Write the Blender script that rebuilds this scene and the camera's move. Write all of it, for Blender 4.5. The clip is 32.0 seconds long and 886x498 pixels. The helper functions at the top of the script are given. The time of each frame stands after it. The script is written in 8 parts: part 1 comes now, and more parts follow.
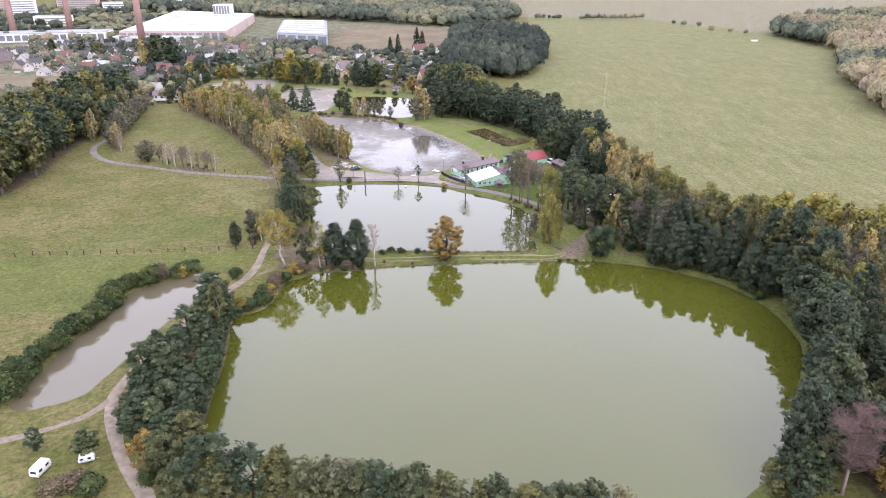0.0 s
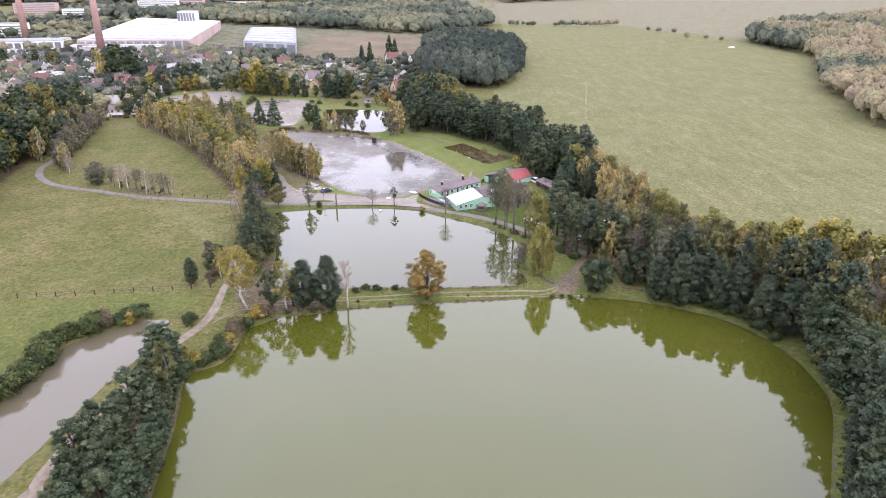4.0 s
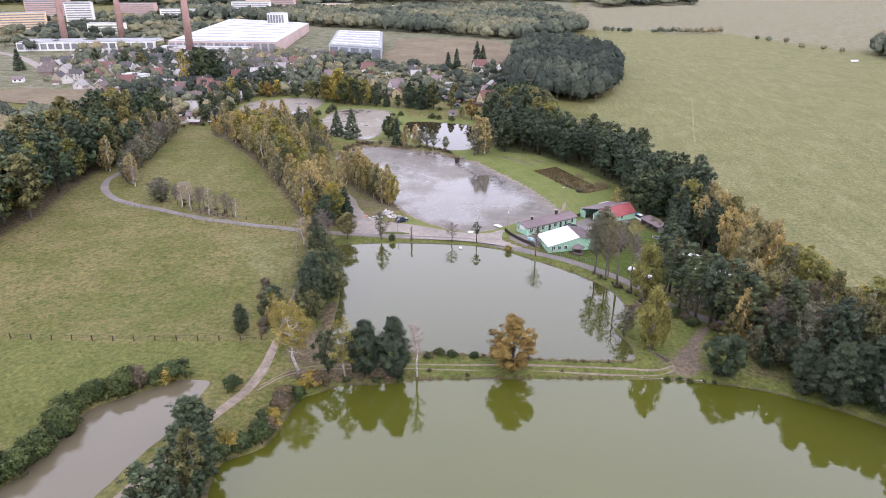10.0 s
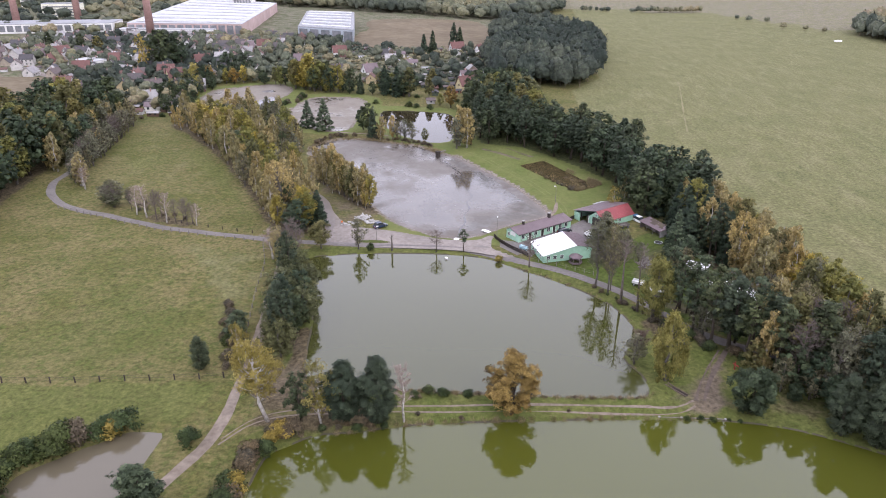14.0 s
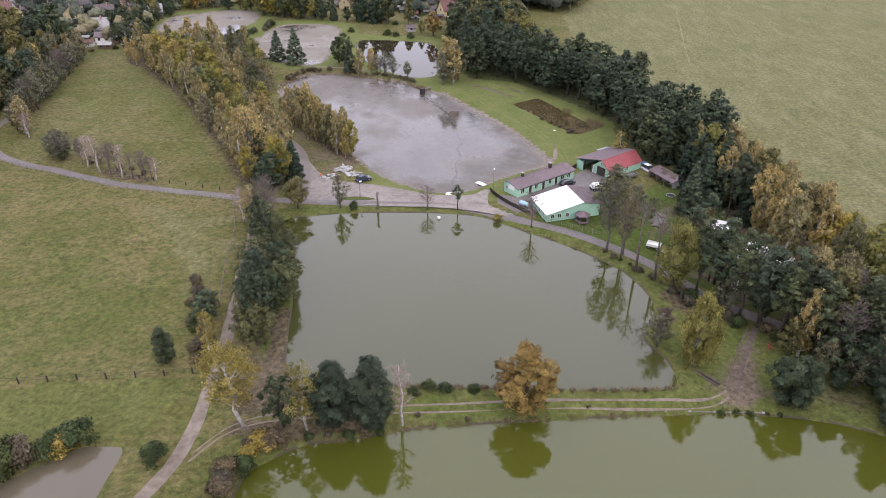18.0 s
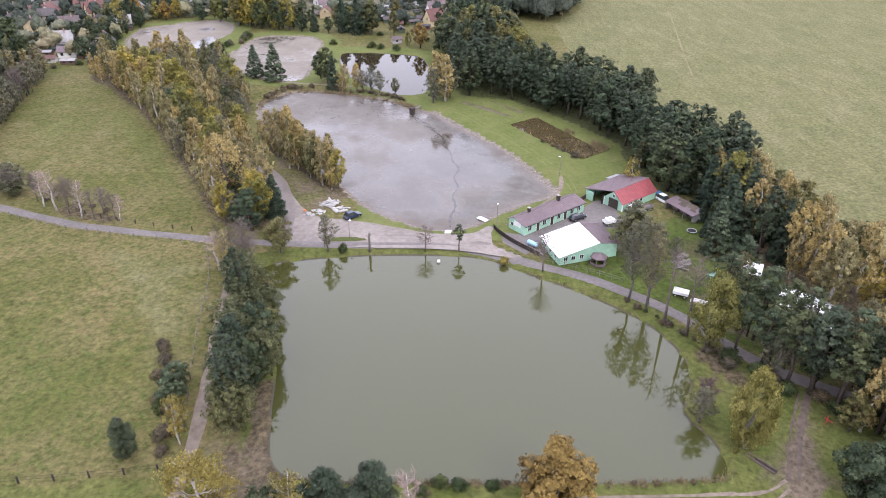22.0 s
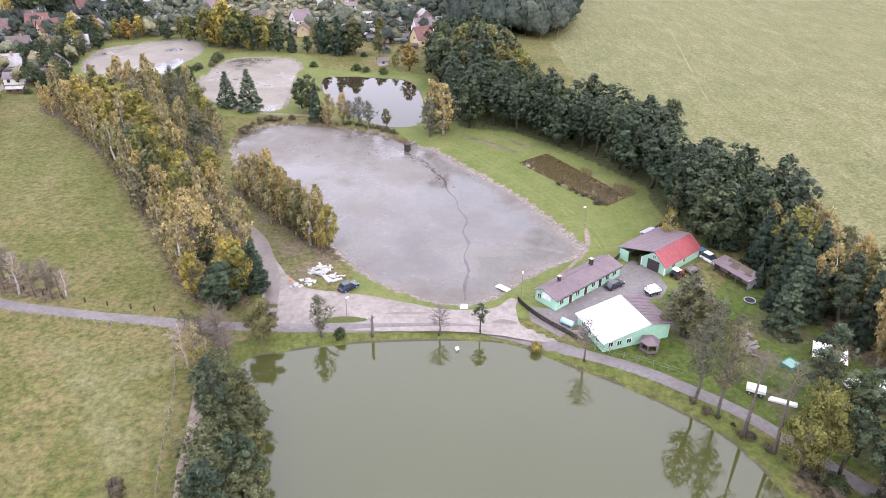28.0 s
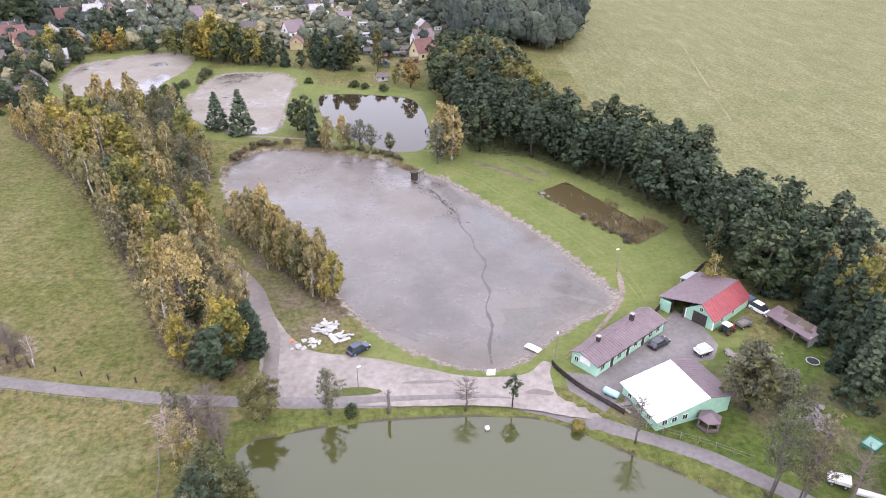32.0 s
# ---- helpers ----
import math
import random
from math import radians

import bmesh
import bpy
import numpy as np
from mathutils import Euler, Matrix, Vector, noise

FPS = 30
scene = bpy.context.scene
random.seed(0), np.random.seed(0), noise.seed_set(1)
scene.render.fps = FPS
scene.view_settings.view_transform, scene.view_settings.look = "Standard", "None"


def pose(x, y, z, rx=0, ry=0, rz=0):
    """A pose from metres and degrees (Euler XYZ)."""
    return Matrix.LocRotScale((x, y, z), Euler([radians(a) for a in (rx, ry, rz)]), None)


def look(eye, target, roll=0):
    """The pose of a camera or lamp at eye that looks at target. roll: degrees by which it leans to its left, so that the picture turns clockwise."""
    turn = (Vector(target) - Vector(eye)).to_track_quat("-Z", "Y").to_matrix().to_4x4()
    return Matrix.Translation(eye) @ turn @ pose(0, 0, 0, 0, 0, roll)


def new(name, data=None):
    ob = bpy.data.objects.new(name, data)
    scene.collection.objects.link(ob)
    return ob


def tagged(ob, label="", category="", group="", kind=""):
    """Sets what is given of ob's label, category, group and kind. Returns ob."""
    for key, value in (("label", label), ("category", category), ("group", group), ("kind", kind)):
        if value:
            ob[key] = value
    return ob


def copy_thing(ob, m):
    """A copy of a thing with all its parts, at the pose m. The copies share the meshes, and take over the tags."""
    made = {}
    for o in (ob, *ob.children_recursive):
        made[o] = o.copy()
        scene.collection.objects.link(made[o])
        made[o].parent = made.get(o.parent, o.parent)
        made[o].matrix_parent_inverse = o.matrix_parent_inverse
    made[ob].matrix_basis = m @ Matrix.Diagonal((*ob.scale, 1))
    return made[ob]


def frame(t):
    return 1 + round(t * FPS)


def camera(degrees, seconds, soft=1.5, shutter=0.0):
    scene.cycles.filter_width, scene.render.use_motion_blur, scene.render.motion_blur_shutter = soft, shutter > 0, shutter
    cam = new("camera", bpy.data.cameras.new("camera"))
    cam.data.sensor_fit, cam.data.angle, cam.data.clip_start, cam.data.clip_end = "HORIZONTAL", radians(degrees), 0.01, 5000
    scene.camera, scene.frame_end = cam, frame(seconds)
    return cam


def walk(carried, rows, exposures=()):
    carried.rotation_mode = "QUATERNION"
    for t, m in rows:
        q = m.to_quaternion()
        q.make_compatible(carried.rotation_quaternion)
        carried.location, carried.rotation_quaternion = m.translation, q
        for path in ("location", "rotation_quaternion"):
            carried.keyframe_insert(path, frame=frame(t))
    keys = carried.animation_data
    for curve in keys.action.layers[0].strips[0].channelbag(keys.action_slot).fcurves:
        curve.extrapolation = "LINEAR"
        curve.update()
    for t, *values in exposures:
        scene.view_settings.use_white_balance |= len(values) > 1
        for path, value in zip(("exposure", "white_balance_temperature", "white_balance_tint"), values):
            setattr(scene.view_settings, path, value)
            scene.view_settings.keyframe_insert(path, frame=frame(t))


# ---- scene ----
cam = camera(64.9, 32.0, 1.0)
PATH = [
    (0, (-0.00, 0.00, 80.00), (-0.00, 92.18, 41.24), -0.28),
    (0.5, (-0.18, 2.52, 79.94), (0.23, 94.75, 41.28), -0.30),
    (1, (-0.36, 5.06, 79.90), (0.51, 97.32, 41.34), -0.28),
    (1.5, (-0.54, 7.62, 79.88), (0.78, 99.91, 41.39), -0.27),
    (2, (-0.71, 10.25, 79.89), (1.14, 102.57, 41.51), -0.27),
    (2.5, (-0.90, 12.91, 79.91), (1.41, 105.26, 41.63), -0.26),
    (3, (-1.09, 15.58, 79.94), (1.70, 107.94, 41.71), -0.25),
    (3.5, (-1.26, 18.27, 79.99), (1.99, 110.64, 41.82), -0.22),
    (5.5, (-1.82, 29.07, 80.17), (3.27, 121.41, 42.12), -0.22),
    (6, (-1.97, 31.80, 80.22), (3.62, 124.12, 42.21), -0.22),
    (6.5, (-2.14, 34.50, 80.24), (3.59, 126.83, 42.26), -0.23),
    (7, (-2.32, 37.18, 80.26), (2.05, 129.60, 42.32), -0.21),
    (7.5, (-2.50, 39.86, 80.25), (-0.12, 132.36, 42.32), -0.15),
    (8, (-2.71, 42.57, 80.25), (-2.52, 135.11, 42.36), -0.08),
    (8.5, (-2.94, 45.29, 80.26), (-4.77, 137.82, 42.37), -0.01),
    (9, (-3.19, 48.01, 80.25), (-7.09, 140.47, 42.37), 0.01),
    (9.5, (-3.45, 50.71, 80.25), (-9.31, 143.08, 42.37), 0.04),
    (10, (-3.74, 53.41, 80.25), (-11.05, 145.69, 42.43), 0.03),
    (10.5, (-4.08, 56.05, 80.27), (-11.01, 148.35, 42.42), 0.03),
    (11, (-4.50, 58.67, 80.28), (-11.00, 151.01, 42.46), 0.02),
    (11.5, (-4.97, 61.29, 80.31), (-11.07, 153.65, 42.46), 0.03),
    (12, (-5.50, 63.94, 80.37), (-11.14, 156.34, 42.55), 0.03),
    (12.5, (-6.05, 66.56, 80.45), (-11.25, 158.99, 42.63), 0.05),
    (13, (-6.59, 69.17, 80.53), (-11.35, 161.63, 42.75), 0.06),
    (13.5, (-7.14, 71.76, 80.57), (-11.40, 163.88, 41.89), 0.05),
    (14, (-7.72, 74.38, 80.60), (-11.42, 165.76, 40.15), 0.07),
    (14.5, (-8.30, 76.98, 80.59), (-11.52, 167.62, 38.46), 0.07),
    (16.5, (-10.68, 87.46, 80.58), (-12.02, 174.39, 31.17), 0.16),
    (17, (-11.28, 90.12, 80.58), (-12.24, 176.60, 30.37), 0.18),
    (17.5, (-11.87, 92.78, 80.56), (-12.42, 179.23, 30.30), 0.21),
    (18, (-12.45, 95.44, 80.53), (-12.63, 181.93, 30.35), 0.24),
    (18.5, (-12.99, 98.06, 80.49), (-12.84, 184.54, 30.30), 0.25),
    (19, (-13.51, 100.64, 80.46), (-13.02, 187.14, 30.29), 0.26),
    (19.5, (-13.99, 103.21, 80.44), (-13.17, 189.69, 30.23), 0.24),
    (20, (-14.45, 105.78, 80.44), (-13.32, 192.28, 30.28), 0.25),
    (20.5, (-14.94, 108.32, 80.43), (-13.51, 194.81, 30.26), 0.26),
    (21, (-15.46, 110.85, 80.40), (-13.69, 197.36, 30.27), 0.29),
    (21.4, (-15.90, 112.89, 80.35), (-13.58, 199.52, 30.45), 0.32),
    (21.5, (-16.01, 113.40, 80.33), (-13.90, 199.91, 30.23), 0.32),
    (22, (-16.59, 115.95, 80.22), (-14.13, 202.54, 30.26), 0.32),
    (22.5, (-17.16, 118.50, 80.10), (-14.34, 205.10, 30.18), 0.41),
    (23, (-17.75, 121.04, 80.00), (-14.61, 207.69, 30.18), 0.42),
    (23.5, (-18.34, 123.57, 79.92), (-14.86, 210.24, 30.16), 0.42),
    (24, (-18.92, 126.10, 79.85), (-15.13, 212.84, 30.22), 0.45),
    (24.5, (-19.49, 128.62, 79.80), (-15.38, 215.36, 30.20), 0.46),
    (25, (-20.05, 131.14, 79.75), (-15.64, 217.91, 30.23), 0.49),
    (25.5, (-20.63, 133.66, 79.69), (-15.89, 220.43, 30.22), 0.53),
    (27.5, (-23.03, 143.83, 79.43), (-17.15, 230.65, 30.15), 0.64),
    (28, (-23.63, 146.40, 79.38), (-17.54, 233.24, 30.17), 0.64),
    (28.5, (-24.23, 148.94, 79.34), (-17.90, 235.76, 30.12), 0.66),
    (29, (-24.82, 151.46, 79.32), (-18.27, 238.29, 30.14), 0.67),
    (29.5, (-25.42, 153.98, 79.31), (-18.64, 240.80, 30.16), 0.69),
    (30, (-26.01, 156.49, 79.31), (-19.06, 243.34, 30.23), 0.71),
    (30.5, (-26.58, 158.96, 79.31), (-19.44, 245.79, 30.24), 0.71),
    (31, (-27.14, 161.40, 79.33), (-19.80, 248.27, 30.34), 0.73),
    (31.5, (-27.69, 163.85, 79.35), (-20.19, 250.69, 30.34), 0.75),
    (32, (-28.24, 166.31, 79.38), (-20.63, 253.22, 30.50), 0.74),
]
EXPOSURE = [(0, 0.38), (3, 0.38), (6, 0.30), (8, 0.28), (10, 0.16), (13, -0.02), (14, -0.04), (17, -0.13), (19, -0.15), (20, -0.17), (21, 0.06), (22, 0.24), (23, 0.43), (25, 0.45), (28, 0.55), (30, 0.57), (32, 0.47)]
walk(cam, [(t, look(eye, target, roll)) for t, eye, target, roll in PATH], [(t, stops, 6500 if 15 < t < 20 else 6330, 11.2) for t, stops in EXPOSURE])

# ---- light: an overcast autumn day ----
SUN_UP, SUN_TURN = 42.0, 150.0
world = bpy.data.worlds.new("overcast_sky")
scene.world = world
world.use_nodes = True
wn = world.node_tree.nodes
wl = world.node_tree.links
wn.clear()
w_out = wn.new("ShaderNodeOutputWorld")
w_bg = wn.new("ShaderNodeBackground")
w_sky = wn.new("ShaderNodeTexSky")
w_sky.sky_type = "NISHITA"
w_sky.sun_disc = False
w_sky.sun_elevation, w_sky.sun_rotation = radians(SUN_UP), radians(SUN_TURN)
w_sky.dust_density, w_sky.air_density = 4.0, 1.0
w_mix = wn.new("ShaderNodeMix")
w_mix.data_type = "RGBA"
w_mix.inputs[0].default_value = 0.8
w_mix.inputs[7].default_value = (30.0, 29.2, 34.5, 1)
w_bg.inputs[1].default_value = 0.1
wl.new(w_sky.outputs[0], w_mix.inputs[6])
wl.new(w_mix.outputs[2], w_bg.inputs[0])
wl.new(w_bg.outputs[0], w_out.inputs[0])
sun_data = bpy.data.lights.new("sun", "SUN")
sun_data.energy, sun_data.angle, sun_data.color = 1.2, radians(25), (1.0, 0.96, 0.9)
sun = new("sun", sun_data)
sun.matrix_world = look((60, -60, 300), (60 - 140 * math.sin(radians(SUN_TURN)), -60 - 140 * math.cos(radians(SUN_TURN)), 300 - 140 * math.tan(radians(SUN_UP))))

# ---- materials ----


class Nodes:
    """A small helper round one material's node tree."""

    def __init__(self, name, rough=0.8, spec=0.3, metal=0.0):
        self.mat = bpy.data.materials.new(name)
        self.mat.use_nodes = True
        self.n, self.l = self.mat.node_tree.nodes, self.mat.node_tree.links
        self.b = self.n["Principled BSDF"]
        self.b.inputs["Roughness"].default_value = rough
        self.b.inputs["Metallic"].default_value = metal
        self.b.inputs["Specular IOR Level"].default_value = spec
        self.geo = None

    def at(self):
        if self.geo is None:
            self.geo = self.n.new("ShaderNodeNewGeometry")
        return self.geo.outputs["Position"]

    def noise(self, scale, detail=4.0, rough=0.55, where=None, stretch=None):
        t = self.n.new("ShaderNodeTexNoise")
        t.inputs["Scale"].default_value = scale
        t.inputs["Detail"].default_value = detail
        t.inputs["Roughness"].default_value = rough
        src = where or self.at()
        if stretch:
            m = self.n.new("ShaderNodeMapping")
            m.inputs["Scale"].default_value = stretch
            self.l.new(src, m.inputs[0])
            src = m.outputs[0]
        self.l.new(src, t.inputs["Vector"])
        return t.outputs[0]

    def ramp(self, fac, stops):
        r = self.n.new("ShaderNodeValToRGB")
        e = r.color_ramp.elements
        while len(e) < len(stops):
            e.new(0.5)
        for el, (p, c) in zip(e, stops):
            el.position = p
            el.color = (*c, 1) if len(c) == 3 else c
        self.l.new(fac, r.inputs[0])
        return r.outputs[0]

    def mix(self, fac, a, b, mode="MIX"):
        m = self.n.new("ShaderNodeMix")
        m.data_type, m.blend_type = "RGBA", mode
        for k, v in ((0, fac), (6, a), (7, b)):
            if isinstance(v, (int, float)):
                m.inputs[k].default_value = v
            elif isinstance(v, tuple):
                m.inputs[k].default_value = (*v, 1)
            else:
                self.l.new(v, m.inputs[k])
        return m.outputs[2]

    def math(self, op, a, b=0.0):
        m = self.n.new("ShaderNodeMath")
        m.operation = op
        m.use_clamp = True
        for k, v in enumerate((a, b)):
            if isinstance(v, (int, float)):
                m.inputs[k].default_value = v
            else:
                self.l.new(v, m.inputs[k])
        return m.outputs[0]

    def attr(self, name):
        a = self.n.new("ShaderNodeAttribute")
        a.attribute_name = name
        return a.outputs["Fac"]

    def rand(self):
        return self.n.new("ShaderNodeObjectInfo").outputs["Random"]

    def island(self):
        self.at()
        return self.geo.outputs["Random Per Island"]

    def bump(self, fac, strength=0.4, dist=0.1):
        b = self.n.new("ShaderNodeBump")
        b.inputs["Strength"].default_value = strength
        b.inputs["Distance"].default_value = dist
        self.l.new(fac, b.inputs["Height"])
        self.l.new(b.outputs[0], self.b.inputs["Normal"])
        return self

    def color(self, c):
        if isinstance(c, tuple):
            self.b.inputs["Base Color"].default_value = (*c, 1)
        else:
            self.l.new(c, self.b.inputs["Base Color"])
        return self

    def rough(self, fac):
        self.l.new(fac, self.b.inputs["Roughness"])
        return self


def mottled(name, a, b, scale=1.5, rough=0.8, spec=0.3, metal=0.0, bump=0.2, big=None):
    """A surface that wanders between two colours at two sizes of grain."""
    k = Nodes(name, rough, spec, metal)
    fine = k.noise(scale, 5)
    col = k.ramp(fine, [(0.3, a), (0.7, b)])
    wide = k.ramp(k.noise(big or scale * 0.12, 3), [(0.3, (0.82, 0.82, 0.82)), (0.7, (1.12, 1.12, 1.12))])
    k.color(k.mix(1.0, col, wide, "MULTIPLY"))
    if bump:
        k.bump(fine, bump, 0.05)
    return k.mat


def leaf_mat(name, dark, mid, light, rough=0.65, thin=0.3):
    """Leaves: each clump takes a tone of its own, and each tree a shade of its own."""
    k = Nodes(name, rough, 0.15)
    tone = k.ramp(k.attr("tone"), [(0.0, tuple(0.72 * c for c in dark)), (0.5, mid), (1.0, tuple(1.2 * c for c in light))])
    tone = k.mix(1.0, tone, k.ramp(k.island(), [(0.0, (0.70, 0.70, 0.72)), (1.0, (1.32, 1.32, 1.26))]), "MULTIPLY")
    tree = k.ramp(k.rand(), [(0.0, (0.78, 0.84, 0.86)), (0.5, (1, 1, 1)), (1.0, (1.2, 1.1, 0.9))])
    col = k.mix(1.0, tone, tree, "MULTIPLY")
    k.color(col)
    glow = k.n.new("ShaderNodeBsdfTranslucent")
    k.l.new(col, glow.inputs[0])
    both = k.n.new("ShaderNodeMixShader")
    both.inputs[0].default_value = thin
    k.l.new(k.b.outputs[0], both.inputs[1])
    k.l.new(glow.outputs[0], both.inputs[2])
    k.l.new(both.outputs[0], k.n["Material Output"].inputs[0])
    return k.mat


def ground_mat():
    k = Nodes("meadow_ground", 0.95, 0.1)
    p0, p1, p2 = k.noise(0.018, 4), k.noise(0.13, 6, 0.68), k.noise(1.0, 6, 0.72)
    p3, p4 = k.noise(0.34, 5, 0.6, None, (1.5, 0.24, 1)), k.noise(0.045, 5, 0.65)

    p5 = k.noise(0.12, 5, 0.62, None, (1.4, 0.4, 1))

    def grade(fac, a, b, lo=0.36, hi=0.64):
        return k.mix(k.ramp(fac, [(lo, (0, 0, 0)), (hi, (1, 1, 1))]), a, b)

    tufty = k.noise(0.55, 6, 0.74)
    meadow = grade(p4, (0.080, 0.078, 0.026), (0.118, 0.100, 0.046), 0.4, 0.6)
    meadow = k.mix(k.math("MULTIPLY", k.ramp(tufty, [(0.47, (0, 0, 0)), (0.60, (1, 1, 1))]), 0.8), meadow, (0.051, 0.065, 0.017))
    meadow = k.mix(k.math("MULTIPLY", k.ramp(p1, [(0.5, (0, 0, 0)), (0.72, (1, 1, 1))]), 0.6), meadow, (0.136, 0.110, 0.056))
    meadow = k.mix(k.math("MULTIPLY", k.ramp(p0, [(0.5, (0, 0, 0)), (0.62, (1, 1, 1))]), 0.35), meadow, (0.062, 0.076, 0.021))
    dry = grade(p3, (0.100, 0.101, 0.044), (0.124, 0.118, 0.059))
    dry = k.mix(k.math("MULTIPLY", k.ramp(p4, [(0.45, (0, 0, 0)), (0.7, (1, 1, 1))]), 0.6), dry, (0.082, 0.090, 0.037))
    dry = k.mix(k.math("MULTIPLY", k.ramp(p5, [(0.5, (0, 0, 0)), (0.72, (1, 1, 1))]), 0.7), dry, (0.150, 0.138, 0.076))
    lawn = grade(p1, (0.080, 0.100, 0.028), (0.110, 0.118, 0.042))
    litter_shade = grade(p2, (0.052, 0.042, 0.025), (0.092, 0.074, 0.046))
    bare = grade(p2, (0.118, 0.102, 0.086), (0.185, 0.160, 0.138))
    town = grade(p1, (0.060, 0.072, 0.034), (0.135, 0.120, 0.092), 0.4, 0.6)
    def mask(name):
        n = k.n.new("ShaderNodeMath")
        n.operation = "MULTIPLY_ADD"
        k.l.new(edge_raw, n.inputs[0])
        n.inputs[1].default_value = 0.9
        k.l.new(k.attr(name), n.inputs[2])
        return k.ramp(n.outputs[0], [(0.32, (0, 0, 0)), (0.62, (1, 1, 1))])

    raw = k.n.new("ShaderNodeMath")
    raw.operation = "SUBTRACT"
    k.l.new(p1, raw.inputs[0])
    raw.inputs[1].default_value = 0.5
    edge_raw = raw.outputs[0]
    col = k.mix(mask("dry"), meadow, dry)
    col = k.mix(mask("town"), col, town)
    col = k.mix(mask("lawn"), col, lawn)
    col = k.mix(mask("turf"), col, grade(p1, (0.062, 0.076, 0.020), (0.088, 0.092, 0.031)))
    col = k.mix(mask("garden"), col, k.mix(k.ramp(p4, [(0.5, (0, 0, 0)), (0.66, (1, 1, 1))]), grade(p1, (0.044, 0.066, 0.013), (0.066, 0.082, 0.022)), (0.076, 0.064, 0.040)))
    col = k.mix(mask("litter_shade"), col, litter_shade)
    # shade under the dark belt's trees, put into the grass colour
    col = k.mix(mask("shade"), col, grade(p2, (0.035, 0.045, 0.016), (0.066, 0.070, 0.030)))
    col = k.mix(mask("trod_shade"), col, grade(k.noise(0.9, 4, 0.6), (0.086, 0.068, 0.048), (0.122, 0.100, 0.076), 0.35, 0.65))
    col = k.mix(mask("bare"), col, bare)
    grain = k.ramp(p2, [(0.30, (0.54, 0.54, 0.51)), (0.70, (1.47, 1.47, 1.45))])
    mown = k.math("MULTIPLY", mask("lawn"), 0.6)
    col = k.mix(1.0, col, k.mix(mown, grain, (1.0, 1.0, 1.0)), "MULTIPLY")
    tuft = k.ramp(k.noise(0.4, 5, 0.72, None, (1.0, 0.95, 1)), [(0.3, (0.86, 0.88, 0.84)), (0.5, (1, 1, 1)), (0.7, (1.13, 1.12, 1.08))])
    k.color(k.mix(1.0, col, k.mix(mown, tuft, (1.0, 1.0, 1.0)), "MULTIPLY"))
    k.bump(p2, 0.6, 0.4)
    return k.mat


def water_mat(name, a, b, ripple=0.012, rough=0.02, ior=1.5):
    k = Nodes(name, rough, 0.5)
    k.b.inputs["IOR"].default_value = ior
    k.color(k.mix(k.ramp(k.noise(0.02, 3), [(0.35, (0, 0, 0)), (0.7, (1, 1, 1))]), a, b))
    k.bump(k.noise(2.2, 3), ripple, 0.1)
    return k.mat


def mud_mat(name, wet, dry, low, high):
    """The bed of a drained pond: wet film in the hollows, drying silt on the rises."""
    k = Nodes(name, 0.4, 0.38)
    rise = k.math("ADD", k.math("MULTIPLY", k.noise(0.028, 5, 0.6), 0.75), k.math("MULTIPLY", k.noise(0.3, 5, 0.65), 0.25))
    dryness = k.ramp(rise, [(low, (0, 0, 0)), (high, (1, 1, 1))])
    col = k.mix(dryness, wet, dry)
    stain = k.ramp(k.noise(0.07, 6, 0.7), [(0.42, (1.0, 1.0, 1.0)), (0.66, (0.74, 0.70, 0.66))])
    col = k.mix(1.0, col, stain, "MULTIPLY")
    grain = k.ramp(k.noise(1.1, 5, 0.7), [(0.3, (0.84, 0.84, 0.84)), (0.7, (1.1, 1.1, 1.1))])
    k.color(k.mix(1.0, col, grain, "MULTIPLY"))
    k.rough(k.ramp(dryness, [(0.0, (0.09,) * 3), (0.45, (0.28,) * 3), (1.0, (0.75,) * 3)]))
    k.bump(k.noise(1.1, 5, 0.7), 0.06, 0.05)
    return k.mat


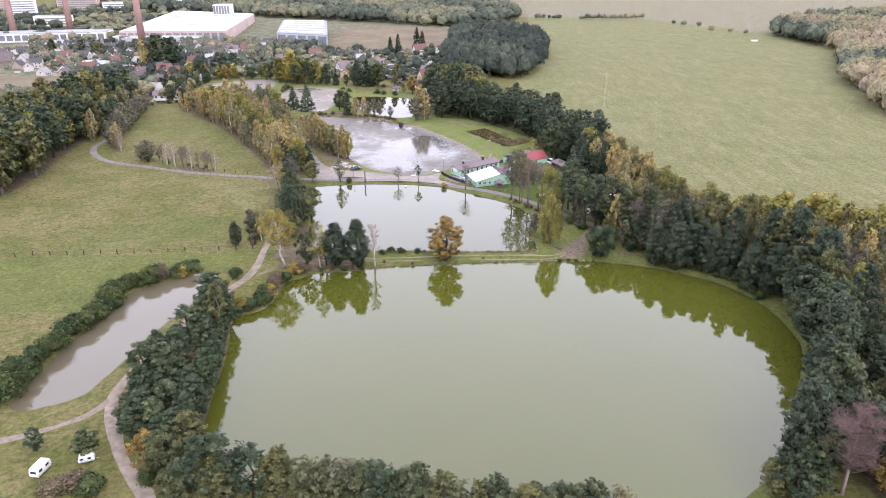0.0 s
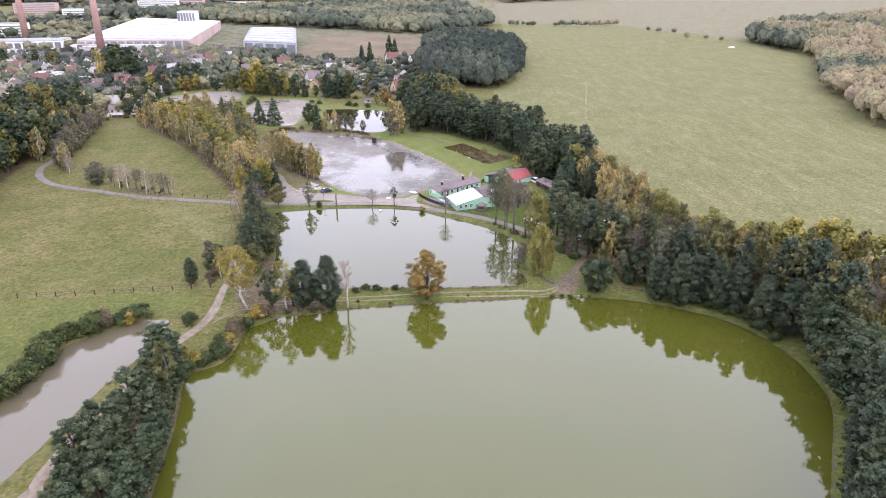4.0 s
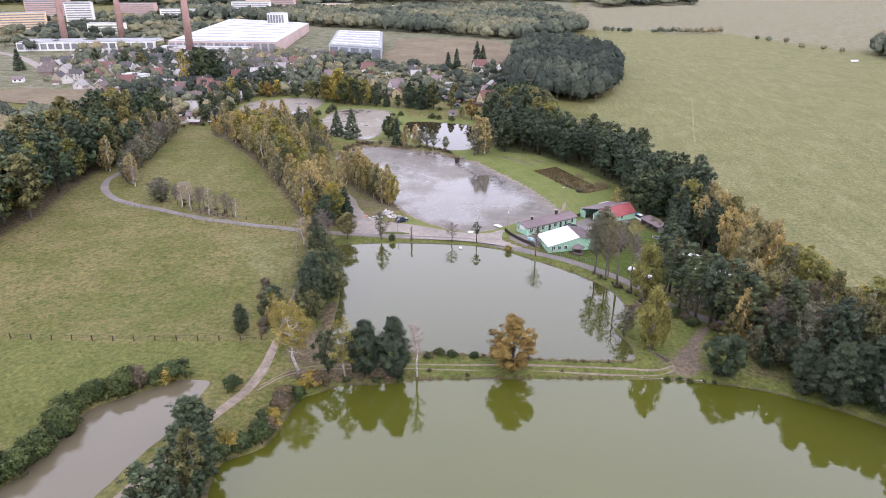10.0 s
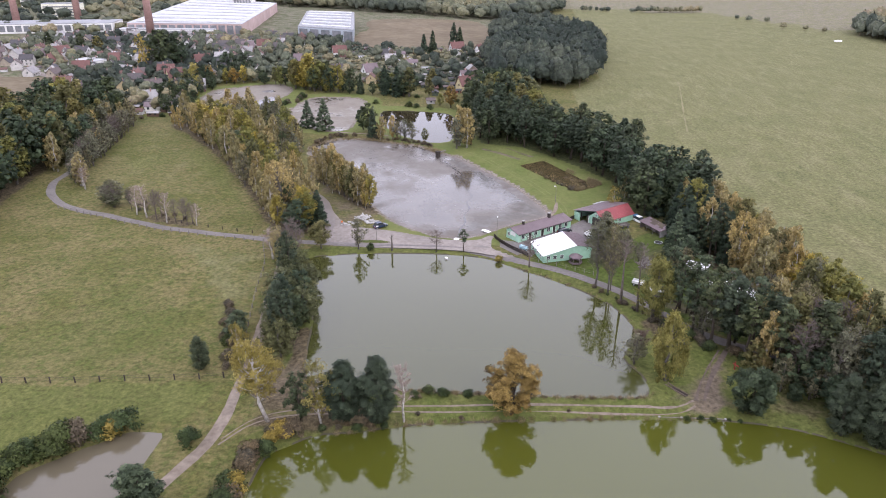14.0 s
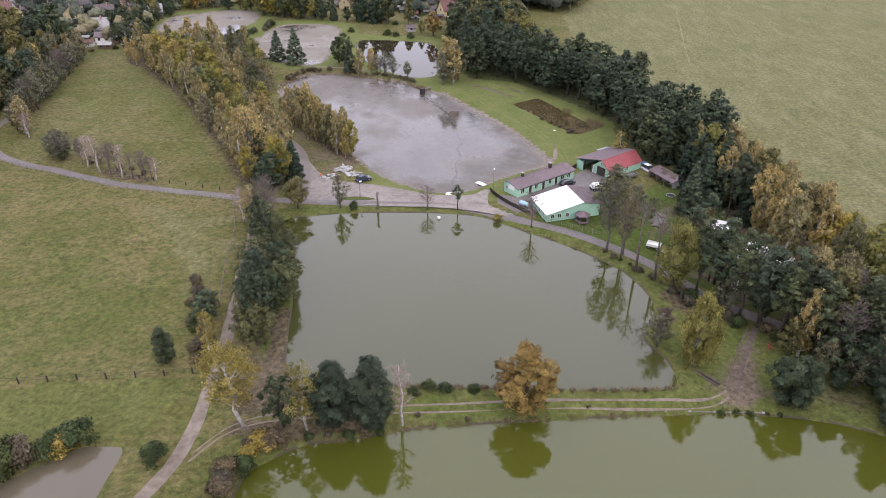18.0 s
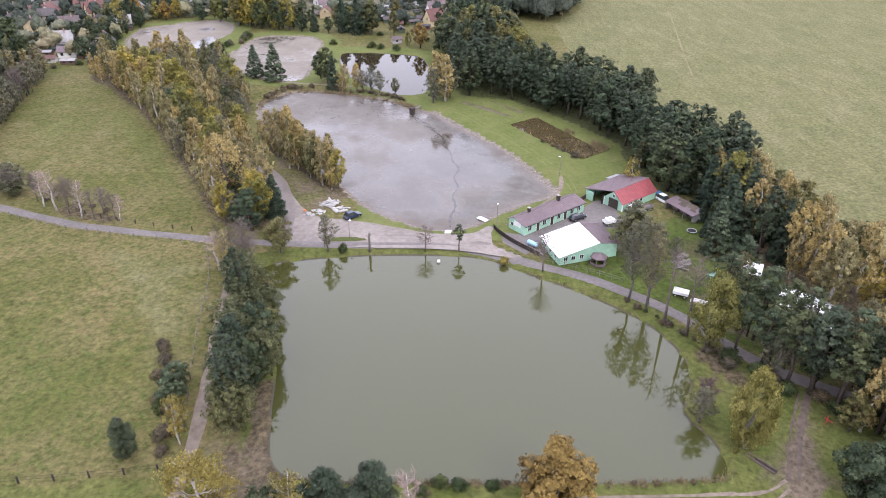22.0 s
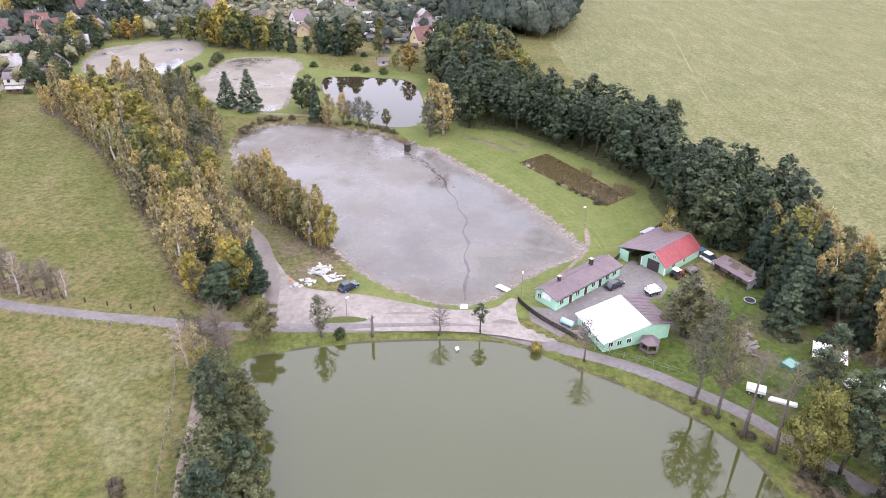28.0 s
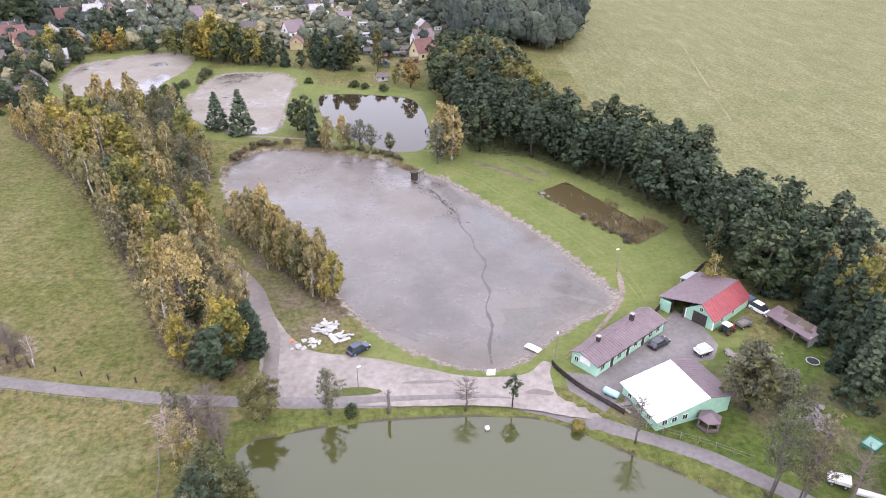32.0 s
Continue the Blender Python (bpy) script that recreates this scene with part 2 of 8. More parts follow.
M = {
    "ground": ground_mat(),
    "lake": water_mat("green_lake_water", (0.047, 0.051, 0.007), (0.053, 0.057, 0.009), ior=1.57),
    "lake_grey": water_mat("grey_green_water", (0.038, 0.041, 0.0115), (0.042, 0.044, 0.0145), ior=1.54),
    "pond_brown": water_mat("silty_brown_water", (0.078, 0.066, 0.042), (0.086, 0.074, 0.050), ior=1.46),
    "pond_deep": water_mat("deep_brown_pond_water", (0.022, 0.018, 0.010), (0.027, 0.021, 0.012), ior=1.28),
    "pond_tank": water_mat("brown_tank_water", (0.050, 0.039, 0.018), (0.060, 0.047, 0.023), ior=1.36),
    "mud": mud_mat("wet_pond_mud", (0.074, 0.067, 0.059), (0.128, 0.116, 0.102), 0.40, 0.60),
    "mud_dry": mud_mat("drying_rim_mud", (0.088, 0.078, 0.070), (0.135, 0.118, 0.105), 0.3, 0.5),
    "mud_wet": mud_mat("wet_channel_mud", (0.040, 0.037, 0.035), (0.060, 0.055, 0.051), 0.45, 0.7),
    "mud_damp": mud_mat("damp_margin_mud", (0.064, 0.061, 0.056), (0.104, 0.096, 0.085), 0.4, 0.6),
    "mud_half": mud_mat("half_dry_margin_mud", (0.076, 0.070, 0.062), (0.118, 0.106, 0.093), 0.36, 0.56),
    "wet_shaded_edge": mottled("wet_shaded_bank_earth", (0.036, 0.031, 0.019), (0.062, 0.052, 0.032), 1.4, 0.7, 0.3, 0.0, 0.5),
    "silt": mud_mat("drying_pond_silt", (0.090, 0.082, 0.069), (0.168, 0.149, 0.123), 0.36, 0.48),
    "asphalt": mottled("worn_asphalt", (0.112, 0.100, 0.095), (0.150, 0.136, 0.129), 1.2, 0.85, 0.25),
    "gravel": mottled("pale_gravel", (0.158, 0.139, 0.124), (0.228, 0.203, 0.183), 0.9, 0.95, 0.15),
    "dirt": mottled("dirt_track_soil", (0.12, 0.095, 0.074), (0.195, 0.162, 0.135), 1.1, 0.95, 0.1),
    "pale_soil": mottled("pale_track_soil", (0.130, 0.105, 0.083), (0.220, 0.185, 0.152), 0.7, 0.95, 0.1, 0.0, 0.4),
    "wetdirt": mottled("churned_brown_soil", (0.068, 0.052, 0.04), (0.122, 0.097, 0.08), 0.9, 0.9, 0.2, 0.0, 0.6),
    "trodden": mottled("trodden_soil_and_grass", (0.060, 0.066, 0.026), (0.128, 0.104, 0.080), 0.3, 0.95, 0.1, 0.0, 0.5, 0.25),
    "straw": mottled("worn_pale_grass", (0.125, 0.115, 0.06), (0.185, 0.162, 0.095), 1.0, 0.95, 0.1),
    "pale_turf": mottled("pale_worn_turf", (0.118, 0.128, 0.05), (0.15, 0.15, 0.068), 1.0, 0.95, 0.1),
    "verge": mottled("lane_verge_grass", (0.05, 0.07, 0.018), (0.085, 0.086, 0.034), 1.2, 0.95, 0.1, 0.0, 0.5),
    "damp": mottled("damp_gravel", (0.092, 0.075, 0.063), (0.126, 0.105, 0.090), 1.2, 0.45, 0.4),
    "fallow": mottled("fallow_brown_grass", (0.10, 0.078, 0.05), (0.14, 0.115, 0.078), 0.2, 0.95, 0.1),
    "steel_wall": mottled("pale_grey_cladding", (0.27, 0.30, 0.33), (0.34, 0.37, 0.40), 0.4, 0.5, 0.4, 0.0, 0.0),
    "grey_roof": mottled("grey_flat_roofing", (0.17, 0.175, 0.185), (0.25, 0.255, 0.265), 0.15, 0.8, 0.3, 0.0, 0.0),
    "bark": mottled("dark_bark", (0.035, 0.028, 0.022), (0.075, 0.062, 0.05), 3, 0.95, 0.1),
    "bark_grey": mottled("grey_bark", (0.09, 0.08, 0.072), (0.16, 0.145, 0.13), 3, 0.95, 0.1),
    "bark_white": mottled("white_birch_bark", (0.22, 0.2, 0.18), (0.55, 0.52, 0.48), 2, 0.8, 0.2),
    "twig": mottled("bare_twigs", (0.085, 0.068, 0.06), (0.15, 0.125, 0.112), 3, 0.95, 0.1),
    "twig_plum": mottled("plum_brown_fine_twigs", (0.085, 0.058, 0.052), (0.15, 0.105, 0.098), 3, 0.95, 0.1),
    "twig_pink": mottled("reddish_bare_twigs", (0.19, 0.148, 0.126), (0.28, 0.225, 0.195), 3, 0.95, 0.1),
    "leaf_alder": leaf_mat("alder_leaves", (0.027, 0.037, 0.024), (0.050, 0.066, 0.041), (0.084, 0.104, 0.064)),
    "leaf_deep": leaf_mat("deep_green_leaves", (0.024, 0.035, 0.020), (0.043, 0.060, 0.033), (0.074, 0.096, 0.053)),
    "leaf_olive": leaf_mat("olive_autumn_leaves", (0.074, 0.074, 0.030), (0.122, 0.118, 0.050), (0.180, 0.168, 0.078), 0.65, 0.4),
    "leaf_yellow": leaf_mat("yellow_autumn_leaves", (0.176, 0.152, 0.040), (0.280, 0.242, 0.066), (0.370, 0.318, 0.096), 0.65, 0.48),
    "leaf_gold": leaf_mat("golden_birch_leaves", (0.165, 0.138, 0.038), (0.270, 0.222, 0.064), (0.370, 0.300, 0.105), 0.65, 0.48),
    "leaf_lime": leaf_mat("yellow_green_leaves", (0.108, 0.112, 0.034), (0.176, 0.173, 0.054), (0.246, 0.235, 0.082), 0.65, 0.45),
    "leaf_rust": leaf_mat("rust_brown_leaves", (0.118, 0.076, 0.024), (0.205, 0.138, 0.043), (0.295, 0.208, 0.072)),
    "leaf_birch": leaf_mat("fading_birch_leaves", (0.195, 0.162, 0.078), (0.300, 0.250, 0.122), (0.390, 0.330, 0.172), 0.65, 0.48),
    "leaf_pine": leaf_mat("pine_needles", (0.029, 0.042, 0.024), (0.057, 0.075, 0.041), (0.104, 0.126, 0.072)),
    "leaf_spruce": leaf_mat("spruce_needles", (0.021, 0.033, 0.022), (0.038, 0.055, 0.035), (0.063, 0.084, 0.052)),
    "leaf_hedge": leaf_mat("hedge_leaves", (0.026, 0.038, 0.015), (0.044, 0.062, 0.023), (0.072, 0.092, 0.036)),
    "leaf_thin": leaf_mat("thin_grey_green_leaves", (0.086, 0.084, 0.054), (0.138, 0.134, 0.088), (0.196, 0.188, 0.128), 0.65, 0.4),
    "leaf_sallow": leaf_mat("grey_green_sallow_leaves", (0.056, 0.062, 0.029), (0.098, 0.105, 0.050), (0.152, 0.158, 0.083), 0.65, 0.4),
    "leaf_willow": leaf_mat("fading_willow_leaves", (0.140, 0.128, 0.036), (0.230, 0.206, 0.062), (0.320, 0.282, 0.100), 0.65, 0.45),
    "reed": mottled("dry_reed_straw", (0.12, 0.095, 0.05), (0.24, 0.195, 0.115), 2.5, 0.9, 0.1, 0.0, 0.0),
    "leaf_fir": leaf_mat("pale_fir_needles", (0.042, 0.058, 0.034), (0.072, 0.094, 0.055), (0.112, 0.138, 0.084)),
    "leaf_heather": leaf_mat("faded_brown_scrub", (0.06, 0.05, 0.035), (0.1, 0.082, 0.058), (0.145, 0.12, 0.085)),
}

# ---- mesh helpers ----


class Mesh:
    """Collects points and faces for one mesh."""

    def __init__(self):
        self.v, self.f = [], []

    def add(self, verts, faces):
        k = len(self.v)
        self.v.extend(verts)
        self.f.extend(tuple(i + k for i in f) for f in faces)
        return self

    def box(self, x0, x1, y0, y1, z0, z1):
        v = [(x, y, z) for z in (z0, z1) for x, y in ((x0, y0), (x1, y0), (x1, y1), (x0, y1))]
        return self.add(v, [(3, 2, 1, 0), (4, 5, 6, 7), (0, 1, 5, 4), (1, 2, 6, 5), (2, 3, 7, 6), (3, 0, 4, 7)])

    def tube(self, pts, radii, sides=6, cap=True):
        rings, k = [], len(self.v)
        pts = [Vector(p) for p in pts]
        for i, p in enumerate(pts):
            d = (pts[min(i + 1, len(pts) - 1)] - pts[max(i - 1, 0)]).normalized()
            a = d.orthogonal().normalized()
            b = d.cross(a)
            rings.append([tuple(p + radii[i] * (math.cos(s) * a + math.sin(s) * b)) for s in [2 * math.pi * j / sides for j in range(sides)]])
        for r in rings:
            self.v.extend(r)
        for i in range(len(pts) - 1):
            for j in range(sides):
                a0, a1 = k + i * sides + j, k + i * sides + (j + 1) % sides
                self.f.append((a0, a1, a1 + sides, a0 + sides))
        if cap:
            self.f.append(tuple(k + (len(pts) - 1) * sides + j for j in range(sides)))
            self.f.append(tuple(k + sides - 1 - j for j in range(sides)))
        return self

    def data(self, name, mat, smooth=False):
        me = bpy.data.meshes.new(name)
        me.from_pydata(self.v, [], self.f)
        me.materials.append(mat)
        if smooth:
            me.polygons.foreach_set("use_smooth", [True] * len(me.polygons))
        me.update()
        return me


def np_mesh(name, verts, quads, mat, normals=None, tone=None):
    me = bpy.data.meshes.new(name)
    me.vertices.add(len(verts))
    me.vertices.foreach_set("co", np.asarray(verts, np.float32).ravel())
    n = quads.shape[1]
    me.loops.add(quads.size)
    me.polygons.add(len(quads))
    me.polygons.foreach_set("loop_start", np.arange(0, quads.size, n, dtype=np.int32))
    me.polygons.foreach_set("loop_total", np.full(len(quads), n, np.int32))
    me.loops.foreach_set("vertex_index", quads.astype(np.int32).ravel())
    me.materials.append(mat)
    me.update(calc_edges=True)
    me.validate()
    if normals is not None:
        me.polygons.foreach_set("use_smooth", [True] * len(me.polygons))
        me.normals_split_custom_set_from_vertices(normals.tolist())
    if tone is not None:
        me.attributes.new("tone", "FLOAT", "POINT").data.foreach_set("value", np.clip(tone, 0, 1).astype(np.float32))
    return me


def leafed(v, soft):
    """Turns each leaf spray's face to the side of its soft, rounded normal."""
    flat = np.cross(v[:, 1] - v[:, 0], v[:, 2] - v[:, 0])
    back = (flat * soft).sum(1) < 0
    v[back, 1], v[back, 2] = v[back, 2].copy(), v[back, 1].copy()
    return v.reshape(-1, 3), np.arange(3 * len(v)).reshape(-1, 3), np.repeat(soft, 3, 0)


def part(name, mesh, mat, parent=None, label="", smooth=False):
    """Links a mesh as one object under a thing or a part."""
    ob = new(name, mesh.data(name, mat, smooth) if isinstance(mesh, Mesh) else mesh)
    if parent is not None:
        ob.parent = parent
    if label:
        ob["label"] = label
    return ob


GROUPS = {"shrub": "shrubs on the banks and hedges", "caravan": "caravans of the camp", "house": "village houses", "hut": "garden huts of the village", "street lamp": "lamps round the parking ground", "fence": "fences round the meadow and yard", "car": "parked cars",
          "apartment block": "apartment blocks of the far town", "chimney": "factory chimneys", "jetty": "landing stages", "trailer": "farm trailers", "rubble": "heaps of panels and rubble", "timber": "timber and branch heaps"}


def thing(name, label, category, group="", kind=""):
    group = group or (name.replace("_tree", "") + " trees" if category == "tree" else GROUPS.get(category, ""))
    return tagged(new(name), label, category, group, kind)


def spline(pts, step=2.0, closed=False):
    """A smooth plan line through a few corners (Catmull-Rom), in even steps."""
    p = [np.array(a, float) for a in pts]
    n = len(p)
    out = []
    for i in range(n if closed else n - 1):
        a, b, c, d = (p[(i + k) % n] if closed else p[min(max(i + k, 0), n - 1)] for k in (-1, 0, 1, 2))
        m = max(2, int(np.linalg.norm(c - b) / step))
        for s in range(m):
            t = s / m
            out.append(0.5 * (2 * b + (c - a) * t + (2 * a - 5 * b + 4 * c - d) * t * t + (3 * b - a - 3 * c + d) * t**3))
    if not closed:
        out.append(p[-1])
    return np.array(out)


def inside(poly, x, y):
    x, y = np.asarray(x, float), np.asarray(y, float)
    hit = np.zeros(x.shape, bool)
    for (x0, y0), (x1, y1) in zip(poly, np.roll(poly, -1, 0)):
        c = (y0 > y) != (y1 > y)
        hit ^= c & (x < (x1 - x0) * (y - y0) / ((y1 - y0) or 1e-9) + x0)
    return hit


def signed(poly, x, y, reach=25.0):
    """Distance to an outline, negative inside; far points just get reach."""
    x, y = np.asarray(x, float), np.asarray(y, float)
    d = np.full(x.shape, reach)
    lo, hi = poly.min(0) - reach, poly.max(0) + reach
    near = (x > lo[0]) & (x < hi[0]) & (y > lo[1]) & (y < hi[1])
    if not near.any():
        return d
    px, py = x[near], y[near]
    best = np.full(px.shape, reach)
    for a, b in zip(poly, np.roll(poly, -1, 0)):
        e = b - a
        t = np.clip(((px - a[0]) * e[0] + (py - a[1]) * e[1]) / (e @ e + 1e-9), 0, 1)
        best = np.minimum(best, np.hypot(px - a[0] - t * e[0], py - a[1] - t * e[1]))
    d[near] = np.where(inside(poly, px, py), -best, best)
    return d


def step01(a, b, x):
    t = np.clip((x - a) / (b - a), 0, 1)
    return t * t * (3 - 2 * t)


# ---- the plan: outlines of the ponds ----
GREAT = spline([(-38, 170.8), (-34.3, 173.4), (-28.3, 174.4), (-18.4, 176.8), (-11.5, 177.8), (2.5, 179.0), (23, 180.5), (36, 180.8), (50, 179.0), (61.5, 174.0), (69.5, 168.8), (75.2, 162.6), (79.2, 153),
                (80.4, 143), (78.4, 131), (69.4, 115), (62.8, 104), (57, 95), (46, 86), (28, 83), (10, 84), (-10, 88), (-30, 91), (-40, 93), (-43.7, 99),
                (-44.7, 106), (-45.8, 116), (-46.6, 124), (-47.3, 130), (-48.5, 137), (-50.0, 144), (-49.9, 148), (-46.9, 150.4), (-43.6, 153.4), (-42.6, 159), (-42.2, 164.4), (-41.2, 168.4)], 2.0, True)
MIDDLE = spline([(-52, 246), (-45, 248.3), (-35.5, 249.9), (-23.3, 250.4), (-11.1, 249.9), (-2.7, 247.8), (5.6, 241.6), (13.8, 235.6), (20.6, 229.4),
                 (26.2, 222.8), (29.6, 213), (28.4, 206), (24.9, 199.3), (27.2, 193.5), (27.5, 186.5), (20, 185.2), (6.9, 185), (-11.4, 185.6), (-20.7, 186),
                 (-33.7, 186.6), (-39.4, 189.5), (-41.4, 198), (-42.9, 211), (-46, 225), (-50.5, 238)], 2.0, True)
DRAINED = spline([(-72, 344), (-73.7, 359), (-65, 370), (-52.3, 370), (-42.7, 366), (-29, 360), (-20, 350.6), (-12, 343.7), (-3, 328.7), (5, 315.4),
                  (11.5, 301), (15.8, 288.7), (17.2, 282.5), (12.9, 278.3), (4.8, 273), (-3, 266), (-8, 262.6), (-11.5, 261.8), (-17.8, 263.6), (-23.7, 267.9),
                  (-28.7, 271.7), (-33, 277.4), (-36, 282.4), (-40, 289.4), (-46.7, 297.7), (-54, 308), (-64, 323)], 2.0, True)
UPPER_W = spline([(-155, 451), (-155, 473), (-146, 481), (-134, 489.8), (-122, 491.5), (-113.4, 481), (-111.4, 462), (-115, 445.7), (-118, 421.5), (-129, 428), (-144, 430)], 3.0, True)
UPPER_M = spline([(-98, 409.5), (-99.5, 430), (-97.5, 445), (-93, 455.5), (-82, 457.7), (-70, 454.6), (-64.2, 443.6), (-64.4, 424.7), (-64, 404.8), (-64.6, 386.3), (-72.5, 384.6), (-86.7, 393)], 3.0, True)
UPPER_E = spline([(-52.8, 424), (-45.6, 426.8), (-32.8, 424.8), (-20.2, 420.6), (-15.5, 409), (-13.8, 387.7), (-15, 374.4), (-17.7, 367.2), (-25.6, 366.2), (-34.2, 372.4), (-43.6, 385), (-50.2, 401)], 3.0, True)
SIDE = spline([(-84, 112), (-84, 120), (-83.6, 138), (-82, 148), (-81.2, 160), (-76.3, 165.4), (-70.6, 170.2), (-68.6, 172.2), (-62.2, 172.6), (-61, 171), (-61.3, 166), (-62, 157), (-64.2, 149), (-66.5, 139.6), (-68, 130), (-69.4, 122.7), (-70.9, 115.7), (-75, 112.6), (-80.4, 110.5)], 2.0, True)
TANK = np.array([(11, 334.4), (21.2, 341.4), (37.1, 310), (29.1, 304.2)])

#        outline, level, bank height, name of material, name, label
PONDS = [
    (GREAT, 0.0, "lake", "great_pond", "murky green fish pond water, calm and reflecting"),
    (MIDDLE, 1.1, "lake_grey", "middle_pond", "grey-green still pond water below the road"),
    (SIDE, 0.4, "pond_brown", "side_pond", "silty brown narrow pond beside the hedge"),
    (UPPER_E, 1.3, "pond_deep", "upper_pond", "small dark reflecting pond among grass banks"),
    (TANK, 1.3, "pond_tank", "tank_pond", "small rectangular brown pond with reeds"),
    (DRAINED, 1.0, "mud", "drained_pond", "drained pond bed of wet grey mud"),
    (UPPER_W, 1.3, "silt", "drained_upper_pond", "drained upper pond of pale silt and puddles"),
    (UPPER_M, 1.3, "silt", "drained_upper_pond", "drained upper pond of pale drying silt"),
]

RIGHT_WOOD = np.array([(55, 205), (60.5, 201), (70, 193.5), (78, 184), (84, 175), (88.5, 164), (88.5, 147), (84, 132), (120, 132), (120, 160), (112, 175),
                       (105, 181), (96, 185), (86, 183.5), (77, 191.5), (71, 199), (67, 209), (62, 220), (58, 212)], float)
SOUTH_WOOD = np.array([(84.5, 131), (83, 128), (75, 112), (69, 97), (70, 84), (72, 74), (110, 74), (121, 131)], float)
EDGE_WOOD = np.array([(58, 226), (73, 219), (71, 236), (69, 256), (65, 276), (57, 279), (56, 256), (58, 240)], float)
BELT = np.array([(-2, 364), (13.1, 359), (22.9, 350), (34, 332), (43.3, 315.6), (42.5, 298), (47, 281), (66, 276), (66, 290), (62, 306), (56, 322), (55, 341), (47, 358), (34, 370), (24, 384), (8, 388), (-5, 376)], float)
NORTH_BELT = np.array([(-5, 378), (8, 390), (23, 386), (22, 410), (21, 440), (19, 468), (2, 474), (-8, 440), (-8, 400)], float)
LEFT_BELT = np.array([(-147.5, 389), (-135, 376), (-120, 357), (-104, 334), (-89.4, 309), (-77, 287), (-70, 272), (-65, 265), (-54, 263), (-57, 284), (-66, 303), (-70, 318), (-76, 330), (-77, 350), (-88, 377), (-98, 398), (-120, 412)], float)
OAKWOOD = np.array([(-157, 232), (-157, 262), (-163, 290), (-168, 324), (-174, 360), (-180, 410), (-215, 440), (-300, 440), (-320, 300), (-260, 200), (-190, 190)], float)
PINES = np.array([(-56, 152.5), (-57.6, 145), (-58.8, 137), (-60.4, 127), (-60.4, 117), (-57.2, 107.5), (-51.6, 99), (-47.4, 94.6), (-44.4, 97), (-45.4, 106), (-46.8, 116), (-47.6, 125), (-49, 136), (-50.8, 144), (-51.5, 149)], float)


PARKING = spline([(-51.5, 279.7), (-46.4, 272), (-42, 268), (-33.8, 265.9), (-27.8, 263.9), (-18.2, 260.2), (-11.5, 258.8), (-5, 259.6), (-1.5, 262.5), (1.2, 259), (3, 252.5), (4.4, 247.5), (-5, 250), (-13.5, 251.9), (-28, 252.7), (-44, 254.2), (-50, 256), (-51.6, 266)], 1.0, True)
YARD = np.array([(1.0, 254.5), (1.2, 259.5), (5.5, 258.3), (10, 262), (23, 271.8), (27.5, 276.5), (31, 271.5), (31.5, 265), (28.9, 261), (21.3, 260), (9.4, 252.5), (5.6, 248.9)], float)
CLEARING = spline([(33, 181.7), (34, 185), (35.6, 189), (38.4, 193.5), (42, 198.6), (45.2, 203.4), (47.8, 202), (45.6, 197), (43.4, 192.5), (42.4, 187.5), (42.6, 183.2), (38, 181.8)], 1.0, True)
FALLOW = spline([(-104, 655), (-110, 760), (-113, 860), (-60, 868), (-13, 852), (8, 780), (11, 707), (-6, 652), (-50, 648)], 12, True)
PLOT = spline([(-330, 508), (-296, 505), (-262, 502), (-252, 468), (-262, 452), (-330, 470)], 10, True)
ISLAND = spline([(-39.5, 256.8), (-35, 257.8), (-30.5, 256.8), (-31, 255.9), (-36, 255.7), (-39, 256)], 0.6, True)
#       outline, level
PADS = [(PARKING, 1.8), (YARD, 1.85), (CLEARING, 1.0), (FALLOW, 2.5), (PLOT, 2.2)]


def height(x, y):
    """The lie of the land, with the ponds cut into it."""
    x, y = np.asarray(x, float), np.asarray(y, float)
    z = 0.9 + 0.9 * step01(186, 244, y)
    z = z + 0.12 * np.sin(x * 0.11 + 1.3) * np.sin(y * 0.093) + 0.07 * np.sin(x * 0.31 - y * 0.27)
    z = z + 2.2 * step01(250, 900, np.hypot(x, y - 150)) * (np.sin(x * 0.006 + 0.6) * np.sin(y * 0.0045))
    for outline, level in PADS:
        z = level + (z - level) * step01(0.5, 5.0, signed(outline, x, y, 6.0))
    for outline, level, *_ in PONDS:
        d = signed(outline, x, y, 6.0)
        bank = level - 0.75 + 0.75 * step01(-2.2, 0.0, d) + 0.35 * step01(0.0, 0.7, d)
        bed = np.where(d < 0.7, bank, level + 0.35)
        z = bed + (z - bed) * step01(0.6, 4.5, d)
    return z


def lie(x, y):
    return float(height(np.array([x]), np.array([y]))[0])


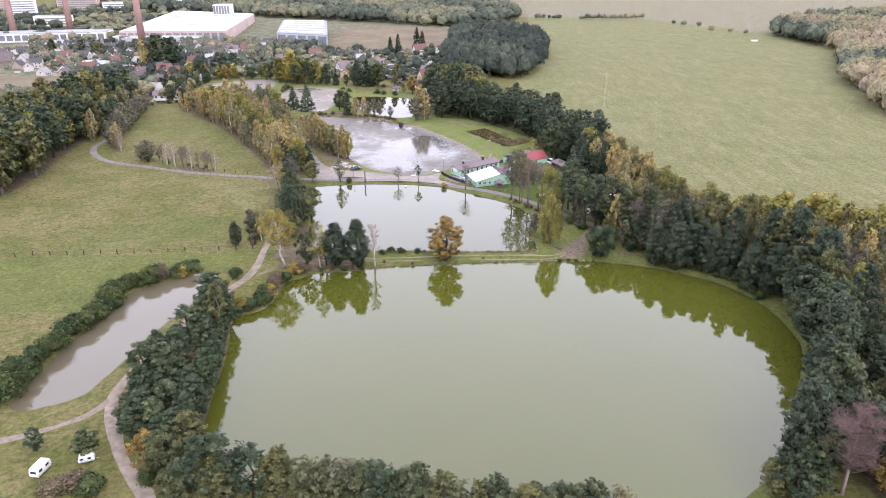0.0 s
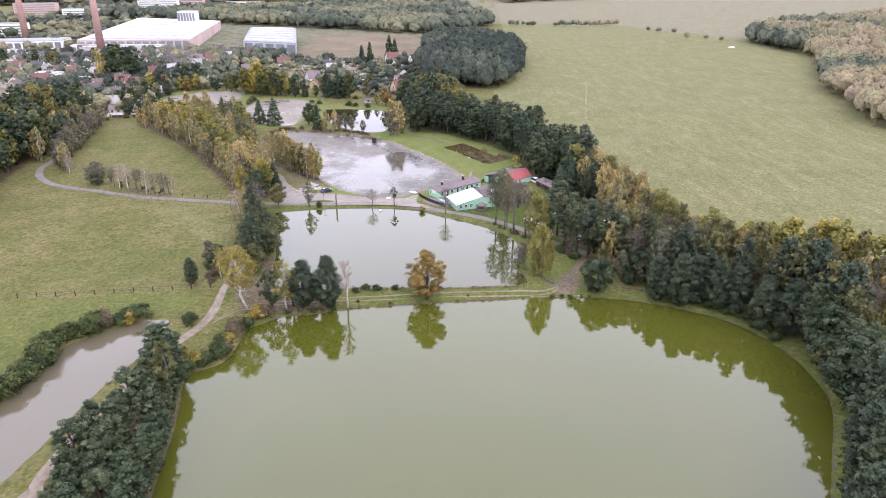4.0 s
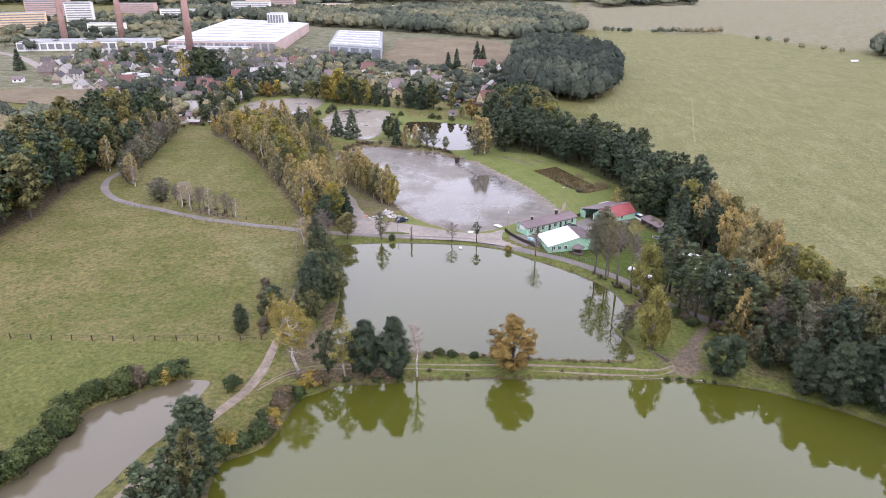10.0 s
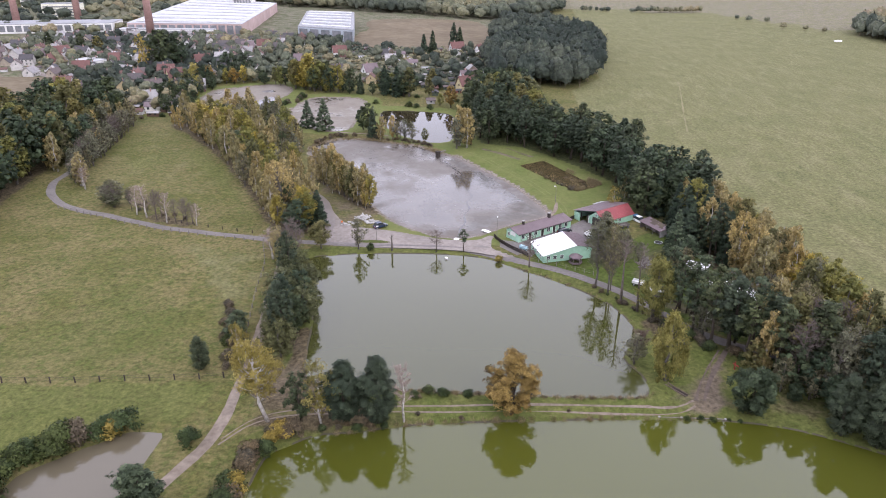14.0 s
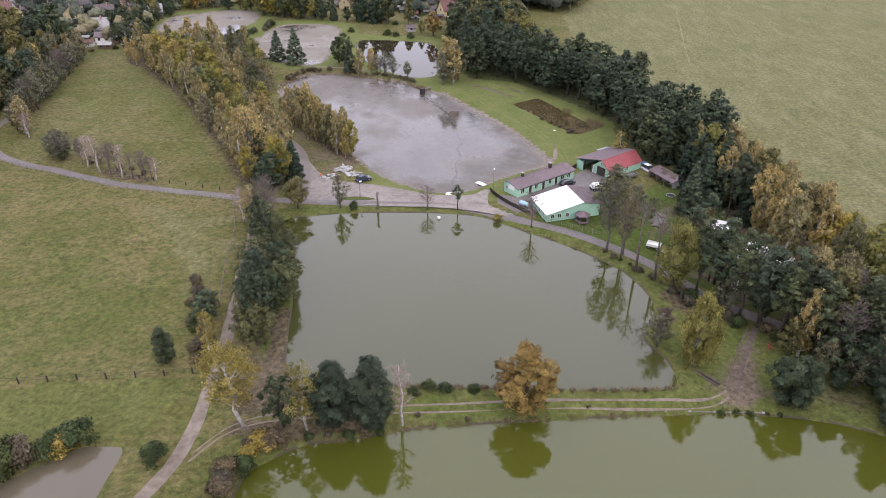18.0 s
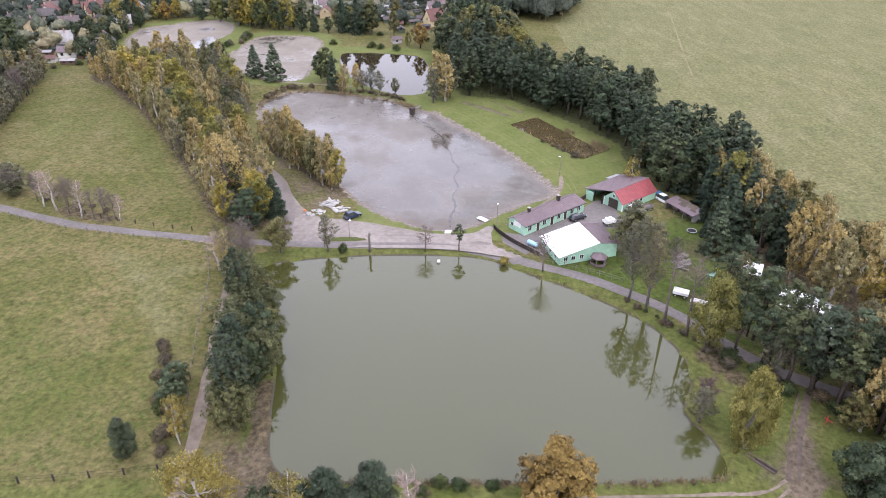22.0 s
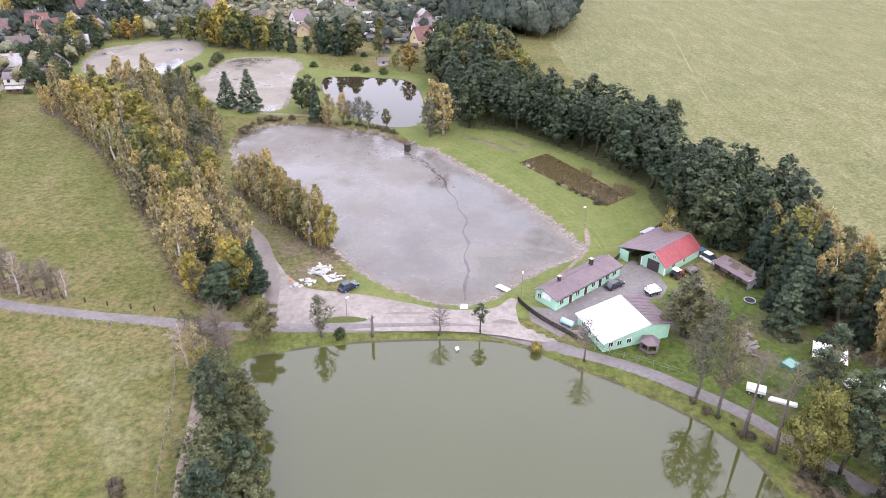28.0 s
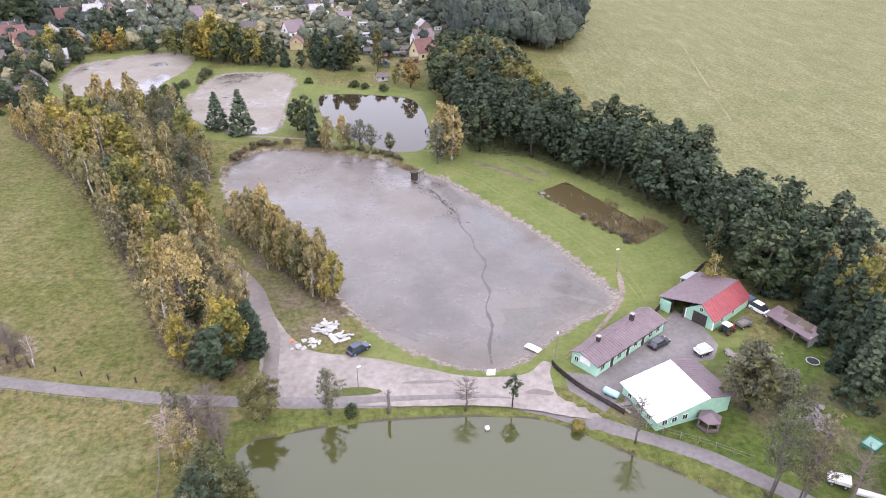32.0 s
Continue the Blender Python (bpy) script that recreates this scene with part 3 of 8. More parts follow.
def make_ground():
    def axis(lo, hi, fine, far0, far1, grow):
        mid = list(np.arange(lo, hi + 0.01, fine))
        for end, way in ((far1, 1), (far0, -1)):
            s, here = fine, mid[-1] if way > 0 else mid[0]
            while (here < end) if way > 0 else (here > end):
                s = min(s * grow, 160)
                here += way * s
                mid.append(here) if way > 0 else mid.insert(0, here)
        return np.array(mid)

    xs, ys = axis(-165, 90, 1.5, -3200, 3200, 1.1), axis(75, 500, 1.5, -900, 4600, 1.1)
    gx, gy = np.meshgrid(xs, ys)
    x, y = gx.ravel(), gy.ravel()
    z = height(x, y)
    nx, ny = len(xs), len(ys)
    i = (np.arange(ny - 1)[:, None] * nx + np.arange(nx - 1)[None]).ravel()
    me = np_mesh("ground", np.stack([x, y, z], 1), np.stack([i, i + 1, i + nx + 1, i + nx], 1), M["ground"])
    me.polygons.foreach_set("use_smooth", [True] * len(me.polygons))
    masks = {k: np.zeros(x.shape) for k in ("dry", "town", "lawn", "litter_shade", "bare", "shade", "garden", "trod_shade", "turf")}
    edge = np.interp(y, [-200, 150, 178, 190, 201, 215, 245, 290, 340, 372, 480, 520, 1000, 4000], [150, 122, 115, 104, 80, 75, 69, 66, 60, 46, 50, 72, 118, 400])
    masks["dry"] = step01(-4, 4, x - edge)
    masks["dry"] = np.maximum(masks["dry"], 0.32 * inside(np.array([(-152, 300), (-104, 276), (-76, 292), (-120, 356), (-150, 394)], float), x, y))
    masks["dry"] = np.maximum(masks["dry"], 0.45 * step01(6, -6, signed(np.array([(-92, 256), (-64, 250), (-58, 236), (-58, 196), (-64, 196), (-72, 222), (-84, 240)], float), x, y, 12)))
    masks["town"] = np.where((y > 500) & (x < edge - 30) & (x > -600), 1.0, 0.0) * step01(490, 530, y)
    masks["lawn"] = step01(6, 0, signed(DRAINED, x, y, 30) - 22) * (x > -34) * (y > 255) 
    masks["turf"] = np.maximum(step01(3, 0, signed(MIDDLE, x, y, 20) - 3), step01(2, 0, signed(GREAT, x, y, 20) - 4) * (y > 165))
    masks["turf"] = np.maximum(masks["turf"], step01(2, -2, signed(np.array([(24, 186), (42, 182), (60, 182), (70, 176), (74, 182), (60, 197), (46, 205), (36, 216), (26, 214)], float), x, y, 8)))
    for s in (UPPER_W, UPPER_M, UPPER_E):
        masks["lawn"] += step01(3, 0, signed(s, x, y, 20) - 7)
    masks["turf"] = np.maximum(masks["turf"], 0.55 * inside(np.array([(-170, 150), (-84, 150), (-84, 168), (-58, 176), (-55, 188), (-65, 187.6), (-90, 185.2), (-116, 184.4), (-170, 172)], float), x, y))
    meadow_lawn = np.array([(-22, 352), (-8, 366), (13, 360), (24, 351), (36, 333), (45, 316), (44, 296), (33, 291), (27, 284), (20, 276), (14, 278), (16, 288), (6, 316), (-10, 343)], float)
    masks["lawn"] = np.maximum(masks["lawn"], step01(3, -1, signed(meadow_lawn, x, y, 8)))
    for poly, k in (([(-118, 352), (-100, 326), (-84, 296), (-70, 272), (-78, 270), (-92, 292), (-108, 318), (-126, 346)], 0.5), ([(-146, 330), (-132, 318), (-122, 330), (-134, 352)], 0.42)):
        masks["turf"] = np.maximum(masks["turf"], k * step01(5, -4, signed(np.array(poly, float), x, y, 10)))
    garden = np.array([(9, 243), (24, 233.5), (36, 222), (42, 216), (52, 206), (60, 210), (58, 240), (54, 264), (46, 268), (40, 262), (31, 264), (28, 260), (22, 259), (11, 251)], float)
    masks["trod_shade"] = 0.68 * step01(1.4, -1.6, signed(CLEARING, x, y, 8))
    # the plot along the lane is browned to paint ground shaded by trees
    for poly in ([(30.8, 217), (34, 216.4), (38, 211), (42, 206), (39, 203), (34, 208)], [(-51.6, 207), (-50.4, 190), (-49.6, 182), (-40, 178.4), (-35, 179), (-38.5, 188.5), (-41, 198), (-43.4, 208)], [(29.4, 205.5), (30.4, 198), (31.2, 197), (30.8, 206)], [(29.6, 184.4), (34, 183), (43, 183.4), (43.4, 190), (39, 194.5), (35, 192.4), (31, 188.6)], [(-50, 266), (-44, 269), (-38, 272), (-34, 276), (-39, 283), (-48, 297), (-57, 309), (-67, 322), (-71, 317), (-60, 300), (-53, 284)], [(-50, 369.5), (-40, 366.5), (-30, 362.5), (-24, 358.5), (-22, 361), (-30, 367), (-40, 370.5), (-48, 373)], [(33, 240), (40, 246), (46, 242), (44, 232), (38, 226), (34, 230)], [(26, 257), (30, 263), (38, 265.5), (41, 256), (37, 247), (30, 242), (25, 247)], [(33, 227), (37, 223), (43, 214), (52, 207), (62, 200), (60, 204), (52, 216), (44, 226), (38, 230)], [(-104, 97.6), (-84, 98.8), (-74, 102), (-66, 106), (-63, 112), (-66, 112.4), (-70, 108), (-78, 103.6), (-90, 101.6), (-104, 101)]):
        masks["trod_shade"] = np.maximum(masks["trod_shade"], 0.45 * step01(1.2, -1.4, signed(np.array(poly, float), x, y, 8)))
    masks["garden"] = step01(1.5, -1.5, signed(garden, x, y, 8))
    # the belt's plot, where the ground carries painted tree shade
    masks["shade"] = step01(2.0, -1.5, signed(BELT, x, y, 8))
    for poly in (RIGHT_WOOD, SOUTH_WOOD, EDGE_WOOD, LEFT_BELT, OAKWOOD, PINES):
        masks["litter_shade"] = np.maximum(masks["litter_shade"], step01(2.0, -1.5, signed(poly, x, y, 8)))
    bank = spline([(-62, 318), (-55.5, 307.5), (-48, 297), (-42, 288.5), (-38, 282.5)], 3)
    near = np.min(np.hypot(x[:, None] - bank[None, :, 0], y[:, None] - bank[None, :, 1]), 1)
    masks["litter_shade"] = np.maximum(masks["litter_shade"], 0.8 * step01(5.0, 3.0, near))
    east_shore = signed(GREAT, x, y, 12)
    masks["turf"] = np.maximum(masks["turf"], 0.7 * step01(5.0, 3.0, east_shore) * step01(52, 60, x + 0.12 * (180 - y)) * (east_shore > -2))
    strip = spline([(-43.4, 206), (-42, 198), (-40, 188), (-34, 180), (-26, 179)], 1.2)
    near = np.min(np.hypot(x[:, None] - strip[None, :, 0], y[:, None] - strip[None, :, 1]), 1) if len(x) < 4e5 else np.full(x.shape, 99.0)
    masks["litter_shade"] = np.maximum(masks["litter_shade"], step01(3.4, 1.8, near))
    for poly in ([(30.5, 217), (34, 216), (38, 210), (40, 205), (37, 204), (33, 209)], [(-112, 275), (-104, 268.5), (-90, 264.5), (-91, 269), (-104, 276)], [(-49.5, 184), (-46, 178.5), (-40, 179), (-37, 182), (-41, 188), (-46, 197), (-48.5, 194)], [(-47, 174.8), (-40, 173.4), (-30, 174.8), (-20, 176.8), (-17, 178.4), (-28, 179.0), (-38, 178.4), (-46, 178)]):
        masks["litter_shade"] = np.maximum(masks["litter_shade"], 0.95 * step01(1.0, -1.5, signed(np.array(poly, float), x, y, 8)))
    # brown patches here paint the shadow of the bank trees into the grass
    bank_shade = np.array([(46, 182.6), (60, 179), (72, 173), (78, 166), (82, 158), (86, 160), (80, 172), (70, 182), (58, 190), (52, 196), (48, 190)], float)
    masks["litter_shade"] = np.maximum(masks["litter_shade"], 0.5 * step01(1.5, -2.0, signed(bank_shade, x, y, 8)))
    stubble = np.array([(100, 1008), (190, 994), (262, 986), (292, 908), (324, 782), (345, 770), (420, 866), (640, 1000), (1200, 1400), (1200, 2200), (250, 2200), (130, 1500)], float)
    masks["bare"] = np.maximum(masks["bare"], 0.46 * inside(stubble, x, y))
    for s, w in ((DRAINED, 1.4), (UPPER_W, 1.2), (UPPER_M, 1.2)):
        d = signed(s, x, y, 10)
        masks["bare"] = np.maximum(masks["bare"], step01(w, w - 1.2, d))
    for k, v in masks.items():
        me.attributes.new(k, "FLOAT", "POINT").data.foreach_set("value", np.clip(v, 0, 1).astype(np.float32))
    tagged(new("ground", me), "autumn meadow ground with dry and green grass and painted tree shade", "ground", kind="structure")


make_ground()

for outline, level, mat, name, label in PONDS:
    n = len(outline)
    tangent = np.roll(outline, -1, 0) - np.roll(outline, 1, 0)
    out = np.stack([tangent[:, 1], -tangent[:, 0]], 1) / (np.linalg.norm(tangent, axis=1)[:, None] + 1e-9)
    if not inside(outline, *(outline[:1] - 0.2 * out[:1]).T)[0]:
        out = -out
    rim = outline + 0.5 * out
    m = Mesh().add([(float(a), float(b), level) for a, b in rim], [tuple(range(n))])
    ob = part(name, m, M[mat])
    if ob.data.polygons[0].normal.z < 0:
        ob.data.flip_normals()
    tagged(ob, label, "pond", kind="structure")


# ---- roads and tracks ----
def strip_road(name, pts, width, mat, label, lift=0.06, ragged=0.15, category="road", across=4, seed=1):
    line = spline(pts, 1.6)
    tan = np.gradient(line, axis=0)
    side = np.stack([tan[:, 1], -tan[:, 0]], 1) / np.linalg.norm(tan, axis=1)[:, None]
    rng = np.random.default_rng(seed)
    n = len(line)
    span = np.clip(np.linspace(-0.9, 4.4, n), 0, 1) * (width[1] - width[0]) + width[0] if isinstance(width, tuple) else width
    wob = np.convolve(rng.normal(0, 1, n + 8), np.ones(5) / 5, "same")[:n] * ragged
    v = []
    for k in range(across + 1):
        s = (k / across - 0.5) * (span + 2 * wob)
        p = line + side * s[:, None]
        z = height(p[:, 0], p[:, 1]) + lift - (0.12 if k in (0, across) else 0.0)
        v.append(np.stack([p[:, 0], p[:, 1], z], 1))
    v = np.stack(v, 1).reshape(-1, 3)
    w = across + 1
    i = (np.arange(n - 1)[:, None] * w + np.arange(across)[None]).ravel()
    me = np_mesh(name, v, np.stack([i, i + w, i + w + 1, i + 1], 1), M[mat])
    ob = tagged(new(name, me), label, category, kind="structure")
    if me.polygons[0].normal.z < 0:
        me.flip_normals()
    return ob


def sheet(name, outline, mat, label, level, lift=0.04, category="pavement", ragged=0.0, seed=3):
    """A paved or trodden patch on its levelled ground, with an uneven edge."""
    rng = np.random.default_rng(seed)
    o = np.array(outline, float)
    if ragged:
        o = o + np.stack([np.convolve(rng.normal(0, ragged, len(o)), np.ones(3) / 3, "same") for _ in range(2)], 1)
    ob = part(name, Mesh().add([(float(a), float(b), level + lift) for a, b in o], [tuple(range(len(o)))]), M[mat])
    if ob.data.polygons[0].normal.z < 0:
        ob.data.flip_normals()
    return tagged(ob, label, category, kind="structure")


ROAD = [(-161, 350), (-159, 340), (-157, 328), (-156.4, 314), (-155.3, 304), (-149, 291.7), (-136.8, 280.6), (-120.3, 273.4), (-103.2, 266.2), (-93.8, 263.2), (-79, 259.8), (-63, 256.8), (-48.2, 255.1), (-37.2, 254.3),
        (-23.4, 253.9), (-13.2, 253.4), (-5, 251.2), (2.3, 247.4), (9.4, 243.7), (18.3, 238.6), (24, 233.8), (31.1, 227.5), (37.3, 218.8), (44.3, 209.4), (56.2, 201), (69.6, 188), (78.2, 178), (86, 166), (92, 140)]
strip_road("road", ROAD, 3.1, "asphalt", "narrow grey asphalt lane round the ponds", 0.09)
strip_road("track", [(-62.6, 256.6), (-59.6, 248), (-57.6, 240), (-56.2, 228), (-55.4, 219), (-53.7, 207.2), (-52.6, 195.7), (-52.3, 186), (-51.8, 177.2), (-52.5, 169), (-54.8, 162.4), (-58.6, 152), (-62.6, 136), (-64.8, 118), (-64.2, 113.5), (-62.4, 108.6), (-59, 102.4), (-55.2, 96.2), (-51.2, 91.2), (-46.4, 85.4), (-38, 70), (-30, 40), (-26, 0), (-30, -60), (-40, -140)],
           (2.7, 2.9), "pale_soil", "pale dirt track between the ponds", 0.075, 0.35, "track")
strip_road("track", [(-64.6, 113.8), (-66.9, 108.5), (-72.1, 104.4), (-80, 101), (-95, 99)], 2.2, "dirt", "faint worn dirt track across the grass", 0.06, 0.4, "track", seed=4)
for k, off in enumerate((-0.75, 0.75)):
    strip_road("wheel_rut", [(-50.4, 169.8 + off), (-47, 174.9 + off), (-43.4, 177.3 + off), (-38.5, 178.7 + off), (-30, 179.6 + off), (-18.6, 180.6 + off), (-3.6, 181.6 + off), (6.3, 182.0 + off), (29, 182.4 + off), (35.3, 184.6 + off)],
               0.8, "dirt", "worn wheel rut on the grass dam", 0.06, 0.12, "track", 2, 7 + k)
sheet("parking", PARKING, "gravel", "pale gravel parking ground beside the road", 1.8, 0.03, "pavement", 0.15)
strip_road("track", [(-72, 316), (-68.4, 308), (-64.6, 301), (-56.8, 290.2), (-53.2, 281), (-50.4, 272.4), (-49.4, 262), (-49, 256.5)], 4.4, "damp", "brown dirt track along the trees", 0.08, 0.35, "track", seed=9)
sheet("yard", YARD, "asphalt", "grey asphalt yard between the fishery buildings", 1.85, 0.035)
for k, off in enumerate((-0.8, 0.8)):
    strip_road("wheel_rut", [(36.5 + off, 185.2), (38.6 + off, 190), (41.6 + off, 195.6), (44.6 + off, 200.4), (46.6 + off, 203.6)], 0.9, "wetdirt", "dark muddy wheel rut up to the lane", 0.09, 0.3, "track", 2, 17 + k)

strip_road("track", [(-44, 375), (-52, 377.5), (-62, 379.5), (-72, 381.5), (-84, 388)], 1.8, "dirt", "pale footpath across the grass bank", 0.07, 0.3, "track", seed=12)
strip_road("track", [(-3, 355.5), (4, 349), (12, 341)], 2.2, "trodden", "brown bare furrow in the lawn", 0.07, 0.5, "track", seed=13)
strip_road("track", [(7, 357), (12, 350.5), (17, 344.5)], 1.8, "trodden", "brown bare furrow in the lawn", 0.07, 0.5, "track", seed=14)
strip_road("track", [(2.5, 263.2), (8, 268.4), (14, 275.5), (19, 283), (21, 292)], 0.9, "dirt", "faint worn path over the lawn behind the house", 0.05, 0.5, "track", seed=15)

for off in (3.6, 5.4):
    strip_road("wheel_rut", [(-17 + off, 350 + off * 0.6), (-8 + off, 341.5 + off * 0.5), (-0.5 + off, 328.6 + off * 0.4), (7 + off, 315 + off * 0.4), (13.6 + off, 300.5 + off * 0.3), (17.6 + off, 288 + off * 0.2), (20 + off * 0.6, 281)], 0.45, "pale_turf", "faint pale tyre line over the lawn", 0.05, 0.12, "track", 2, 41)
strip_road("track", [(118, 510), (112, 482), (102, 440), (95, 410), (90, 388)], 0.55, "straw", "faint trodden line through the dry field", 0.12, 0.3, "track", 2, 16)

# ---- trees ----
RNG = np.random.default_rng(11)


def profile(kind, u):
    if kind == "round":
        return np.sqrt(np.clip(1 - (2 * u - 1) ** 2, 0, 1)) * 0.9 + 0.1
    if kind == "egg":
        return np.sin(np.pi * np.clip(u * 0.93 + 0.04, 0, 1) ** 0.82) ** 0.75 * 0.95 + 0.05
    if kind == "cone":
        return (1 - u) ** 0.85 * 0.95 + 0.05
    return np.clip(1.15 - 0.9 * u, 0.1, 1) * np.clip(u * 6, 0.25, 1)


def cards(centres, radius, per, size, rng, flat=0.8, droop=0.0, hub=None, hang=0.0, bulge=None, tone=None):
    """Clumps of small leaf sprays: corners, faces, rounded normals and a tone for each clump."""
    n = len(centres) * per
    c = np.repeat(centres, per, 0)
    way = rng.normal(0, 1, (n, 3))
    way /= np.linalg.norm(way, axis=1)[:, None]
    way[:, 2] = np.abs(way[:, 2]) * np.where(rng.random(n) < 0.8, 1, -1)
    off = way * (np.repeat(radius, per)[:, None]) * (rng.random((n, 1)) ** 0.4)
    off[:, 2] *= flat
    p = c + off
    p[:, 2] -= droop * rng.random(n) * np.repeat(radius, per)
    out = p - (np.array(hub) if hub is not None else c.mean(0))
    out /= np.linalg.norm(out, axis=1)[:, None] + 1e-6
    soft = 0.55 * way + 0.45 * out + (0.9 * np.repeat(bulge, per, 0) if bulge is not None else 0.3 * out) + np.array((0, 0, 0.25)) + rng.normal(0, 0.14, (n, 3))
    soft /= np.linalg.norm(soft, axis=1)[:, None]
    nor = 0.8 * soft + np.array((0, 0, 0.2)) + rng.normal(0, 0.34, (n, 3))
    nor /= np.linalg.norm(nor, axis=1)[:, None]
    a = np.cross(nor, rng.normal(0, 1, (n, 3)))
    a /= np.linalg.norm(a, axis=1)[:, None]
    b = np.cross(nor, a)
    s = size * (0.55 + 0.9 * rng.random((n, 1)))
    q = rng.random((n, 1)) * 0.5 + 0.5
    if hang:
        b = (1 - hang) * b + hang * np.array((0, 0, -1)) + 1e-4
        b /= np.linalg.norm(b, axis=1)[:, None]
        a = np.cross(b, nor)
        a /= np.linalg.norm(a, axis=1)[:, None] + 1e-6
        a, b = a * (1 - 0.35 * hang), b * (1 + 0.7 * hang)
    v = np.stack([p - a * s - b * s * q * 0.5, p + a * s - b * s * q * 0.4, p + b * s * q * 1.2], 1)
    shade = np.repeat(rng.random(len(centres)) if tone is None else tone, per) * 0.8 + 0.2 * rng.random(n)
    return (*leafed(v, soft), np.repeat(shade, 3))


def grow(name, h, r, base, shape, n_clumps, per, size, leaf, bark, label, category="tree", clump=1.0, flat=0.8, droop=0.0, lean=0.0, trunk=None, seed=0, limbs=9, stems=1, lobes=0, tall=1.0, hang=0.0, lump=1.0, fine=1.1, ragged=0.2):
    """One tree: a tapered trunk with limbs, and a crown of clumps with gaps between them."""
    rng = np.random.default_rng(seed)
    if fine < 1.2 and shape != "cone":
        n_clumps, clump, lobes, lump, size = int(n_clumps * 1.55), clump * 0.82, int((lobes or 24) * 1.8), lump * 0.76, size * 0.84
    fine *= DETAIL[0]
    per, size = max(4, int(per * fine**1.8)), size / fine
    tree = thing(name, label, category)
    t = trunk or h * 0.016 + 0.06
    m = Mesh()
    if shape == "cone":
        n_clumps = int(n_clumps * 1.4)
        u = rng.random(n_clumps) ** 1.15
        u = np.clip(0.6 * u + 0.4 * np.round(u * 13) / 13, 0, 1)
        ang = rng.random(n_clumps) * 2 * np.pi
        rad = profile(shape, u) * r * (0.35 + 0.65 * rng.random(n_clumps) ** 0.45)
        z = base * h + u * (h * (1 - base)) * 0.97
        centres = np.stack([np.cos(ang) * rad + lean * z, np.sin(ang) * rad, z], 1)
        bulge = np.stack([np.cos(ang), np.sin(ang), np.full(n_clumps, 0.35)], 1) * 0.6
        tone = rng.random(n_clumps)
    else:
        n_lobe = max(8, int(lobes or 9 + h * 0.55))
        lu = np.clip((np.arange(n_lobe) + rng.random(n_lobe)) / n_lobe, 0.04, 0.94)
        la = np.arange(n_lobe) * 2.4 + rng.normal(0, 0.5, n_lobe)
        lr = lump * r * (0.36 + 0.24 * rng.random(n_lobe)) * np.interp(lu, [0, 0.7, 1], [1.0, 1.0, 0.7])
        reach = np.clip(profile(shape, lu) * r * (0.95 + ragged * rng.normal(0, 1, n_lobe)) - lr * 0.75, 0.0, None)
        lobe = np.stack([np.cos(la) * reach, np.sin(la) * reach, base * h + lr * 0.7 + lu * (h * (1 - base) - 1.5 * lr)], 1)
        lobe[:, 0] += lean * lobe[:, 2]
        pick = rng.choice(n_lobe, n_clumps, p=lr**1.5 / (lr**1.5).sum())
        way = rng.normal(0, 1, (n_clumps, 3))
        way[:, 2] += 0.35
        way /= np.linalg.norm(way, axis=1)[:, None]
        bulge, tone = way, 0.55 * rng.random(n_lobe)[pick] + 0.45 * rng.random(n_clumps)
        centres = lobe[pick] + way * (lr[pick] * (0.45 + 0.6 * rng.random(n_clumps)))[:, None] * np.array((1, 1, tall))
        centres[:, 2] = np.clip(centres[:, 2], base * h * 0.8 + 0.3, h)
    for s in range(stems):
        ox, oy = (0, 0) if stems == 1 else rng.normal(0, r * 0.18, 2)
        bend = rng.normal(0, 0.02 * h, (5, 2))
        bend[0] = 0
        pts = [(ox * (1 + k * 0.4) + bend[k][0] + lean * h * k / 4 * 0.95, oy * (1 + k * 0.4) + bend[k][1], h * k / 4 * 0.95 - (0.4 if k == 0 else 0)) for k in range(5)]
        m.tube(pts, [t * 1.25, t, t * 0.72, t * 0.42, t * 0.1], 6)
    picks = rng.permutation(n_clumps)[:limbs]
    for k in picks:
        c = centres[k]
        z0 = max(base * h * 0.7, c[2] - 0.55 * np.hypot(c[0] - lean * c[2], c[1]) - 0.6)
        start = np.array([lean * z0, 0, z0])
        mid = (start + c) / 2 + np.array([0, 0, -0.15 * r])
        m.tube([start, mid, c], [t * 0.4, t * 0.25, 0.03], 4, False)
    part("trunk", m, bark, tree, "", True)
    bough = clump * np.interp(centres[:, 2], [0, 0.4 * h, h], [1.0, 0.8, 0.28]) if shape == "cone" else np.full(n_clumps, clump)
    v, f, soft, tint = cards(centres, bough * (0.7 + 0.6 * rng.random(n_clumps)), per, size, rng, flat, droop, (lean * h * 0.4, 0, h * 0.4), hang, bulge, tone)
    part("crown", np_mesh("crown", v, f, leaf, soft, tint), leaf, tree)
    return tree


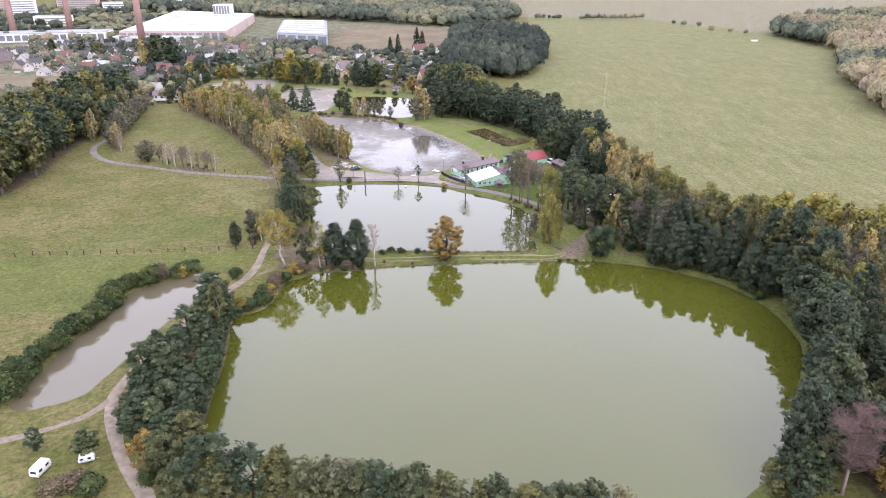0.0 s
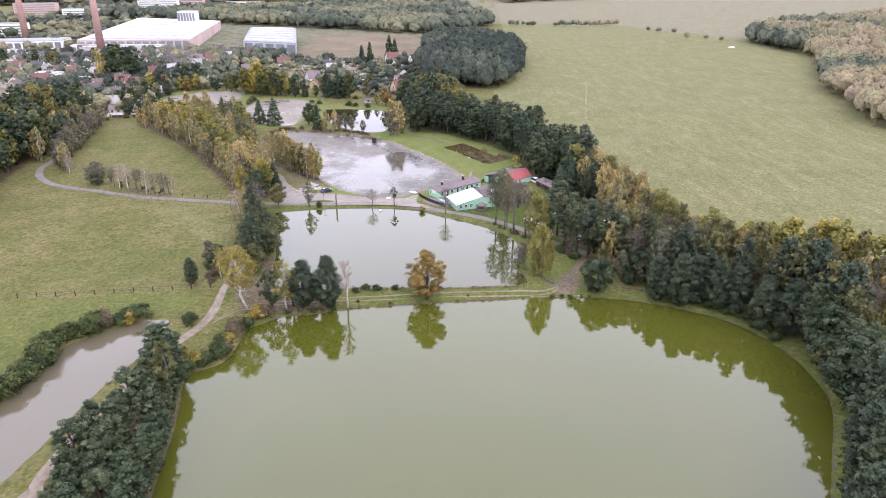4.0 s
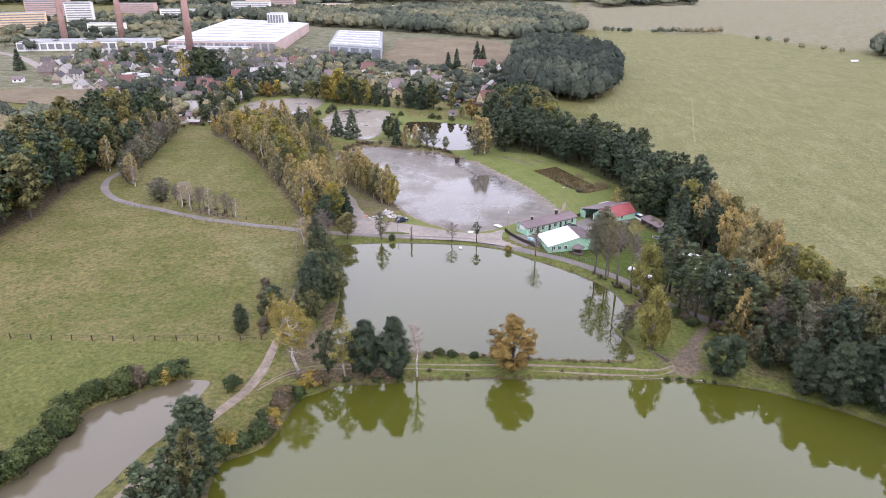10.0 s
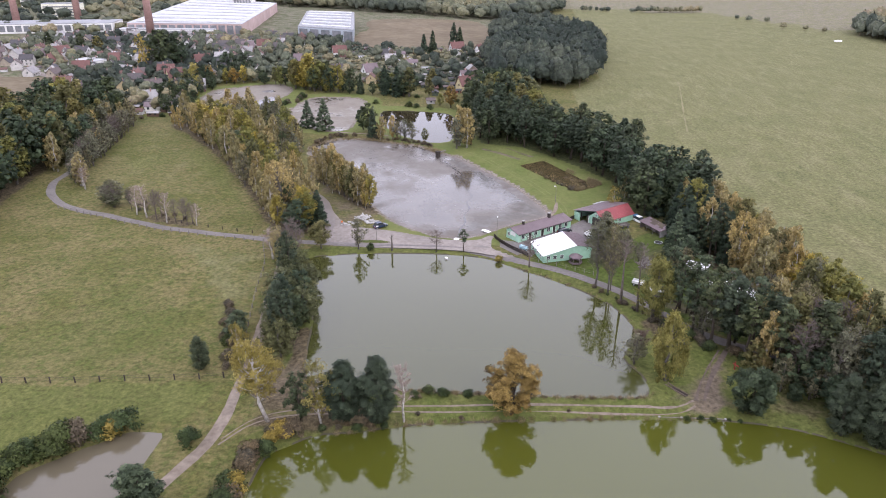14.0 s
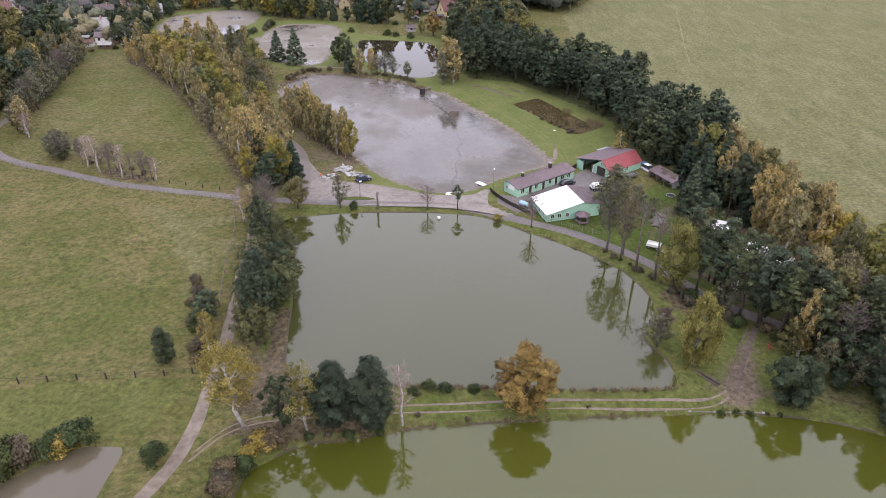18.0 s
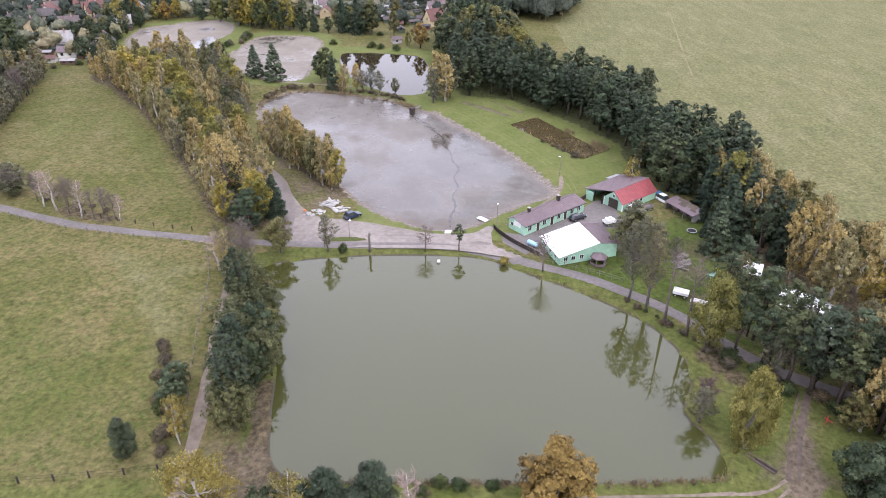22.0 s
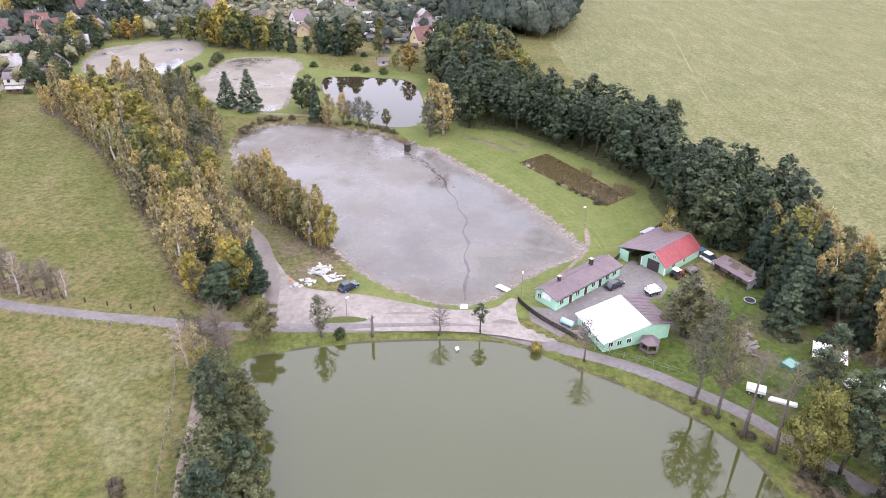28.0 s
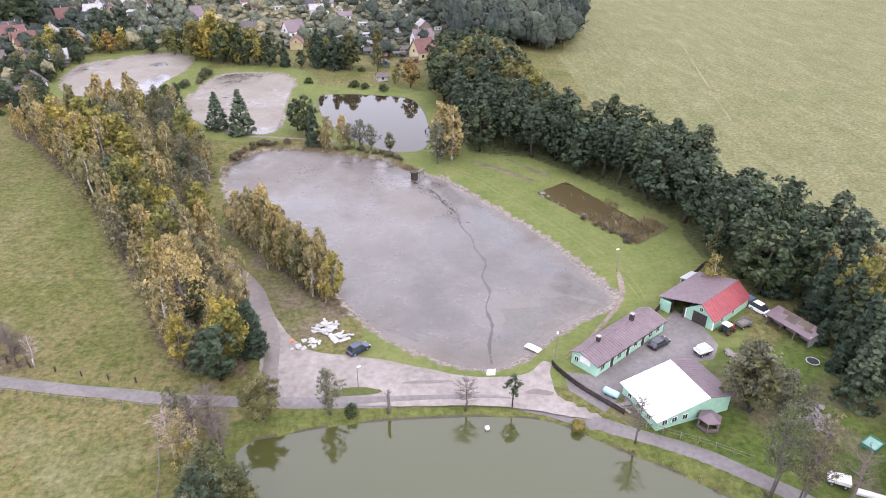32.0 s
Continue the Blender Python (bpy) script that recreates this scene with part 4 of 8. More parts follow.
def grow_bare(name, h, r, base, bark, label, seed=0, forks=30, twigs=16, lean=0.0, stem=None):
    """A leafless tree: trunk, forked limbs and fine twigs."""
    rng = np.random.default_rng(seed)
    tree = thing(name, label, "tree")
    t = h * 0.014 + 0.05
    m, tw = Mesh(), Mesh()
    m.tube([(lean * h * k / 4, rng.normal(0, 0.15), h * k / 4 * 0.96 - (0.4 if k == 0 else 0)) for k in range(5)], [t * 1.2, t, t * 0.7, t * 0.4, t * 0.1], 6)
    for k in range(forks):
        u = k / forks
        z0 = h * (base + (1 - base) * u * 0.9)
        a = k * 2.4 + rng.normal(0, 0.4)
        reach = r * float(profile("egg", np.array(u * 0.9 + 0.1))) * (0.7 + 0.5 * rng.random())
        s = np.array([lean * z0, 0, z0])
        e = s + np.array([math.cos(a) * reach, math.sin(a) * reach, reach * (0.5 + 0.5 * rng.random())])
        mid = (s + e) / 2 + rng.normal(0, 0.15, 3)
        tw.tube([s, mid, e], [t * 0.38, t * 0.22, 0.025], 4, False)
        for j in range(twigs):
            g = s + (e - s) * (0.3 + 0.7 * rng.random())
            d = rng.normal(0, 1, 3)
            d[2] = abs(d[2]) * 0.8
            d *= 0.45 * reach / np.linalg.norm(d)
            tw.tube([g, g + d * 0.5 + rng.normal(0, 0.06, 3), g + d], [0.028, 0.02, 0.01], 3, False)
    part("trunk", m, stem or bark, tree, "", True)
    part("crown", tw, bark, tree)
    return tree


def grow_shrub(name, h, r, n_clumps, per, size, leaf, label, seed=0, category="shrub"):
    rng = np.random.default_rng(seed)
    bush = thing(name, label, category)
    u, ang = rng.random(n_clumps), rng.random(n_clumps) * 2 * np.pi
    rad = r * np.sqrt(np.clip(1 - u**2, 0.04, 1)) * rng.random(n_clumps) ** 0.5
    c = np.stack([np.cos(ang) * rad, np.sin(ang) * rad, 0.15 * h + u * h * 0.72], 1)
    m = Mesh()
    for k in range(min(7, n_clumps)):
        m.tube([(rng.normal(0, 0.15), rng.normal(0, 0.15), -0.2), c[k] * (0.5, 0.5, 0.6), c[k]], [0.06, 0.045, 0.02], 4, False)
    part("stem", m, M["bark"], bush, "", True)
    v, f, soft, tint = cards(c, np.full(n_clumps, 0.30 * min(h, r) + 0.25), per, size, rng)
    part("foliage", np_mesh("foliage", v, f, leaf, soft, tint), leaf, bush)
    return bush


KINDS = {}
DETAIL = [1.0]


def stock(key, maker):
    KINDS[key] = [maker, None, None, None]


def plant(key, x, y, scale=1.0, wide=None, turn=None, z=None):
    """Sets one tree of a kind; the first is the grown one, the rest are copies."""
    grade = 3 if y > 400 or x < -150 else 2 if y > 275 or x < -100 or x > 92 else 1
    maker, first = KINDS[key][0], KINDS[key][grade]
    turn = RNG.random() * 360 if turn is None else turn
    wide = scale if wide is None else wide
    m = pose(x, y, lie(x, y) - 0.05 if z is None else z, 0, 0, turn) @ Matrix.Diagonal((wide, wide, scale, 1))
    if first is None:
        DETAIL[0] = (1.0, 0.70, 0.50)[grade - 1]
        KINDS[key][grade] = ob = maker()
        ob.matrix_basis = m
        return ob
    c = first.copy()
    scene.collection.objects.link(c)
    c.matrix_basis = m
    for o in first.children:
        k = o.copy()
        scene.collection.objects.link(k)
        k.parent = c
    return c


for s in range(3):
    stock(f"alder{s}", lambda s=s: grow("alder_tree", 16.5, 3.1, 0.24, "egg", 220, 10, 0.31, M["leaf_alder"], M["bark"], "dark green alder tree with a tall upright crown", clump=0.6, seed=20 + s, limbs=7, lobes=26, tall=1.2, hang=0.25, lump=0.85))
    stock(f"deep{s}", lambda s=s: grow("hornbeam_tree", 14, 4.2, 0.1, "round", 230, 11, 0.31, M["leaf_deep"], M["bark"], "deep green broadleaf tree with a wide crown", clump=0.7, seed=30 + s, limbs=7, lobes=26, hang=0.2, lump=0.8))
    stock(f"olive{s}", lambda s=s: grow("ash_tree", 14.5, 3.3, 0.12, "egg", 190, 11, 0.29, M["leaf_olive"], M["bark_grey"], "olive green tree turning to autumn colours", clump=0.65, seed=40 + s, limbs=7, lobes=24, tall=1.3, hang=0.4, lump=0.8))
    stock(f"birch{s}", lambda s=s: grow("birch_tree", 13.5, 2.4, 0.1, "egg", 150, 13, 0.24, M["leaf_birch"], M["bark_white"], "slender birch with fading brown-yellow leaves and white bark", clump=0.6, droop=0.8, seed=50 + s, limbs=7, lobes=24, tall=1.8, hang=0.6, lump=0.7))
    stock(f"yellow{s}", lambda s=s: grow("maple_tree", 12, 3.1, 0.1, "egg", 170, 15, 0.25, M["leaf_yellow"], M["bark_grey"], "tree with bright yellow autumn leaves", clump=0.65, seed=60 + s, limbs=7, lobes=24, tall=1.4, hang=0.4, lump=0.8))
    stock(f"rust{s}", lambda s=s: grow("oak_tree", 12.5, 3.7, 0.08, "egg", 190, 14, 0.27, M["leaf_rust"], M["bark"], "oak tree with rust-brown autumn leaves", clump=0.7, seed=70 + s, limbs=7, lobes=24, lump=0.8, hang=0.25))
    stock(f"lime{s}", lambda s=s: grow("poplar_tree", 13.5, 3.4, 0.1, "egg", 180, 14, 0.26, M["leaf_lime"], M["bark_grey"], "tree with yellow-green autumn leaves", clump=0.65, seed=80 + s, limbs=7, lobes=24, tall=1.4, hang=0.4, lump=0.8))
    stock(f"pine{s}", lambda s=s: grow("pine_tree", 11, 2.9, 0.1, "egg", 100, 24, 0.28, M["leaf_pine"], M["bark"], "young bluish-green pine with soft dense needles", clump=0.7, flat=0.7, seed=90 + s, limbs=8, lobes=30, lump=0.75, tall=1.2, hang=0.2, ragged=0.12))
    stock(f"tallpine{s}", lambda s=s: grow("pine_tree", 14, 2.7, 0.42, "egg", 70, 18, 0.24, M["leaf_pine"], M["bark"], "tall open pine with a bare lower trunk", clump=0.8, flat=0.45, seed=95 + s, limbs=16, lobes=16, lump=0.75))
    stock(f"spruce{s}", lambda s=s: grow("spruce_tree", 14, 2.9, 0.04, "cone", 150, 20, 0.30, M["leaf_spruce"], M["bark"], "dark conical spruce with drooping boughs", clump=0.85, flat=0.35, droop=0.5, seed=100 + s, limbs=14))
    stock(f"bare{s}", lambda s=s: grow_bare("bare_tree", 12, 3.0, 0.28, M["twig"], "leafless grey-brown tree with fine twigs", seed=110 + s))
    stock(f"thin{s}", lambda s=s: grow("sallow_tree", 11.5, 3.1, 0.15, "egg", 130, 13, 0.19, M["leaf_thin"], M["bark_grey"], "half-bare grey-green tree with thin foliage", clump=0.65, seed=150 + s, limbs=30, lobes=24, tall=1.5, hang=0.55, lump=0.85))
    stock(f"sallow{s}", lambda s=s: grow("alder_tree", 11, 4.4, 0.06, "round", 250, 13, 0.26, M["leaf_sallow"], M["bark_grey"], "broad grey-green alder overhanging the track and pond", clump=0.7, seed=170 + s, limbs=7, lobes=30, hang=0.25, lump=0.75))
    stock(f"shrub{s}", lambda s=s: grow_shrub("shrub", 2.6, 1.9, 50, 30, 0.17, M["leaf_hedge"], "dense dark green shrub on the bank", seed=120 + s))
    stock(f"scrub{s}", lambda s=s: grow_shrub("shrub", 2.4, 1.7, 40, 30, 0.15, M["leaf_heather"], "faded brown thin scrub bush", seed=130 + s))
    stock(f"gold{s}", lambda s=s: grow_shrub("shrub", 2.8, 1.7, 40, 30, 0.17, M["leaf_gold"], "shrub with golden yellow leaves", seed=140 + s))
stock("willow", lambda: grow("willow_tree", 12, 3.2, 0.06, "egg", 260, 18, 0.23, M["leaf_willow"], M["bark_grey"], "weeping yellow-green willow at the water", clump=0.6, droop=1.6, seed=5, limbs=10, lobes=34, tall=1.6, hang=0.7, lump=0.7, fine=1.8, ragged=0.07))
stock("roundolive", lambda: grow("linden_tree", 8.5, 3.5, 0.16, "round", 230, 18, 0.22, M["leaf_olive"], M["bark_grey"], "round golden-green tree beside the parking ground", clump=0.65, seed=18, lobes=36, lump=0.65, fine=1.6, ragged=0.08))
stock("lanetree", lambda: grow("sallow_tree", 18.4, 3.3, 0.3, "egg", 230, 12, 0.15, M["leaf_thin"], M["bark_grey"], "tall half-bare grey-green tree between lane and pond", clump=0.6, seed=19, limbs=60, lobes=46, tall=1.4, hang=0.5, lump=0.6, fine=1.3, trunk=0.24))
stock("palebare", lambda: grow("aspen_tree", 13, 3.8, 0.2, "egg", 130, 14, 0.17, M["leaf_birch"], M["bark_grey"], "half-bare pale beige tree with a few leaves", clump=0.8, seed=16, limbs=46, lobes=24, tall=1.3, hang=0.5))
stock("poleb", lambda: grow_bare("bare_tree", 13, 1.7, 0.62, M["twig"], "tall slender leafless tree with a bare pole trunk", seed=14, forks=16, twigs=7))
stock("goldwillow", lambda: grow("birch_tree", 13.5, 3.4, 0.08, "egg", 260, 17, 0.23, M["leaf_willow"], M["bark_grey"], "drooping golden yellow birch beside the lane", clump=0.6, droop=1.5, seed=15, limbs=12, lobes=34, tall=1.6, hang=0.65, lump=0.7, fine=1.7, ragged=0.07))
stock("goldbirch", lambda: grow("birch_tree", 13, 3.2, 0.2, "egg", 95, 15, 0.21, M["leaf_gold"], M["bark_white"], "white-stemmed birch with thin golden leaves", clump=0.6, droop=0.8, seed=12, limbs=26, trunk=0.18, lobes=28, tall=1.4, hang=0.55, lump=0.75, fine=1.8))
stock("damoak", lambda: grow("oak_tree", 12.5, 3.8, 0.03, "egg", 380, 18, 0.25, M["leaf_rust"], M["bark"], "full oak tree with rust-gold autumn leaves on the dam", clump=0.6, seed=71, limbs=12, lobes=48, lump=0.62, hang=0.3, fine=1.9, ragged=0.07))
stock("fir", lambda: grow("fir_tree", 12, 3.1, 0.03, "cone", 170, 18, 0.24, M["leaf_fir"], M["bark"], "pale green conical fir in the garden", clump=0.6, flat=0.3, droop=0.6, seed=105, limbs=14, fine=1.3))
stock("airyfir", lambda: grow("spruce_tree", 13, 3.4, 0.06, "cone", 200, 18, 0.26, M["leaf_fir"], M["bark"], "open grey-green spruce with drooping boughs", clump=0.6, flat=0.25, droop=0.7, seed=106, limbs=30, fine=1.2))
stock("roundtree", lambda: grow("linden_tree", 8, 3.3, 0.03, "round", 260, 22, 0.23, M["leaf_deep"], M["bark"], "small dense round dark green tree on the dam", clump=0.65, seed=6, lobes=44, lump=0.6, fine=1.7, ragged=0.07))
stock("pairalder", lambda: grow("alder_tree", 15, 3.7, 0.02, "egg", 560, 18, 0.24, M["leaf_alder"], M["bark"], "dense dark green alder clothed to the ground", clump=0.75, seed=17, lobes=64, lump=0.65, tall=1.2, hang=0.25, fine=1.7, ragged=0.07))
stock("leanbirch", lambda: grow("birch_tree", 13.5, 3.7, 0.34, "egg", 225, 14, 0.21, M["leaf_gold"], M["bark_white"], "leaning white birch with sparse golden leaves", clump=0.65, lean=-0.15, seed=8, limbs=40, trunk=0.26, lobes=34, tall=1.3, hang=0.5, lump=0.65, fine=1.8, ragged=0.1))
stock("barebirch", lambda: grow_bare("bare_birch", 9, 1.7, 0.25, M["twig_pink"], "thin leafless birch with pinkish twigs", seed=9, forks=22, twigs=20, lean=-0.09, stem=M["bark_white"]))
stock("pinkbare", lambda: grow_bare("bare_tree", 11, 3.4, 0.25, M["twig_plum"], "leafless plum-brown tree with pale limbs and dense fine twigs", seed=10, forks=40, twigs=46, stem=M["twig_pink"]))


# clear ground kept round buildings and vehicles
AVOID = [(51.5, 242, 4.0), (55.5, 224.5, 5.0), (53.4, 227, 4), (59, 220, 4), (50, 240, 5.5), (47.8, 216.6, 2.6), (45, 268, 5), (48, 264, 5), (52, 235, 3)]


def fill(poly, gap, kinds, lo=0.8, hi=1.15, seed=0, keep=1.0, broad=1.0):
    """Scatters trees over a plot, no two closer than the gap."""
    rng = np.random.default_rng(seed)
    lo_p, hi_p = poly.min(0), poly.max(0)
    area = np.prod(hi_p - lo_p)
    tries = rng.random((int(area / gap**2 * 6), 2)) * (hi_p - lo_p) + lo_p
    tries = tries[inside(poly, tries[:, 0], tries[:, 1])]
    kept = []
    for p in tries:
        if all((p[0] - a) ** 2 + (p[1] - b) ** 2 > gap * gap for a, b in kept):
            kept.append((p[0], p[1]))
    names, w = zip(*kinds)
    w = np.array(w) / sum(w)
    for x, y in kept:
        if rng.random() > keep or any((x - a) ** 2 + (y - b) ** 2 < c * c for a, b, c in AVOID):
            continue
        k = names[rng.choice(len(names), p=w)]
        s = lo + (hi - lo) * rng.random()
        plant(f"{k}{rng.integers(3)}", x, y, s, s * broad * (0.9 + 0.25 * rng.random()))


def row(pts, gap, kinds, lo=0.8, hi=1.1, jitter=0.6, seed=0, broad=1.0):
    rng = np.random.default_rng(seed)
    line = spline(pts, 0.5)
    dist = np.r_[0, np.cumsum(np.linalg.norm(np.diff(line, axis=0), axis=1))]
    names, w = zip(*kinds)
    w = np.array(w) / sum(w)
    for d in np.arange(0, dist[-1], gap):
        x = np.interp(d, dist, line[:, 0]) + rng.normal(0, jitter)
        y = np.interp(d, dist, line[:, 1]) + rng.normal(0, jitter)
        k = names[rng.choice(len(names), p=w)]
        s = lo + (hi - lo) * rng.random()
        plant(f"{k}{rng.integers(3)}", x, y, s, s * broad * (0.85 + 0.3 * rng.random()))


# the wood on the east side, down to the great pond
fill(RIGHT_WOOD, 5.2, [("olive", 3.2), ("birch", 2), ("lime", 1), ("thin", 4.2), ("bare", 1.4), ("alder", 0.8)], 1.05, 1.3, 1, 1.0, 0.78)
fill(SOUTH_WOOD, 5.0, [("deep", 3), ("sallow", 2.2), ("olive", 1.2), ("alder", 2), ("thin", 0.8)], 0.85, 1.15, 63)
fill(EDGE_WOOD, 6.0, [("birch", 5), ("olive", 1.4), ("spruce", 1), ("lime", 0.6), ("thin", 1.4)], 0.95, 1.3, 30, 1.0, 0.85)
row([(84.6, 152), (83.6, 143), (82.2, 131.5), (74.2, 114), (68.2, 103.5), (62.4, 95), (57.6, 89)], 3.6, [("alder", 3), ("deep", 2.4), ("sallow", 1.2)], 0.95, 1.25, 0.7, 23)
row([(75, 119), (70, 109), (65, 100), (60, 92.5), (56.4, 87.5)], 3.0, [("sallow", 2), ("deep", 2), ("shrub", 1)], 0.5, 0.72, 0.6, 85)
for key, x, y, k, w in (("deep0", 55.8, 90.2, 0.62, 0.7), ("sallow2", 52.4, 87.0, 0.6, 0.6), ("deep1", 57.2, 86.6, 0.75, 0.8), ("alder1", 60.8, 88.4, 0.75, 1.0), ("deep2", 54.6, 84.4, 0.7, 0.75), ("deep2", 60.6, 92.4, 0.85, 0.85), ("rust1", 70.4, 86.2, 0.8, 0.9), ("sallow0", 68.8, 93.4, 0.9, 0.95), ("deep1", 65.4, 97.0, 1.0, 0.95)):
    plant(key, x, y, k, w)
row([(63, 176.6), (70, 172.6), (76, 166), (80.4, 157)], 2.6, [("shrub", 1)], 0.5, 0.95, 0.6, 81)
row([(86, 172), (89, 164), (90, 155), (88, 147)], 3.6, [("alder", 3), ("olive", 1)], 1.15, 1.4, 0.9, 79, 0.9)
row([(69.5, 222), (71, 208), (75.5, 200), (79, 195.5), (86, 188)], 4.2, [("lime", 2), ("yellow", 2), ("birch", 1), ("thin", 0.6)], 1.15, 1.35, 1.0, 21, 0.95)
row([(86, 188), (94, 189), (101, 190), (106.5, 185), (112, 179.5), (116, 172)], 4.6, [("lime", 3.4), ("yellow", 1.2)], 1.15, 1.4, 1.0, 29, 1.1)
row([(60, 203.5), (66, 199), (73, 193), (80, 185), (86, 176)], 4.2, [("thin", 2.4), ("olive", 2), ("birch", 1), ("bare", 0.8)], 1.2, 1.42, 0.8, 82, 0.72)
row([(89, 171), (92, 162), (93, 152)], 4.2, [("alder", 2), ("olive", 1)], 1.1, 1.3, 1.0, 83)
plant("pinkbare", 63.2, 86.8, 1.5, 1.45)
for key, x, y, k, w in (("birch2", 51.4, 194.8, 1.1, 0.9), ("deep0", 55.4, 190.6, 0.7, 0.8), ("deep1", 58.8, 187.6, 0.72, 0.8), ("tallpine1", 54.0, 194.4, 1.15, 1.2), ("thin1", 61.6, 187.0, 1.3, 1.1), ("alder1", 66.5, 182.6, 1.05, 0.95), ("olive1", 73.0, 178.6, 1.25, 0.9), ("alder0", 77.4, 172.0, 1.15, 1.0)):
    plant(key, x, y, k, w)
for x, y, k in ((58.8, 177.0, 0.84), (63.6, 174.0, 0.95), (67.4, 174.2, 0.9), (71.6, 171.4, 0.9), (65.5, 178.4, 0.74), (75.4, 168.4, 0.85), (78.0, 160.6, 0.84), (80.0, 164.4, 0.8), (82.6, 157.5, 0.95)):
    plant("pairalder", x, y, k, k * 1.05)
for x, y, k in ((60.6, 182.6, 0.9), (67.6, 177.4, 0.95), (54.4, 186.4, 0.5)):
    plant("roundtree", x, y, k, k * 0.95)
# gardens and camp between the lane and the field
fill(np.array([(39, 222.5), (45, 231), (53, 238), (57, 250), (66, 246), (68, 230), (66, 214), (60, 204), (52, 206)], float), 7.4, [("tallpine", 3), ("alder", 0.6), ("birch", 1.2), ("thin", 1.4), ("olive", 0.6)], 0.8, 1.1, 22, 1.0, 0.85)
row([(55, 196.5), (60, 192), (65, 187)], 4.2, [("alder", 1), ("thin", 1.5), ("scrub", 1)], 0.6, 0.9, 0.8, 24)
for key, x, y, s, w in (("tallpine0", 51.4, 201.6, 1.35, 1.3), ("alder1", 47.8, 203.4, 1.1, 1.2), ("tallpine2", 49.6, 198.8, 1.15, 1.1), ("birch2", 55.5, 203.4, 1.35, 1.4), ("alder0", 54.0, 198.6, 1.0, 1.2), ("bare1", 57.0, 192.0, 1.2, 1.2), ("alder2", 71.0, 177.0, 0.85, 1.0), ("thin1", 53.0, 189.2, 0.7, 0.7), ("olive1", 57.4, 197.6, 1.2, 1.25), ("alder0", 61.0, 194.0, 1.1, 1.3), ("thin2", 64.8, 189.8, 1.3, 1.4), ("alder2", 68.4, 185.0, 1.1, 1.3), ("olive0", 72.0, 180.4, 1.1, 1.2), ("tallpine1", 44.6, 205.8, 1.1, 1.1), ("deep1", 50.0, 206.4, 0.85, 0.8), ("thin0", 57.6, 187.0, 0.6, 0.8), ("olive2", 49.6, 195.0, 0.55, 0.7),
                        ("birch1", 64.1, 255.1, 1.3, 1.15), ("birch0", 60.8, 238.9, 1.38, 1.25), ("birch2", 68.8, 246.5, 1.15, 1.05), ("birch0", 70.2, 237.5, 1.1, 1.0), ("birch1", 68.0, 224.0, 1.2, 1.1), ("yellow2", 69.8, 252.0, 1.05, 0.9), ("birch2", 66.0, 271, 1.1, 1.3),
                        ("lime1", 74.0, 226.0, 0.95, 0.95), ("olive0", 71.5, 236.0, 1.0, 1.0)):
    plant(key, x, y, s, w)
row([(38.6, 214.2), (40.2, 211.2), (43.5, 207.6), (47, 204.6)], 4.4, [("tallpine", 3), ("thin", 1)], 0.85, 1.15, 1.0, 25, 1.0)
row([(37, 214), (40, 209), (46, 203.6), (52, 199), (60, 192)], 1.8, [("scrub", 1), ("shrub", 1.4)], 0.5, 1.0, 0.9, 54)
for key, x, y, s in (("tallpine0", 43.9, 218, 0.95), ("tallpine1", 49.3, 217.8, 0.95), ("birch0", 66, 257.2, 1.15), ("birch1", 65.9, 245.2, 1.05), ("birch2", 71, 250, 1.1),
                     ("birch0", 66.5, 277, 1.05), ("spruce2", 63.5, 275, 0.95), ("spruce0", 60.1, 260.2, 0.95), ("spruce1", 62.7, 264, 0.9),
                     ("spruce2", 57.5, 266, 0.85), ("olive0", 68, 266, 0.9), ("olive1", 69, 240, 0.9), ("birch1", 44.1, 297, 0.7)):
    plant(key, x, y, s)
fill(np.array([(50, 281), (66, 277), (69, 256), (62, 249), (54, 252), (54, 264), (52, 272)], float), 4.2, [("spruce", 5), ("alder", 1.5), ("birch", 1)], 0.75, 1.0, 26)
plant("thin0", 28.6, 248.0, 1.2, 1.6)
plant("olive2", 28.9, 247.6, 0.85, 1.2)
plant("thin2", 29.4, 249.2, 1.0, 1.4)
plant("thin1", 33.5, 246.5, 0.8, 1.0)
plant("thin0", 36.5, 252.5, 0.4, 0.6)
for key, x, y, s, w in (("fir", 47.8, 249.0, 1.22, 1.25), ("spruce1", 48.9, 256.5, 0.47, 0.65), ("spruce2", 50.4, 264.3, 0.42, 0.55), ("spruce0", 52.4, 253, 1.0, 1.1), ("spruce1", 53.5, 258.4, 1.1, 1.15), ("spruce2", 54.6, 263.4, 1.05, 1.1), ("spruce0", 56.2, 268.4, 1.15, 1.2),
                        ("spruce1", 58.4, 255.6, 1.15, 1.2), ("spruce2", 59.8, 262, 1.2, 1.2), ("spruce0", 54.6, 273, 1.0, 1.1)):
    plant(key, x, y, s, w)
